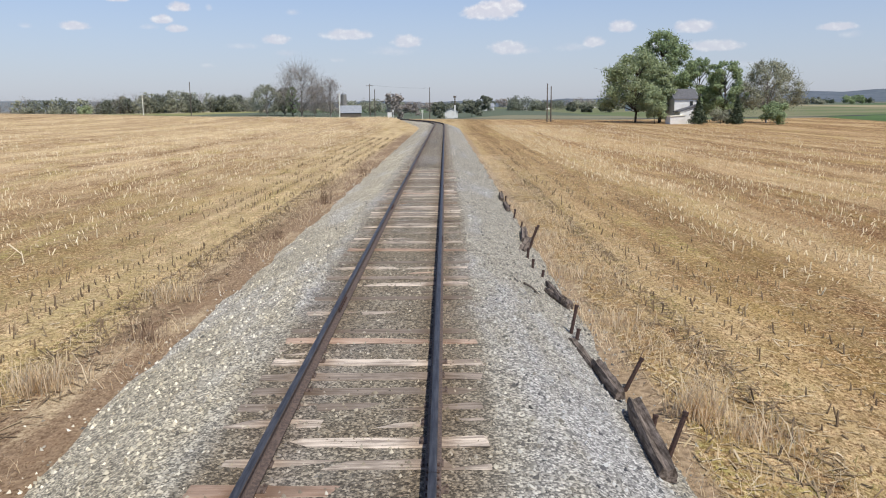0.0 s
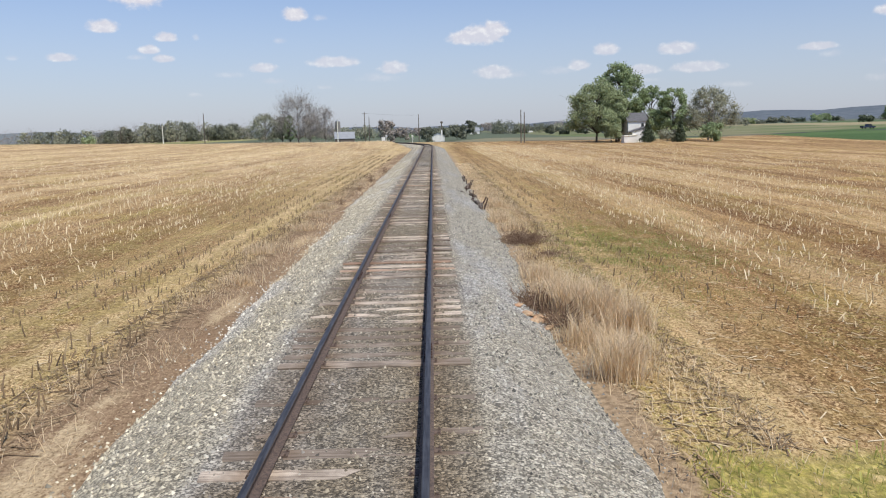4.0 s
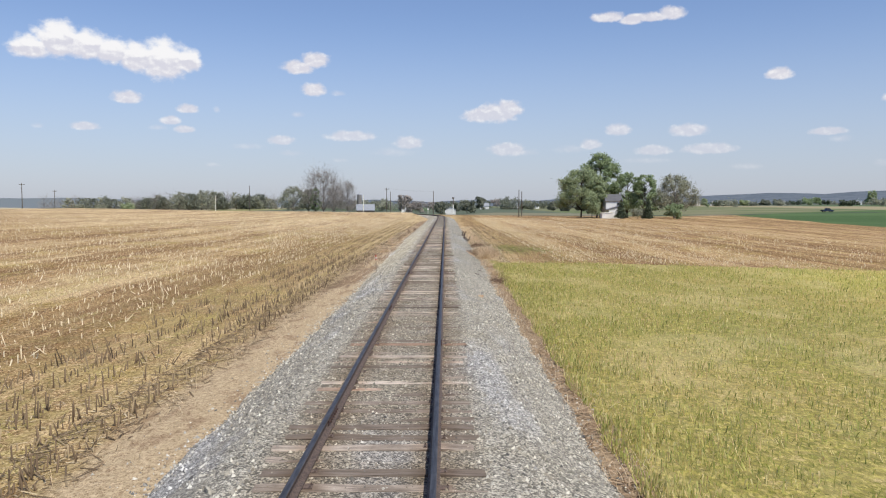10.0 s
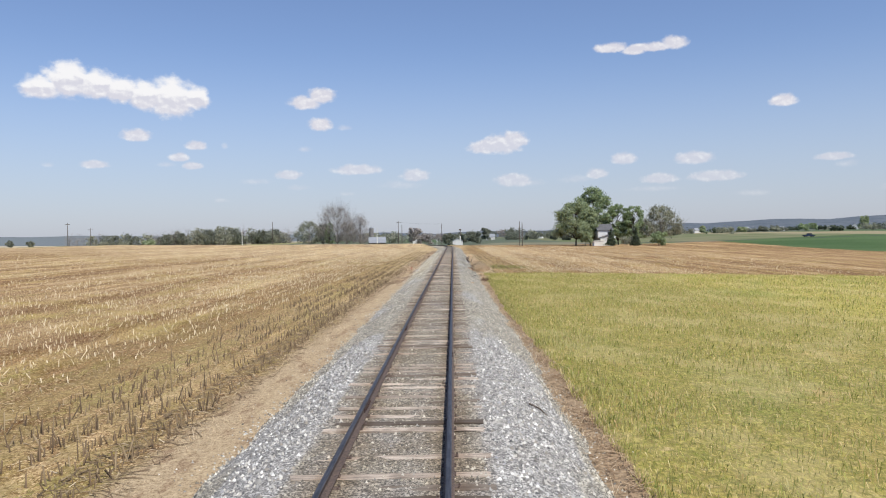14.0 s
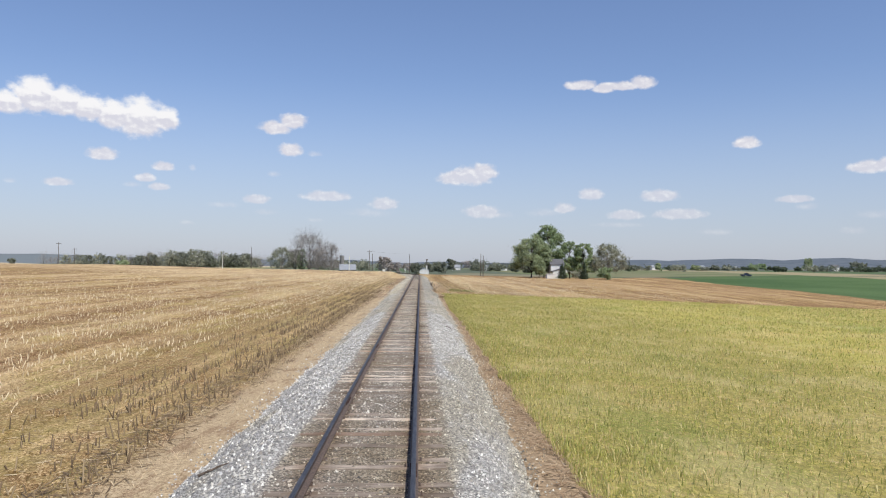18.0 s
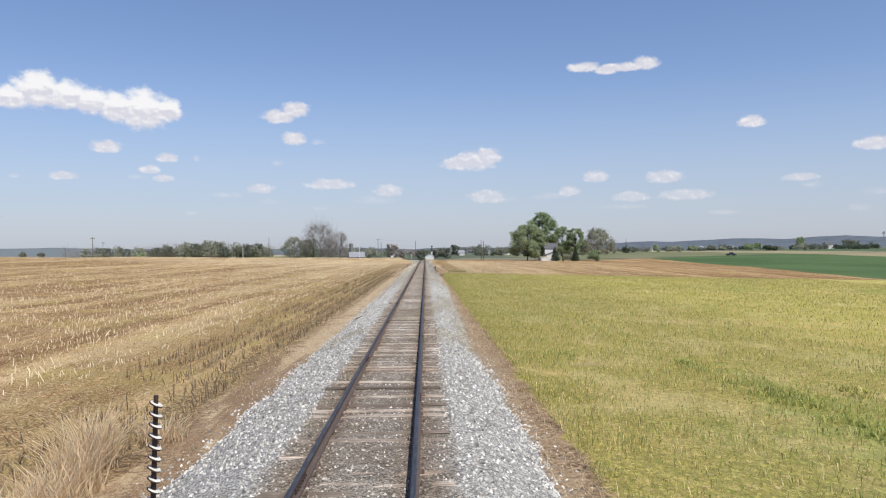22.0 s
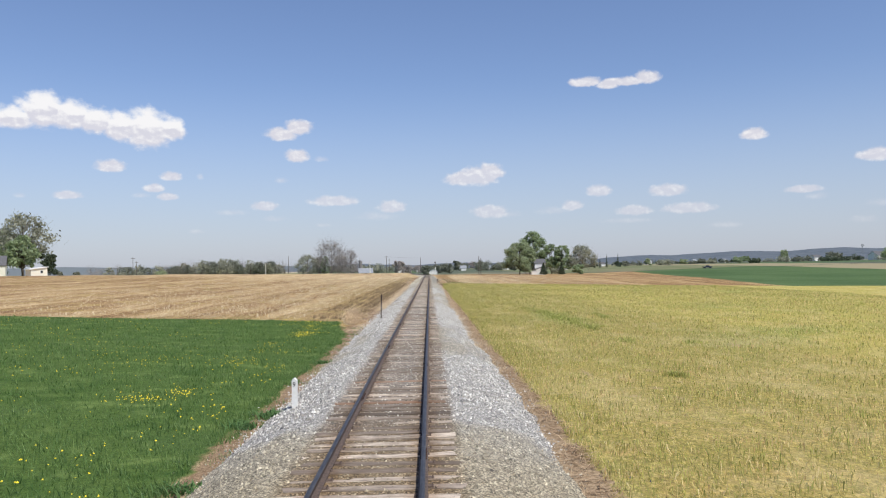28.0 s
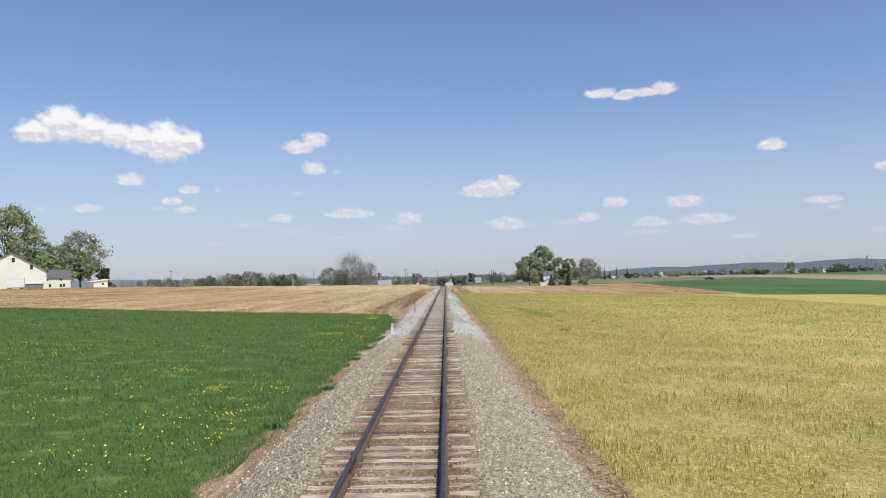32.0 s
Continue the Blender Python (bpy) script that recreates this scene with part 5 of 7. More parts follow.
# ---- trees ----
def grow(height, spread_, trunk, levels, seed, fork=4, first=0.25):
    """Tapered trunk and limbs as tube segments; gives the ends of the last limbs too."""
    r = random.Random(seed)
    segs, tips = [], []

    def limb(p, d, length, rad, level):
        q = p
        for k in range(3):
            d2 = (d + Vector((r.gauss(0, 0.12), r.gauss(0, 0.12), r.gauss(0.04, 0.06)))).normalized()
            e = q + d2 * length / 3
            segs.append((*q, *e, rad * (1 - 0.2 * k), rad * (1 - 0.2 * (k + 1))))
            if level < levels and k > 0:
                for _ in range(fork if k == 2 else fork - 2):
                    side = Vector((r.gauss(0, 1), r.gauss(0, 1), r.gauss(0.35, 0.5))).normalized()
                    limb(e, (d2 * 0.7 + side * spread_).normalized(), length * r.uniform(0.5, 0.75), rad * 0.5, level + 1)
            q, d = e, d2
        tips.append(q)

    limb(Vector((0, 0, 0)), Vector((0, 0, 1)), height * 0.5, trunk, 0)
    return segs, tips


def leaf_cloud(blobs, count, size, seed, fill=0.45, slim=0.55):
    """Many small leaf clumps on and in a set of ellipsoids (x, y, z, rx, ry, rz), facing mostly outwards."""
    count, size = int(count * 0.8), size * 1.1
    g = np.random.default_rng(seed)
    b = np.array(blobs, dtype=float)
    wgt = b[:, 3] * b[:, 5]
    which = g.choice(len(b), count, p=wgt / wgt.sum())
    d = g.normal(0, 1, (count, 3))
    d /= np.linalg.norm(d, axis=1)[:, None]
    rad = 1.0 - fill * g.uniform(0, 1, count) ** 1.4
    bump = 1 + 0.16 * np.sin(d[:, 0] * 7 + which) * np.sin(d[:, 2] * 6 + which * 2) + 0.17 * g.normal(0, 1, count)
    c = b[which, :3] + d * b[which, 3:] * (rad * bump)[:, None]
    face = d + np.array([0, 0, 0.35]) + 0.75 * g.normal(0, 1, (count, 3))
    u = np.cross(face, g.normal(0, 1, (count, 3)))
    u /= np.linalg.norm(u, axis=1)[:, None] + 1e-9
    w_ = np.cross(face, u)
    w_ /= np.linalg.norm(w_, axis=1)[:, None] + 1e-9
    s = size * g.uniform(0.5, 1.3, count)[:, None]
    quad = np.stack([c - u * s, c + w_ * s * slim, c + u * s, c - w_ * s * slim], 1)
    return quad.reshape(-1, 3), np.arange(count * 4).reshape(-1, 4)


def twig_fans(blobs, count, length, seed):
    """Fine bare twigs fanning upwards and outwards from the limb ends."""
    g = np.random.default_rng(seed)
    b = np.array(blobs, dtype=float)
    which = g.choice(len(b), count)
    out = b[which, :3] * np.array([1, 1, 0])
    out /= np.linalg.norm(out, axis=1)[:, None] + 0.5
    a = b[which, :3] + (g.normal(0, 0.55, (count, 3)) - np.array([0, 0, 0.7])) * b[which, 3:]
    d = out * 0.6 + np.array([0, 0, 0.75]) + 0.55 * g.normal(0, 1, (count, 3))
    d /= np.linalg.norm(d, axis=1)[:, None]
    e = a + d * (b[which, 3] * length * g.uniform(0.5, 1.5, count))[:, None]
    side = np.cross(d, g.normal(0, 1, (count, 3)))
    side /= np.linalg.norm(side, axis=1)[:, None] + 1e-9
    wd = g.uniform(0.02, 0.05, count)[:, None]
    quad = np.stack([a - side * wd, a + side * wd, e + side * wd * 0.4, e - side * wd * 0.4], 1)
    return quad.reshape(-1, 3), np.arange(count * 4).reshape(-1, 4)


def limb_ends(height, width, low, seed, count, peak, full=1.0):
    """Clumps of foliage at the ends of limbs, filling a crown with gaps, and the limbs that carry them."""
    r = random.Random(seed)
    clumps, limbs = [], []
    thick = height * 0.016 + 0.05
    for k in range(8):
        z0, z1 = height * 0.72 * k / 8, height * 0.72 * (k + 1) / 8
        limbs.append((0.15 * math.sin(k + seed), 0.1 * k * 0.2, z0, 0.15 * math.sin(k + 1 + seed), 0.1 * (k + 1) * 0.2, z1, thick * (1 - 0.11 * k), thick * (1 - 0.11 * (k + 1))))
    for i in range(count):
        k = (i + r.uniform(0, 1)) / count
        wide = math.sin(math.pi * min(1.0, (0.16 + 0.80 * k ** (0.75 + 0.6 * (peak - 0.38) * 2)))) ** 0.65
        a = i * 2.39996 + r.uniform(-0.5, 0.5)
        q = r.uniform(0.35, 1.0) ** 0.6 * width * 0.46 * wide
        z = low + (height - low) * (0.08 + 0.86 * k)
        size = full * width * r.uniform(0.07, 0.13) * (0.8 + 0.3 * (1 - k))
        x_, y_ = math.cos(a) * q, math.sin(a) * q
        clumps.append((x_, y_, z, size * r.uniform(0.9, 1.5), size * r.uniform(0.9, 1.5), size * r.uniform(0.6, 1.0)))
        zb = min(height * 0.68, max(low * 0.8, z - q * r.uniform(0.6, 1.1) - 0.05 * height))
        mid = (x_ * 0.5, y_ * 0.5, zb + (z - zb) * 0.62)
        t = thick * r.uniform(0.22, 0.42)
        limbs.append((0, 0, zb, *mid, t, t * 0.6))
        limbs.append((*mid, x_, y_, z, t * 0.6, t * 0.25))
        for _ in range(2):
            limbs.append((x_, y_, z, x_ + r.gauss(0, 0.8) * size, y_ + r.gauss(0, 0.8) * size, z + r.uniform(0.2, 1.2) * size, t * 0.25, t * 0.1))
    return clumps, limbs


def crown_blobs(height, width, low, seed, lobes=16, peak=0.38):
    r = random.Random(seed)
    out = [(0, 0, (height + low) / 2, width * 0.27, width * 0.27, (height - low) * 0.36)]
    for i in range(lobes):
        a = i * 2.4 + r.uniform(-0.5, 0.5)
        k = (i + r.uniform(0.2, 0.9)) / lobes
        z = low + (height - low) * (0.12 + 0.76 * k)
        rad = width * 0.5 * (0.74 - 0.55 * abs(k - peak)) * r.uniform(0.75, 1.05)
        s = width * r.uniform(0.10, 0.19)
        out.append((math.cos(a) * rad, math.sin(a) * rad, z, s * r.uniform(0.8, 1.3), s * r.uniform(0.8, 1.3), s * r.uniform(0.6, 0.95)))
    for _ in range(3):
        s = width * r.uniform(0.10, 0.17)
        out.append((r.uniform(-0.36, 0.36) * (0.6 + peak) * width, r.uniform(-0.15, 0.15) * width, height - s * r.uniform(0.8, 1.8), s, s, s * 0.9))
    return out


def tree(x, y, height, width, low, leaf, label, seed, leaves=7000, size=0.26, bare=0.0, category="tree", group="", name="tree", lobes=16, peak=0.38, full=1.0):
    base = empty(name, pose(x, y, lift(x, y) - 0.1), label, category, group)
    clumps, limbs = limb_ends(height, width, low, seed, int(lobes * 2.6), peak, full)
    v, f = tubes(limbs, 5)
    part("trunk", mesh_of("trunk", v, f, M_BARK if bare < 0.5 else M_TWIG), None, base)
    if leaf is M_TWIG:
        v, f = twig_fans(clumps, int(leaves * 0.2), 2.1, seed)
    else:
        v, f = leaf_cloud(clumps, leaves, size, seed, 0.9)
        if bare:
            v2, f2 = twig_fans(clumps, leaves // 9, 0.9, seed + 1)
            f, v = np.concatenate([f[: len(f) * 2 // 3], f2 + len(v)]), np.concatenate([v, v2])
    part("crown", mesh_of("crown", v, f, leaf), None, base)
    return base


def conifer(x, y, height, width, label, seed, leaves=1800):
    base = empty("evergreen_tree", pose(x, y, lift(x, y) - 0.1), label, "tree")
    bm = rod(bmesh.new(), (0, 0, 0), (0, 0, height), 0.16, 0.02, 7)
    part("trunk", bm, M_BARK, base)
    blobs = [(0, 0, height * k, width * 0.5 * (1.05 - k), width * 0.5 * (1.05 - k), height * 0.10) for k in (0.12, 0.22, 0.33, 0.45, 0.57, 0.69, 0.8, 0.91)]
    v, f = leaf_cloud(blobs, leaves * 2, 0.2, seed, 0.7)
    part("crown", mesh_of("crown", v, f, M_LEAF_D), None, base)
    return base


def bush(x, y, height, width, leaf, label, seed, leaves=1500, size=0.3):
    base = empty("bush", pose(x, y, lift(x, y) - 0.1), label, "bush")
    sg, _ = grow(height, 0.9, 0.07, 1, seed, 4)
    v, f = tubes(sg, 4)
    part("trunk", mesh_of("trunk", v, f, M_BARK), None, base)
    v, f = leaf_cloud(crown_blobs(height, width, height * 0.05, seed, 7), leaves, size, seed, 0.6)
    part("crown", mesh_of("crown", v, f, leaf), None, base)
    return base


# trees round the white house
tree(44.7, 184, 15.8, 18.3, 3.0, M_LEAF_B, "wide spreading tree with light spring leaves beside a field", 11, 26000, 0.24, lobes=20)
tree(52.4, 192, 21.8, 15.0, 4.0, M_LEAF_A, "tall full green tree standing behind a white house", 12, 30000, 0.26, lobes=20, peak=0.5, full=1.15)
tree(48.8, 180, 13.0, 10.0, 2.0, M_LEAF_B, "drooping light green tree in front of taller ones", 13, 18000)
tree(60.7, 190, 15.6, 11.0, 2.0, M_LEAF_A, "green tree behind a white house", 14, 14000, 0.24)
tree(65.5, 186, 14.4, 10.5, 2.0, M_LEAF_A, "bright green tree beside a farmyard", 15, 14000, 0.24)
tree(74.6, 184, 14.4, 14.8, 3.0, M_LEAF_C, "sparse grey-brown tree just coming into leaf", 16, 18000, 0.2, 0.6, lobes=20)
bush(46.2, 173, 7.4, 6.5, M_LEAF_B, "yellow-green shrub beside a white house", 17, 6000, 0.2)
conifer(53.6, 167, 5.8, 4.2, "dark evergreen beside a white house", 18)
conifer(62.3, 169, 6.0, 3.6, "dark evergreen in a farmyard", 19)
bush(69.6, 168, 5.0, 6.4, M_LEAF_A, "round dark green bush at the edge of a field", 20, 5000, 0.2)
bush(59.6, 171, 3.2, 5.5, M_LEAF_C, "low brown shrub in a farmyard", 21, 3000, 0.18)


# ---- buildings ----
def gable_house(x, y, turn, w_, d, eave, ridge, mats, label, name, windows=(), group="", overhang=0.3):
    """A house with boarded walls, a two-sided roof with its ridge along local x, and windows given as (wall, along, z, width, height)."""
    wall_m, roof_m = mats
    z = lift(x, y) - 0.15
    base = empty(name, pose(x, y, z, 0, 0, turn), label, "building", group)
    part("wall", boxed(-w_ / 2 + 0.2, w_ / 2 - 0.2, -d / 2, -d / 2 + 0.2, 0, eave), wall_m, base)
    part("wall", boxed(-w_ / 2 + 0.2, w_ / 2 - 0.2, d / 2 - 0.2, d / 2, 0, eave), wall_m, base)
    for sx in (-1, 1):
        xa = sx * w_ / 2
        xb = xa - sx * 0.2
        bm = bmesh.new()
        out = [(-d / 2, 0), (d / 2, 0), (d / 2, eave), (0, ridge), (-d / 2, eave)]
        a = [bm.verts.new((xa, p, q)) for p, q in out]
        b = [bm.verts.new((xb, p, q)) for p, q in out]
        bm.faces.new(a)
        bm.faces.new(b[::-1])
        for i in range(5):
            j = (i + 1) % 5
            bm.faces.new((a[i], b[i], b[j], a[j]))
        bmesh.ops.recalc_face_normals(bm, faces=bm.faces)
        part("gable_wall", bm, wall_m, base)
    drop = (ridge - eave) / (d / 2) * overhang
    for sy in (-1, 1):
        bm = bmesh.new()
        a = [bm.verts.new(p) for p in ((-w_ / 2 - overhang, sy * (d / 2 + overhang), eave - drop), (w_ / 2 + overhang, sy * (d / 2 + overhang), eave - drop), (w_ / 2 + overhang, 0, ridge), (-w_ / 2 - overhang, 0, ridge))]
        b = [bm.verts.new(v_.co + Vector((0, 0, 0.14))) for v_ in a]
        bm.faces.new(a)
        bm.faces.new(b[::-1])
        for i in range(4):
            j = (i + 1) % 4
            bm.faces.new((a[i], a[j], b[j], b[i]))
        bmesh.ops.recalc_face_normals(bm, faces=bm.faces)
        part("roof", bm, roof_m, base)
    for wall, along, zc, ww, hh in windows:
        holder = None
        if wall in ("front", "back"):
            s = -1 if wall == "front" else 1
            fr = boxed(along - ww / 2 - 0.08, along + ww / 2 + 0.08, s * (d / 2 + 0.01) - 0.05, s * (d / 2 + 0.01) + 0.05, zc - hh / 2 - 0.08, zc + hh / 2 + 0.08)
            pane = boxed(along - ww / 2, along + ww / 2, s * (d / 2 + 0.03) - 0.05, s * (d / 2 + 0.03) + 0.05, zc - hh / 2, zc + hh / 2)
        else:
            s = -1 if wall == "left" else 1
            fr = boxed(s * (w_ / 2 + 0.01) - 0.05, s * (w_ / 2 + 0.01) + 0.05, along - ww / 2 - 0.08, along + ww / 2 + 0.08, zc - hh / 2 - 0.08, zc + hh / 2 + 0.08)
            pane = boxed(s * (w_ / 2 + 0.03) - 0.05, s * (w_ / 2 + 0.03) + 0.05, along - ww / 2, along + ww / 2, zc - hh / 2, zc + hh / 2)
        holder = part("window", fr, M_WHITE, base)
        part("pane", pane, M_GLASS_DARK, holder, "dark glass")
    return base


# white farmhouse among the trees
gable_house(52.9, 177.0, 3, 5.0, 5.6, 5.6, 7.5, (M_WHITE, M_ROOF), "white two-storey farmhouse with a grey shingle roof", "farmhouse",
            [("front", 1.2, 4.4, 0.7, 1.1)])
wing = empty("house_wing", pose(52.7, 172.2, lift(52.7, 172.2) - 0.1, 0, 0, 3), "low white kitchen wing with a dark lean-to roof", "building")
part("body", prism([(-2.0, 0), (2.2, 0), (2.2, 4.0), (-2.0, 2.7)], -1.5, 1.5), M_WHITE, wing)
part("roof", prism([(-2.4, 2.6), (2.3, 4.05), (2.3, 4.25), (-2.4, 2.8)], -1.75, 1.75), M_ROOF, wing)
ann = empty("garden_shed", pose(49.8, 170.0, lift(49.8, 170.0) - 0.1, 0, 0, 4), "small white shed with a sloping roof beside a farmhouse", "shed")
part("body", prism([(-1.6, 0), (1.6, 0), (1.6, 1.9), (-1.6, 1.7)], -1.2, 1.2), M_WHITE, ann)
part("roof", prism([(-1.75, 1.68), (1.75, 1.9), (1.75, 2.02), (-1.75, 1.8)], -1.35, 1.35), M_CREAM, ann)

# ---- cream barn group beyond the meadow ----
def polar(cy, az, r):
    return 0.9 + r * math.sin(radians(az)), cy + r * math.cos(radians(az))


bx, by_ = polar(-223.5, -29.1, 306)
gable_house(bx, by_, -62, 18.0, 21.0, 6.6, 12.8, (M_CREAM, M_ROOF), "large cream-painted barn with a grey roof and small gable windows", "barn",
            [("right", 0.6, 10.3, 0.9, 1.5), ("right", 6.0, 7.9, 0.9, 1.5), ("right", -6.0, 7.9, 0.9, 1.5)], overhang=0.5)
bx, by_ = polar(-223.5, -26.65, 311)
gable_house(bx, by_, 25, 10.6, 7.0, 4.1, 7.0, (M_CREAM, M_ROOF), "small cream farm building with a dark roof beside a barn", "outbuilding",
            [("front", -3.6, 1.5, 0.7, 1.1), ("front", -1.2, 1.5, 0.7, 1.1), ("front", 2.2, 1.5, 0.7, 1.1), ("front", 3.2, 1.5, 0.7, 1.1), ("front", -2.2, 3.6, 0.7, 0.8), ("front", 2.2, 3.6, 0.7, 0.8)])
bx, by_ = polar(-223.5, -27.9, 296)
lean = empty("barn_annex", pose(bx, by_, lift(bx, by_) - 0.1, 0, 0, 25), "low pale weathered wing at the foot of a barn", "shed")
part("body", boxed(-3.0, 3.0, -1.5, 1.5, 0, 2.0, 0.03), M_CONCRETE, lean)
part("roof", boxed(-3.2, 3.2, -1.7, 1.7, 2.0, 2.12), M_TIN, lean)
bx, by_ = polar(-223.5, -28.9, 290)
box_t = empty("box_trailer", pose(bx, by_, lift(bx, by_), 0, 0, 25), "white box trailer parked in front of a barn", "trailer")
part("body", boxed(-2.6, 2.6, -1.2, 1.2, 0.9, 4.2, 0.05), M_WHITE, box_t)
part("chassis", boxed(-2.5, 2.5, -0.9, 0.9, 0.7, 0.9), M_BLACK, box_t)
for sx in (-1.6, 1.6):
    for sy in (-1, 1):
        part("wheel", rod(bmesh.new(), (sx, sy * 0.85, 0.42), (sx, sy * 1.1, 0.42), 0.42, 0.42, 12), M_BLACK, box_t)
bx, by_ = polar(-223.5, -24.0, 299)
shed = empty("field_shed", pose(bx, by_, lift(bx, by_) - 0.05, 0, 0, 48), "small cream shed with a white sloping roof at the field edge", "shed")
part("body", prism([(-2.45, 0), (2.45, 0), (2.45, 2.9), (-2.45, 2.3)], -2.0, 2.0), M_CREAM, shed)
part("roof", prism([(-2.95, 2.2), (2.7, 2.93), (2.7, 3.14), (-2.95, 2.41)], -2.35, 2.35), M_WHITE, shed)
win = part("window", boxed(0.3, 1.2, -2.06, -1.96, 1.1, 2.0), M_WHITE, shed)
part("pane", boxed(0.42, 1.08, -2.08, -1.98, 1.2, 1.9), M_GLASS_DARK, win, "dark glass")
for az, r, h, wd, low, leaf, label, seed, n, bare in (
        (-29.3, 372, 36, 32, 5, M_LEAF_B, "huge pale green willow towering behind a barn", 31, 20000, 0),
        (-26.6, 395, 20, 20, 4, M_LEAF_A, "green tree behind a farmyard", 36, 6000, 0),
        (-25.1, 358, 24.6, 21.5, 6, M_LEAF_C, "tall tree with reddish spring leaves behind a farmyard", 32, 6500, 0.6),
        (-25.05, 343, 15.5, 11, 4, M_LEAF_A, "dark green tree beside a small farm building", 33, 5000, 0),
        (-27.0, 350, 14, 16, 2, M_LEAF_A, "green tree behind a small farm building", 34, 5000, 0)):
    bx, by_ = polar(-223.5, az, r)
    tree(bx, by_, h, wd, low, leaf, label, seed, n, 0.52, bare, lobes=26, peak=0.5, full=1.05)
bx, by_ = polar(-223.5, -23.66, 349)
bush(bx, by_, 9.2, 7.6, M_LEAF_D, "round dark evergreen bush behind a field shed", 35, 3200, 0.4)
for az in (-26.06, -25.01):
    bx, by_ = polar(-168.0, az, 590)
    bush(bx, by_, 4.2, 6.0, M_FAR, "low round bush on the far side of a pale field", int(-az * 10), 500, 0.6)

# ---- left background: tree line, grove, tin-roofed barn and silo ----
tl = random.Random(21)
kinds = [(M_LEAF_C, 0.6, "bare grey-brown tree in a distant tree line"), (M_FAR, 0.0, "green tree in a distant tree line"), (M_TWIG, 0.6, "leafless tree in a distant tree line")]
n_line = 38
for i in range(n_line):
    az = -23.4 + 10.0 * i / (n_line - 1) + tl.uniform(-0.12, 0.12)
    r = 700 + tl.uniform(-25, 25)
    leaf, bare, label = kinds[tl.choice([0, 0, 1, 1, 1, 2])]
    h = 9.0 + 5.0 * math.exp(-((az + 19.0) / 3.2) ** 2) + tl.uniform(-4.5, 2.5)
    bx, by_ = 0.9 + r * math.sin(radians(az)), r * math.cos(radians(az))
    tree(bx, by_, h + DROP, tl.uniform(10, 19), 0.0, leaf, label, 100 + i, 1100, 0.75, bare * 0.5, group="distant tree line", lobes=9, full=1.9)
for i in range(13):
    az = -29.5 + 6.2 * i / 12 + tl.uniform(-0.25, 0.25)
    r = 690 + tl.uniform(-30, 30)
    leaf, bare, label = kinds[tl.choice([0, 1, 2])]
    bx, by_ = 0.9 + r * math.sin(radians(az)), r * math.cos(radians(az))
    tree(bx, by_, 9.0 + DROP + tl.uniform(-2, 2), tl.uniform(8, 16), 0.0, leaf, label, 160 + i, 800, 0.75, 0.0, group="distant tree line", lobes=7, full=2.0)
for az, r, h, wd, leaf, label, seed, n, bare in (
        (-12.5, 452, 14.5, 21, M_LEAF_C, "broad half-bare tree in a grove", 41, 3500, 0.6), (-11.3, 455, 13, 12, M_LEAF_C, "half-bare tree in a grove", 44, 2500, 0.6),
        (-10.1, 450, 25, 26, M_TWIG, "tall leafless tree with fine grey twigs", 42, 5500, 0.6), (-8.1, 452, 19, 13, M_TWIG, "leaning leafless tree in a grove", 43, 3000, 0.6),
        (-9.2, 470, 15, 16, M_TWIG, "leafless tree in a grove", 46, 3000, 0.6)):
    bx, by_ = polar(0, az, r)
    tree(bx, by_, h + DROP, wd, h * 0.1, leaf, label, seed, n * 3, 0.36, bare, lobes=22)
bx, by_ = polar(0, -10.75, 448)
tree(bx, by_, 14 + DROP, 8, 1.0, M_LEAF_A, "dense dark green tree in a bare grove", 45, 7000, 0.32)
bx, by_ = polar(0, -6.7, 432)
gable_house(bx, by_, 8, 11.0, 9.0, 0.2 + DROP, 3.8 + DROP, (M_POLE, M_TIN), "low weathered barn with a pale tin roof beside bare trees", "barn")
bx, by_ = polar(0, -7.15, 446)
silo = empty("silo", pose(bx, by_, lift(bx, by_) - 0.1), "tall grey concrete silo behind a barn", "silo")
part("body", rod(bmesh.new(), (0, 0, 0), (0, 0, 9.6 + DROP), 1.5, 1.5, 20), M_CONCRETE, silo)
dome = bmesh.new()
bmesh.ops.create_uvsphere(dome, u_segments=20, v_segments=10, radius=1.5, matrix=Matrix.LocRotScale((0, 0, 9.6 + DROP), None, (1, 1, 0.6)))
part("dome", dome, M_TIN, silo)
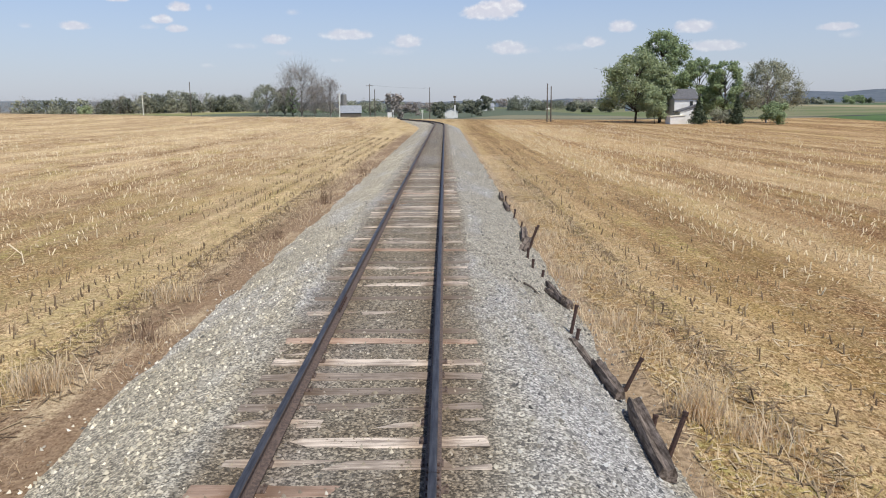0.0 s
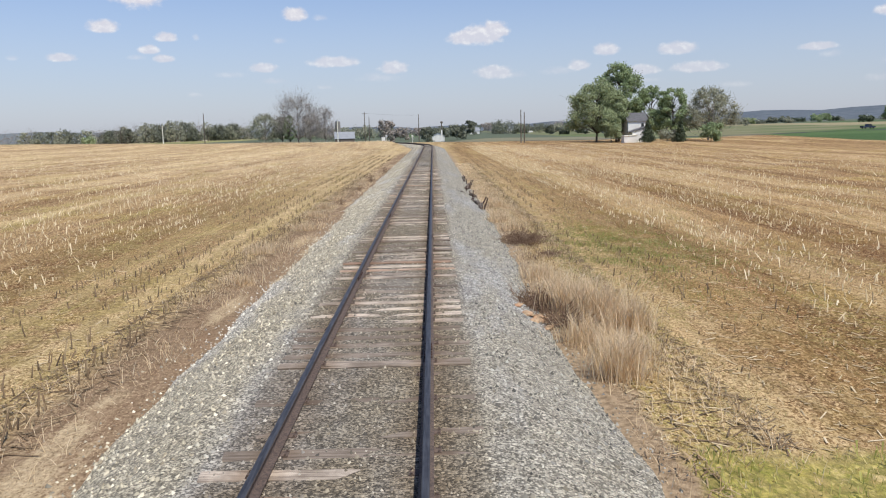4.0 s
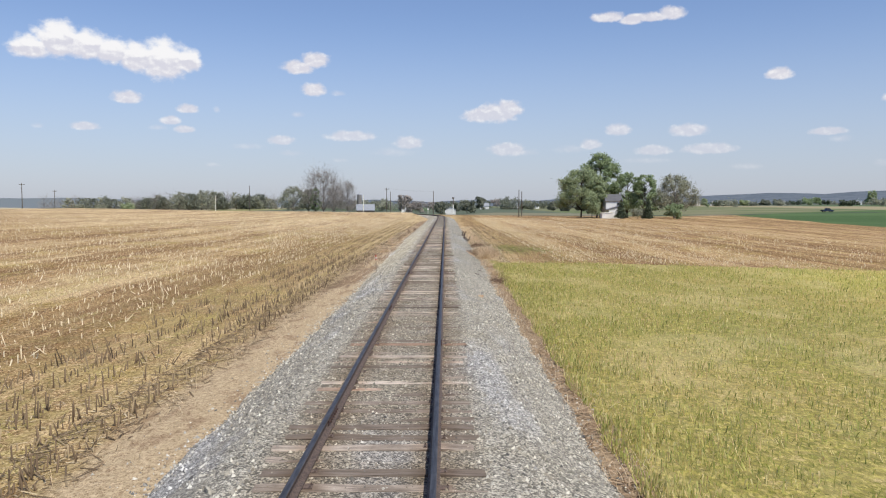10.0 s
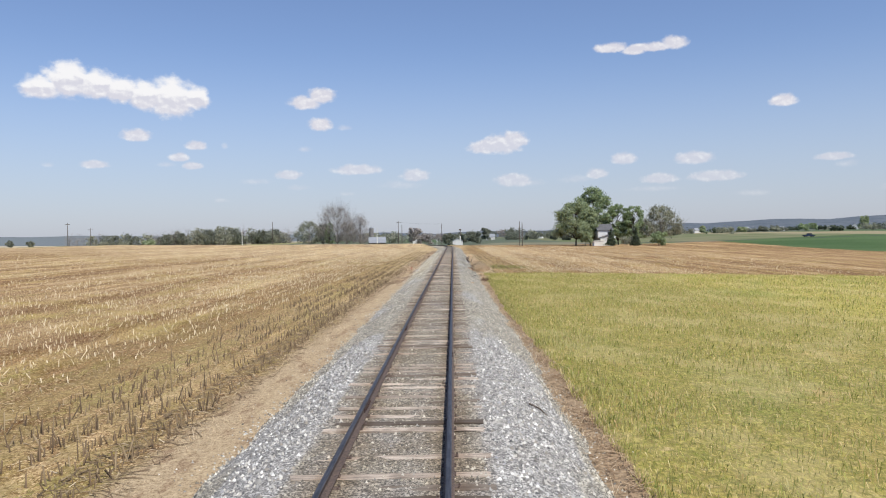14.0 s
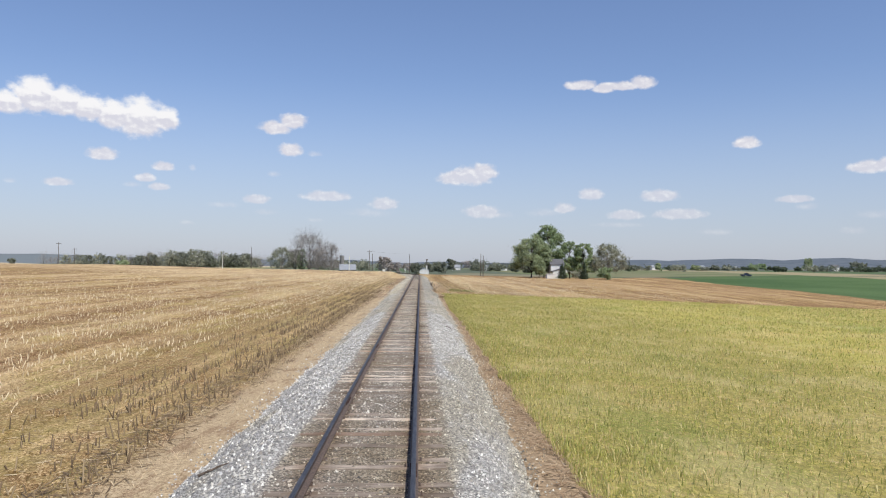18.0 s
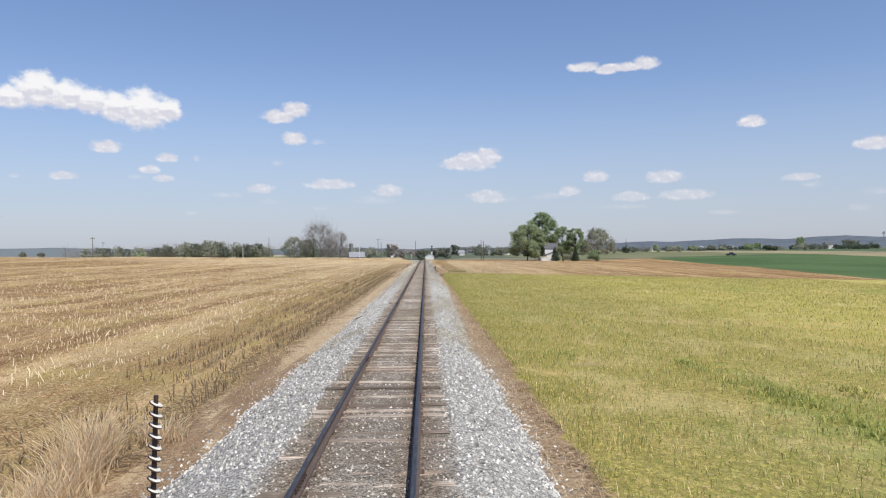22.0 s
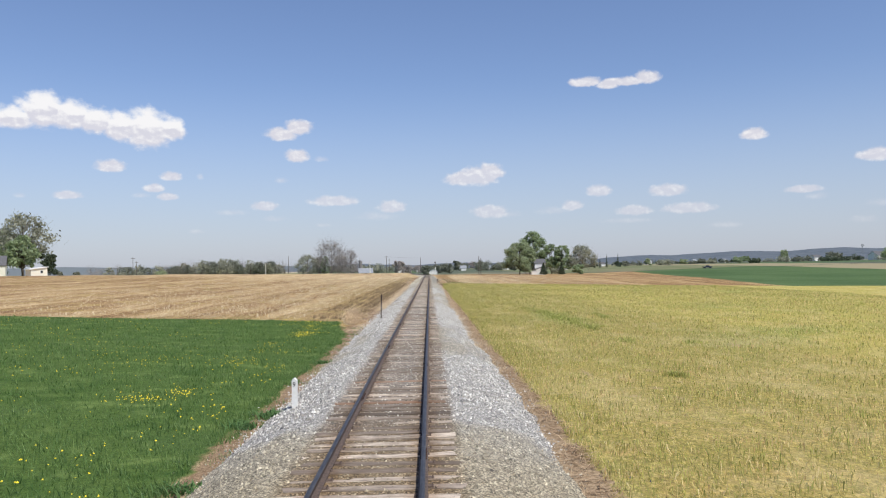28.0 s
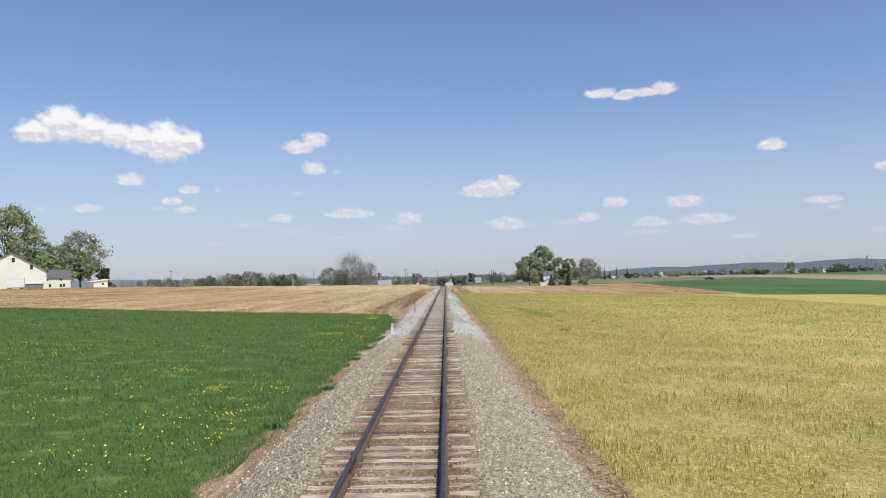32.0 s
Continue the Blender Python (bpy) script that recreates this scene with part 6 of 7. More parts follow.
for az, r, h, wd, leaf, label, seed in (
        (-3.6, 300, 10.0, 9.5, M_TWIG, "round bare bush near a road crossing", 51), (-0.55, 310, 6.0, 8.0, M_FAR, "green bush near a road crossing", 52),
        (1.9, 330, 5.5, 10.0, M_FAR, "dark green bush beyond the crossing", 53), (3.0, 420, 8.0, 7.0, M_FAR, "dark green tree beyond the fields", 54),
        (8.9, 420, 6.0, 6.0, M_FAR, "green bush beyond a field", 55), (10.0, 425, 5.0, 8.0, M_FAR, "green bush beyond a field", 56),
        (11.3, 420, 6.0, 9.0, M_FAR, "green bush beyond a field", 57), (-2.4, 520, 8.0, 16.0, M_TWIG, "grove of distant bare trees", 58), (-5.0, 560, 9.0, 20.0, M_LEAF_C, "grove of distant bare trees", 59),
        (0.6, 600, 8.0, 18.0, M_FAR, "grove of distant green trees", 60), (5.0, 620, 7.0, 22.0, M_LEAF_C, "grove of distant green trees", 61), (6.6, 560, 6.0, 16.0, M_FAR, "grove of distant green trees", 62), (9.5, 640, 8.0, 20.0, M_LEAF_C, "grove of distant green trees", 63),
        (-27.5, 640, 7.0, 11.0, M_LEAF_C, "lone dark tree beside a far field", 64), (-26.0, 640, 6.5, 9.0, M_LEAF_C, "lone dark tree beside a far field", 65), (-24.2, 650, 7.5, 16.0, M_LEAF_B, "low green trees at a far field", 66)):
    bx, by_ = polar(0, az, r)
    bush(bx, by_, h * 0.9 + (DROP * 0.8 if az > -6 and az < 5 else 0.0), wd, leaf, label, seed, 1500, 0.28 + r / 1600)


cb = random.Random(77)
for i in range(30):
    az = -9.0 + 21.0 * i / 29 + cb.uniform(-0.3, 0.3)
    r = cb.uniform(520, 820)
    bx, by_ = polar(0, az, r)
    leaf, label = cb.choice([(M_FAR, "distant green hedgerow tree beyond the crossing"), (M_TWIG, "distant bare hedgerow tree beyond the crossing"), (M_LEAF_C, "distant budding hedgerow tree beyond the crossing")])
    bush(bx, by_, cb.uniform(6.0, 8.5) + DROP * 0.7, cb.uniform(12, 24), leaf, label, 700 + i, 900, 0.55)

# ---- poles along the crossing road ----
def pole(x, y, top, label, arm=True, light=False):
    z = lift(x, y) - 0.3
    base = empty("utility_pole", pose(x, y, z), label, "pole", "poles along the road")
    part("shaft", rod(bmesh.new(), (0, 0, 0), (0, 0, top - z), 0.17, 0.11, 8), M_CREAM if light else M_POLE, base)
    if arm:
        part("crossarm", boxed(-1.1, 1.1, -0.06, 0.06, top - z - 0.75, top - z - 0.6), M_POLE, base)
        for sx in (-0.95, -0.4, 0.4, 0.95):
            part("insulator", rod(bmesh.new(), (sx, 0, top - z - 0.6), (sx, 0, top - z - 0.42), 0.05, 0.03, 6), M_TIN, base)
    return base


POLES = [(-154, 219, 11.0, True), (-182, 300, 10.0, True), (-78.7, 251.6, 10.6, False), (-24.2, 268.7, 10.2, True), (-22.8, 272, 8.4, False), (-4.2, 270, 8.9, False),
         (25.3, 192, 7.9, False), (26.4, 193.5, 7.3, False)]
for px_, py_, top, arm in POLES:
    pole(px_, py_, top, "tall weathered wooden utility pole beside a road", arm)
sgn_ = empty("signal_mast", pose(4.6, 297, lift(4.6, 297) - 0.2), "weathered post with a white painted lower half beside a cottage", "signal mast")
part("post", rod(bmesh.new(), (0, 0, 0), (0, 0, 8.6), 0.22, 0.2, 8), M_POLE, sgn_)
part("board", boxed(-0.28, 0.28, -0.26, -0.22, 0.6, 5.2), M_POST_WHITE, sgn_, "white board")
part("head", boxed(-0.55, 0.5, -0.2, 0.2, 7.9, 8.6, 0.03), M_POLE, sgn_)
pole(-89, 239, 6.6, "pale wooden utility pole with a crossarm", True, True)
pole(-33.5, 262, 7.0, "pale utility pole beside a barn lane", False, True)


def cable(a, b, sag):
    a, b = Vector(a), Vector(b)
    pts = [a.lerp(b, k / 10) - Vector((0, 0, sag * 4 * (k / 10) * (1 - k / 10))) for k in range(11)]
    cu = bpy.data.curves.new("power_cable", "CURVE")
    cu.dimensions, cu.bevel_depth, cu.bevel_resolution = "3D", 0.014, 0
    sp = cu.splines.new("POLY")
    sp.points.add(len(pts) - 1)
    for q, p_ in zip(sp.points, pts):
        q.co = (*p_, 1.0)
    cu.materials.append(M_BLACK)
    return tagged(new("power_cable", cu), "thin dark power cable hanging between utility poles", "cable", "power cables")


cable((-24.2, 268.7, 9.8), (-4.2, 270, 8.6), 0.3)

# crossing signs and a white cottage past the bend
for az, r, h in ((-1.62, 240, 2.6), (-3.7, 244, 2.8)):
    bx, by_ = polar(0, az, r)
    cross = empty("crossing_sign", pose(bx, by_, lift(bx, by_)), "white crossed-board railway crossing sign on a post", "sign", "crossing signs")
    part("post", rod(bmesh.new(), (0, 0, 0), (0, 0, h), 0.07, 0.07, 8), M_POST_WHITE, cross)
    for sgn in (-1, 1):
        part("board", boxed(-0.48, 0.48, -0.03 - 0.02 * sgn, -0.01 - 0.02 * sgn, -0.09, 0.09), M_POST_WHITE, cross, at=pose(0, -0.08, h - 0.45, 0, 45 * sgn, 0))
bx, by_ = polar(0, -3.95, 240)
cab = empty("signal_cabinet", pose(bx, by_, lift(bx, by_)), "white metal signal cabinet near the crossing", "cabinet")
part("body", boxed(-0.6, 0.6, -0.5, 0.5, 0.15, 1.9, 0.03), M_WHITE, cab)
part("plinth", boxed(-0.7, 0.7, -0.6, 0.6, 0, 0.15), M_CREAM, cab)
bx, by_ = polar(0, 0.45, 335)
gable_house(bx, by_, 90, 6.5, 5.5, 0.9 + DROP * 0.8, 2.2 + DROP * 0.8, (M_WHITE, M_TIN), "low white cottage past the bend of the track", "cottage")
road = bmesh.new()
prev = None
for k in range(61):
    xk = -300 + 10 * k
    yk = 243 + 0.05 * xk
    row_ = [road.verts.new((xk, yk + o, lift(xk, yk + o) + 0.04)) for o in (-2.6, 2.6)]
    if prev:
        road.faces.new((prev[0], row_[0], row_[1], prev[1]))
    prev = row_
tagged(part("road", road, M_ASPHALT, None), "narrow asphalt country road over the crossing", "road", kind="structure")

# dark pickup on the far road
bx, by_ = polar(-83.8, 24.9, 400)
car = empty("pickup_truck", pose(bx, by_, lift(bx, by_) + 0.02, 0, 0, 10), "dark blue pickup truck on a country lane", "car")
part("body", prism([(-2.7, 0.45), (2.7, 0.45), (2.75, 0.95), (1.4, 1.08), (-2.7, 1.08)], -0.95, 0.95), M_CAR, car)
part("cab", prism([(-0.75, 1.08), (1.35, 1.08), (0.75, 1.78), (-0.55, 1.8)], -0.85, 0.85), M_CAR, car)
part("window", prism([(-0.55, 1.15), (1.1, 1.15), (0.62, 1.7), (-0.45, 1.7)], -0.87, 0.87), M_GLASS_DARK, car)
for sx in (-1.7, 1.75):
    for sy in (-0.8, 0.8):
        part("wheel", rod(bmesh.new(), (sx, sy - 0.12, 0.37), (sx, sy + 0.12, 0.37), 0.37, 0.37, 14), M_BLACK, car)

# ---- right background ----
for az, r, h in ((11.43, 758, 12), (11.8, 760, 9), (12.25, 762, 12.5), (13.0, 760, 13)):
    bx, by_ = polar(-223.5, az, r)
    base = conifer(bx, by_, h, 3.4, "slender dark evergreen beyond the fields", int(az * 100), 500)
for i, (bx, by_, wd, dp, ev, rg, tn) in enumerate(((497, 810, 12, 8, 5, 8, 20), (470, 830, 8, 7, 4, 7, 60), (465, 612, 18, 11, 5, 9, 25), (295, 860, 8, 6, 3.5, 6, 10), (322, 880, 7, 6, 3.5, 6, 70), (370, 900, 8, 6, 3.5, 6, 40),
                                                   (230, 850, 8, 6, 3, 5.5, 15), (405, 880, 7, 6, 3, 5.5, 30), (150, 820, 9, 7, 3, 6, 0), (60, 620, 8, 6, 3, 5.5, 20), (88, 700, 8, 6, 3, 5.5, 60), (36, 640, 8, 6, 3, 5.5, 0), (112, 470, 9, 6.5, 3.4, 6, 25))):
    gable_house(bx, by_, tn, wd, dp, ev, rg, (M_WHITE, M_TIN if i % 2 else M_ROOF), "distant white farm building in the valley", "farm_building", group="distant farm buildings")
rt = random.Random(5)
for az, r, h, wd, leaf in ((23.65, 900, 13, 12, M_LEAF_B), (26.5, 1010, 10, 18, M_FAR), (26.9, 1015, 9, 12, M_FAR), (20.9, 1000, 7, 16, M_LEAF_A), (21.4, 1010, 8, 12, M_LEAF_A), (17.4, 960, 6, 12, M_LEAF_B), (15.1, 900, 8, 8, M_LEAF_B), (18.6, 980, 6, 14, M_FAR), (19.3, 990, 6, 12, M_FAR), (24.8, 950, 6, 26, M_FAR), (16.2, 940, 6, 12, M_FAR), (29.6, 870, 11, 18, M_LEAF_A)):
    bx, by_ = polar(-223.5, az, r)
    bush(bx, by_, h, wd, leaf, "distant tree beyond the green fields", rt.randint(0, 9999), 900, 0.8)
for k in range(46):
    az = 9.0 + 22.0 * k / 45 + rt.uniform(-0.4, 0.4)
    r = rt.uniform(780, 1350)
    bx, by_ = polar(-223.5, az, r)
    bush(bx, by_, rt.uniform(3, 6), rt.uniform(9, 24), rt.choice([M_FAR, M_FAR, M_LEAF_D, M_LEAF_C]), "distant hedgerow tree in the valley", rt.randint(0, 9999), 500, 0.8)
mx, my = polar(-223.5, 28.14, 900)
mill = empty("wind_pump", pose(mx, my, lift(mx, my)), "thin steel lattice wind pump tower on a far farm", "windmill")
for sx in (-1, 1):
    for sy in (-1, 1):
        part("leg", rod(bmesh.new(), (sx * 1.3, sy * 1.3, 0), (sx * 0.15, sy * 0.15, 14), 0.09, 0.07, 5), M_TIN, mill)
wheel = bmesh.new()
for k in range(12):
    a = k * math.pi / 6
    box(wheel, -0.2, 0.2, -0.03, 0.03, 0.35, 1.6)
    bmesh.ops.rotate(wheel, verts=wheel.verts[-8:], cent=(0, 0, 0), matrix=Matrix.Rotation(a, 3, "Y"))
part("wheel", wheel, M_TIN, mill, at=pose(0, -0.4, 14.6))

# ---- broken timber cribbing and stakes at the foot of the ballast ----
STAKES = [(3.09, 9.82, 3.41, -0.35), (3.08, 7.7, 3.34, -0.24), (3.18, 8.55, 3.27, -0.61), (2.76, 11.96, 2.91, -0.19), (2.73, 18.0, 2.79, -0.37), (2.73, 16.9, 2.78, -0.41),
          (2.85, 16.23, 2.92, -0.52), (2.88, 19.71, 3.17, -0.14), (2.82, 11.72, 2.91, -0.5), (3.08, 25.62, 3.15, -0.45), (3.09, 29.83, 3.17, -0.5), (3.07, 32.07, 3.16, -0.55), (3.11, 23.81, 3.21, -0.6),
          (2.95, 20.4, 3.3, -0.2), (3.0, 27.2, 3.1, -0.5)]
for sx, sy, tx, tz in STAKES:
    st = empty("iron_stake", pose(sx, sy, -1.0), "rusty leaning iron stake beside the ballast", "stake", "stakes along the ballast")
    top = Vector((tx - sx, 0.05, tz + 1.0))
    bm = rod(bmesh.new(), (0, 0, 0), top, 0.034, 0.03, 6)
    part("shaft", bm, M_IRON, st)
    part("head", rod(bmesh.new(), top * 0.97, top * 1.02, 0.037, 0.035, 6), M_IRON, st)


def timber(a, b, size, seed):
    r = random.Random(seed)
    a, b = Vector(a), Vector(b)
    d = b - a
    bm = bmesh.new()
    n = 8
    ring0 = None
    for k in range(n + 1):
        c = a.lerp(b, k / n)
        s = size * (r.uniform(0.94, 1.05) if 0 < k < n else 0.85)
        side = d.cross(Vector((0, 0, 1))).normalized() * s
        up = Vector((0, 0, s))
        ring = [bm.verts.new(c + side * x_ * r.uniform(0.9, 1.08) + up * z_ * r.uniform(0.86, 1.08)) for x_, z_ in ((-1, -1), (1, -1), (1.05, 0.3), (0.7, 1), (0.1, 0.55), (-0.75, 1), (-1.05, 0.2))]
        if ring0:
            for i in range(7):
                j = (i + 1) % 7
                bm.faces.new((ring0[i], ring0[j], ring[j], ring[i]))
        else:
            bm.faces.new(ring[::-1])
        ring0 = ring
    bm.faces.new(ring0)
    bmesh.ops.recalc_face_normals(bm, faces=bm.faces)
    ob = part("old_timber", bm, M_ROTTEN, None)
    return tagged(ob, "rotten split grey timber lying along the foot of the ballast", "timber", "old timbers")


for k, (a, b, s) in enumerate((((3.1, 8.95, -0.66), (3.0, 7.1, -0.68), 0.11), ((2.94, 10.5, -0.68), (3.02, 9.3, -0.7), 0.085), ((2.77, 11.6, -0.68), (2.9, 10.4, -0.72), 0.06),
                               ((2.83, 14.9, -0.7), (3.1, 13.8, -0.72), 0.09), ((2.9, 15.5, -0.66), (3.0, 14.0, -0.66), 0.05), ((2.7, 18.9, -0.68), (3.1, 20.6, -0.66), 0.12), ((2.95, 20.6, -0.68), (3.12, 22.5, -0.66), 0.1),
                               ((2.75, 17.2, -0.74), (2.85, 15.2, -0.74), 0.03), ((3.13, 32.2, -0.7), (3.03, 30.0, -0.68), 0.09), ((3.05, 29.0, -0.7), (3.03, 26.9, -0.68), 0.09))):
    timber(Vector(a) + Vector((0, 0, 0.07)), Vector(b) + Vector((0, 0, 0.07)), s * 0.85, k)

# ---- trackside markers ----
mk = empty("marker_stake", pose(-2.72, -29.5, -0.72), "thin dark rod topped with red and white reflective tape", "marker")
part("rod", rod(bmesh.new(), (0, 0, 0), (-0.02, 0, 0.98), 0.011, 0.011, 8), M_IRON, mk)
flag = part("tape", rod(bmesh.new(), (-0.02, 0, 0.76), (-0.022, 0, 1.02), 0.036, 0.034, 12), M_RED, mk, "red reflective tape")
part("band", rod(bmesh.new(), (-0.02, 0, 0.82), (-0.02, 0, 0.90), 0.038, 0.038, 12), M_STRIPE_W, flag, "pale reflector band")

scr = empty("screw_anchor", pose(-2.45, -143.4, -0.46, 0, 2, 0), "rusty iron post wound with pale-topped spiral flights", "post")
part("shaft", rod(bmesh.new(), (0, 0, 0), (0, 0, 1.63), 0.035, 0.03, 8), M_IRON, scr)
for k in range(11):
    z = 0.20 + k * 0.132
    fl = bmesh.new()
    bmesh.ops.create_cone(fl, cap_ends=True, segments=14, radius1=0.085, radius2=0.085, depth=0.012, matrix=Matrix.Translation((0, 0, z)) @ Matrix.Rotation(radians(24), 4, "Y"))
    fo = part("flight", fl, M_IRON, scr)
    # pale cap: sunlight on the flight's top, put in as colour
    cp = bmesh.new()
    bmesh.ops.create_cone(cp, cap_ends=True, segments=14, radius1=0.08, radius2=0.07, depth=0.006, matrix=Matrix.Translation((0.01, -0.0, z + 0.01)) @ Matrix.Rotation(radians(24), 4, "Y"))
    part("edge", cp, M_STRIPE_W, fo, "pale cap with painted sunlight")

mp = empty("mile_post", pose(-2.55, -177.4, -0.62, 0, 0, -4), "white painted wooden milepost with a pointed top and black 9", "milepost")
bm = prism([(-0.062, 0), (0.062, 0), (0.062, 0.78), (0, 0.85), (-0.062, 0.78)], -0.06, 0.06)
part("post", bm, M_POST_WHITE, mp)
txt = bpy.data.curves.new("numeral", "FONT")
txt.body, txt.size, txt.extrude, txt.align_x = "9", 0.16, 0.002, "CENTER"
txt.materials.append(M_BLACK)
num = new("numeral", txt)
num.parent = mp
num.matrix_basis = pose(0, -0.0615, 0.63, 90, 0, 0)


# ---- dry tufts, brush, weeds ----
def tuft(x, y, n, height, radius, mat, label, seed, name="grass_tuft", lean=0.5, category="grass", width=0.005):
    g = np.random.default_rng(seed)
    dx, dy = g.normal(0, radius * 0.45, n), g.normal(0, radius * 0.45, n)
    h = height * g.uniform(0.45, 1.1, n)
    v_, f_ = blades(dx, dy, np.zeros(n), h, np.full(n, width) * g.uniform(0.7, 1.4, n), lean * g.uniform(0.2, 1.4, n))
    ob = new(name, mesh_of(name, v_, f_, mat))
    ob.matrix_basis = pose(x, y, lift(x, y) - 0.03)
    return tagged(ob, label, category, kind="stuff")


TUFTS = [(3.85, 8.9, 240, 0.6, 0.35), (4.3, 8.4, 260, 0.3, 0.5), (3.5, -9.2, 500, 0.45, 0.5), (3.5, -11.4, 600, 0.6, 0.5), (3.6, -12.9, 800, 0.8, 0.5), (4.0, -13.6, 800, 0.85, 0.6), (4.4, -14.4, 600, 0.7, 0.5), (3.6, -17.2, 600, 0.75, 0.4), (3.9, -16.0, 450, 0.5, 0.5),
         (3.5, -15.2, 450, 0.6, 0.5), (3.55, -29.3, 260, 0.35, 0.3), (3.6, -23.5, 260, 0.3, 0.4), (3.5, 3.0, 420, 0.45, 0.6), (3.7, 0.3, 420, 0.4, 0.6), (3.7, 13.0, 300, 0.3, 0.6), (3.6, 17.0, 300, 0.3, 0.6), (3.6, 22.0, 300, 0.3, 0.7), (3.7, 6.0, 300, 0.3, 0.6)]
LEFT_TUFTS = [(-4.75, -139.6, 420, 1.05, 0.35), (-4.75, -140.3, 240, 0.85, 0.35), (-4.5, -140.8, 220, 0.75, 0.4), (-4.8, -141.3, 220, 0.6, 0.5), (-4.45, -141.8, 260, 0.6, 0.4), (-4.65, -142.4, 400, 0.5, 0.5), (-4.25, -142.9, 400, 0.45, 0.4), (-4.45, -143.5, 350, 0.42, 0.5), (-4.15, -144.1, 300, 0.36, 0.4), (-4.3, -144.8, 250, 0.3, 0.4), (-4.3, -137.5, 300, 0.5, 0.4), (-3.9, -142.4, 300, 0.3, 0.4),
         (-4.6, 10.0, 380, 0.4, 0.5), (-4.4, 6.5, 420, 0.4, 0.6), (-4.2, 2.0, 380, 0.35, 0.6), (-4.6, -4.0, 380, 0.4, 0.7), (-4.0, -9.0, 320, 0.35, 0.5), (-4.5, 15.0, 300, 0.35, 0.6)]
for k, (tx, ty, n, h, r) in enumerate(TUFTS + LEFT_TUFTS):
    tuft(tx, ty, n, h, r, M_DRYGRASS, "dry straw-coloured grass tuft beside the ballast", 300 + k, lean=0.6 if tx > 0 or ty > -100 else 1.0, width=0.006 if ty > -100 else 0.0085)
for k, (tx, ty, h) in enumerate(((-3.86, 12.2, 0.6), (-3.73, 30.1, 0.9), (-3.5, 42.0, 0.9), (-5.3, -140.3, 0.4), (-3.9, 22.0, 0.4), (3.6, -6.5, 0.4))):
    tuft(tx, ty, 70, h, 0.3, M_BRUSH, "bare dead weed stems standing beside the ballast", 360 + k, "dead_weed", 0.55, "weed", 0.004)


def brush_pile(x, y, n, rx, ry, h, seed):
    g = np.random.default_rng(seed)
    a = np.stack([g.normal(0, rx * 0.45, n), g.normal(0, ry * 0.45, n), g.uniform(0, h * 0.5, n)], 1)
    d = g.normal(0, 1, (n, 3))
    d[:, 2] = np.abs(d[:, 2]) * 0.5
    d /= np.linalg.norm(d, axis=1)[:, None]
    b = a + d * g.uniform(0.15, 0.6, n)[:, None]
    v_, f_ = tubes(np.concatenate([a, b, np.full((n, 1), 0.007), np.full((n, 1), 0.003)], 1), 4)
    ob = new("brush_pile", mesh_of("brush_pile", v_, f_, M_BRUSH))
    ob.matrix_basis = pose(x, y, lift(x, y))
    return tagged(ob, "tangled heap of dead brown brushwood beside the ballast", "brushwood", kind="stuff")


brush_pile(3.75, -2.9, 800, 0.6, 0.9, 0.30, 5)
brush_pile(2.95, -12.4, 420, 0.55, 0.8, 0.22, 6)
brush_pile(3.3, -13.9, 260, 0.4, 0.5, 0.25, 8)
brush_pile(4.25, -5.6, 70, 0.3, 0.4, 0.06, 9)
brush_pile(3.45, -33.0, 160, 0.5, 1.0, 0.12, 7)


def rock(x, y, size, seed):
    r = random.Random(seed)
    bm = bmesh.new()
    bmesh.ops.create_icosphere(bm, subdivisions=2, radius=size)
    for v_ in bm.verts:
        v_.co *= 1 + 0.55 * noise.noise(v_.co / size * 1.4 + Vector((seed, 0, 0)))
        v_.co.z *= 0.42
    ob = part("rock", bm, M_ROCK, None)
    ob.matrix_basis = pose(x, y, max(lift(x, y), float(ballast_z(x, y))) + size * 0.15, r.uniform(-12, 12), r.uniform(-12, 12), r.uniform(0, 360))
    return tagged(ob, "ochre and rust-stained rock washed out of the bank", "rock", "rocks in the bank")


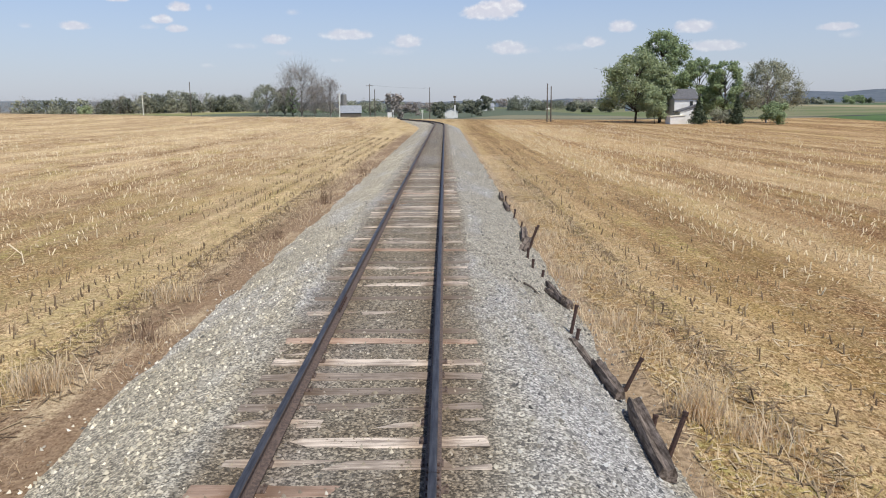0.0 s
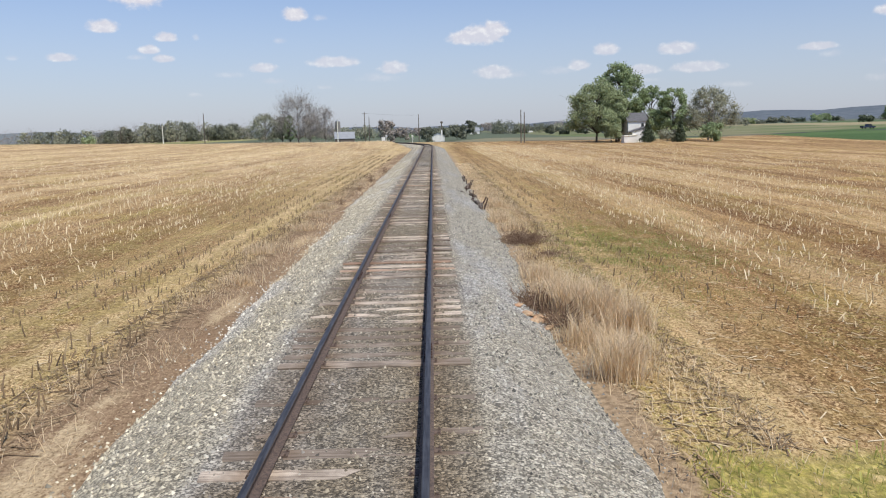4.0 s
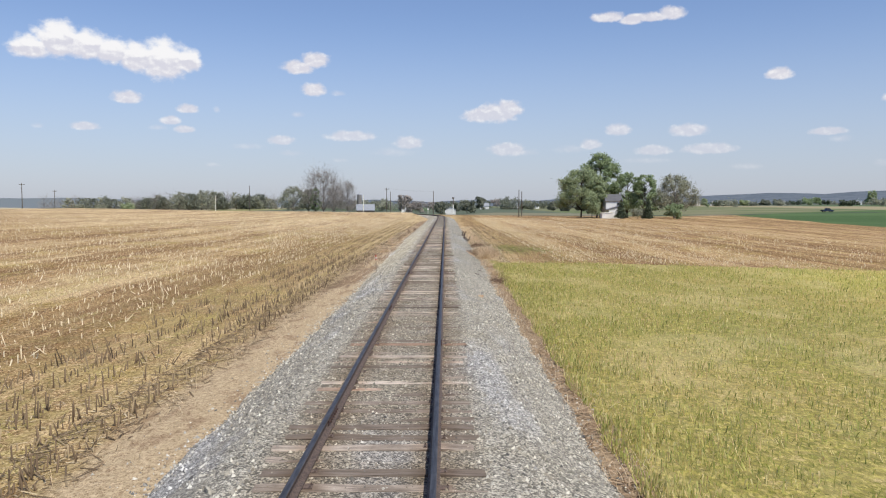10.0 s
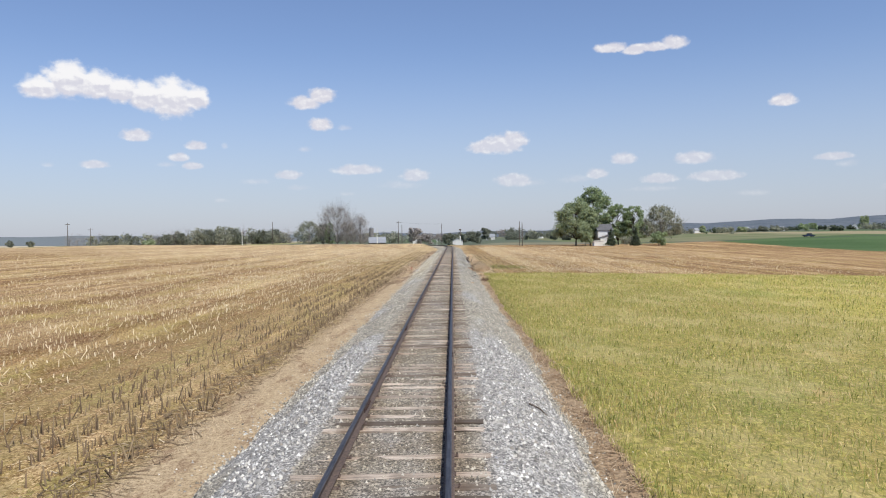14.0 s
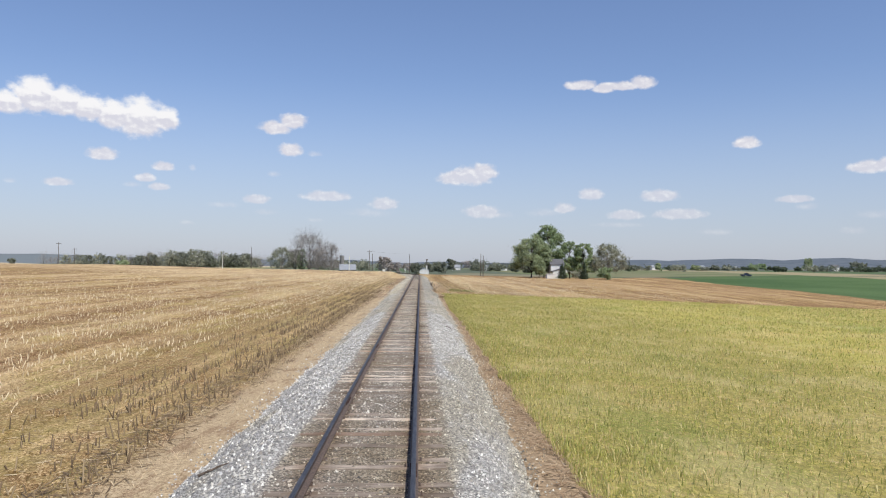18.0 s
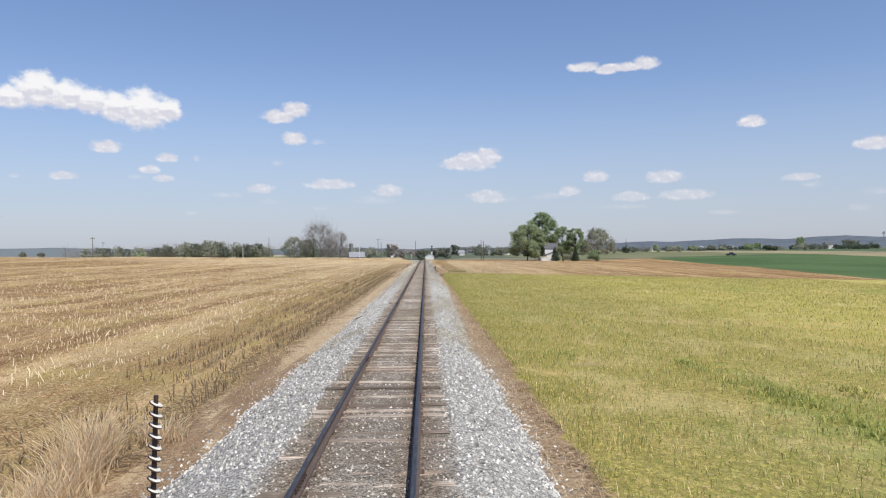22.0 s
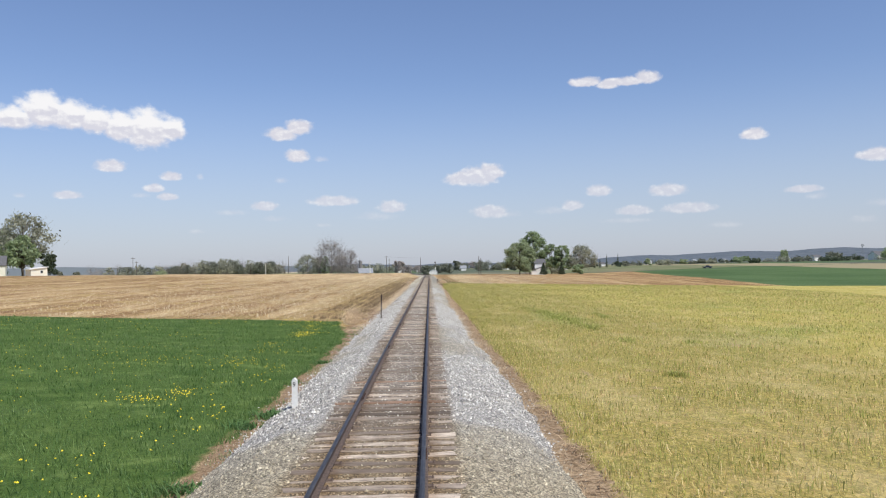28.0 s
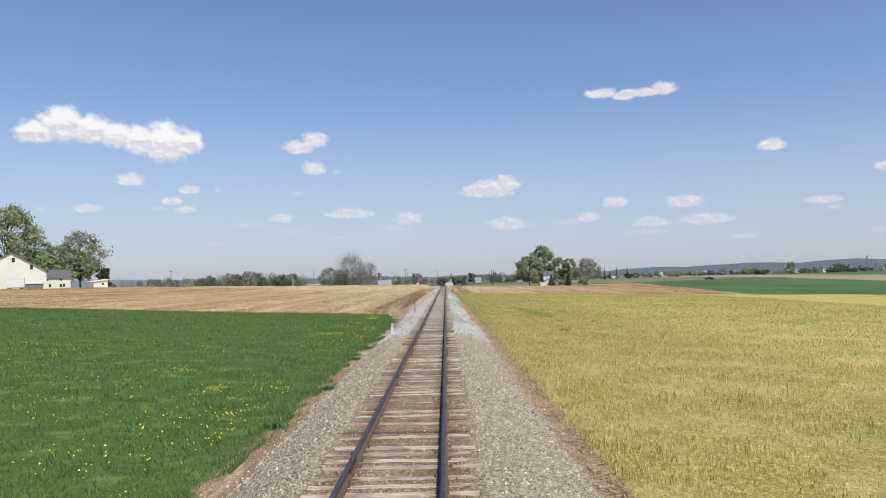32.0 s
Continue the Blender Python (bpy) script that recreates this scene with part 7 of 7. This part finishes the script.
for k, (rx_, ry_, rs_) in enumerate(((2.46, -13.35, 0.09), (2.6, -13.75, 0.13), (2.82, -13.75, 0.17), (2.7, -14.1, 0.10), (2.92, -14.25, 0.12), (2.52, -13.1, 0.07), (2.98, -13.55, 0.12))):
    rock(rx_, ry_, rs_, 11 + k)


def leaf_weed(x, y, n, r, seed):
    g = np.random.default_rng(seed)
    dx, dy = g.normal(0, r * 0.5, n), g.normal(0, r * 0.5, n)
    v_, f_ = blades(dx, dy, np.zeros(n), g.uniform(0.08, 0.2, n), g.uniform(0.014, 0.026, n), g.uniform(0.6, 1.6, n))
    ob = new("leafy_weed", mesh_of("leafy_weed", v_, f_, M_WEED))
    ob.matrix_basis = pose(x, y, max(lift(x, y), float(ballast_z(x, y))) - 0.02)
    return tagged(ob, "low broad-leaved green weeds at the ballast edge", "weed", kind="stuff")


for k, (tx, ty, n, r) in enumerate(((-3.2, -177.2, 240, 0.35), (-3.6, -178.5, 200, 0.4), (-3.4, -184, 160, 0.4), (-3.5, -190, 160, 0.35), (-3.3, -200, 140, 0.3), (-3.6, -207, 160, 0.4), (-3.4, -166, 140, 0.35))):
    leaf_weed(tx, ty, n, r, 400 + k)


def twig(x, y, length, turn):
    z = float(ballast_z(x, y))
    c, s = math.cos(radians(turn)), math.sin(radians(turn))
    zz = float(ballast_z(x + c * length, y + s * length))
    bm = rod(bmesh.new(), (x, y, z + 0.03), (x + c * length * 0.6, y + s * length * 0.6, (z + zz) / 2 + 0.05), 0.025, 0.018, 6)
    rod(bm, (x + c * length * 0.58, y + s * length * 0.58, (z + zz) / 2 + 0.05), (x + c * length, y + s * length, zz + 0.02), 0.018, 0.008, 6)
    return tagged(part("stick", bm, M_OLDWOOD, None), "dead brown stick lying on the gravel slope", "stick", "sticks")


twig(2.6, -29.5, 0.5, -60)
twig(2.3, -32.3, 0.55, -55)
twig(2.35, 14.6, 0.6, -70)
twig(-2.8, -111.5, 0.5, 20)
twig(2.28, -82.2, 0.5, -55)
rock(2.15, -42.6, 0.10, 31)
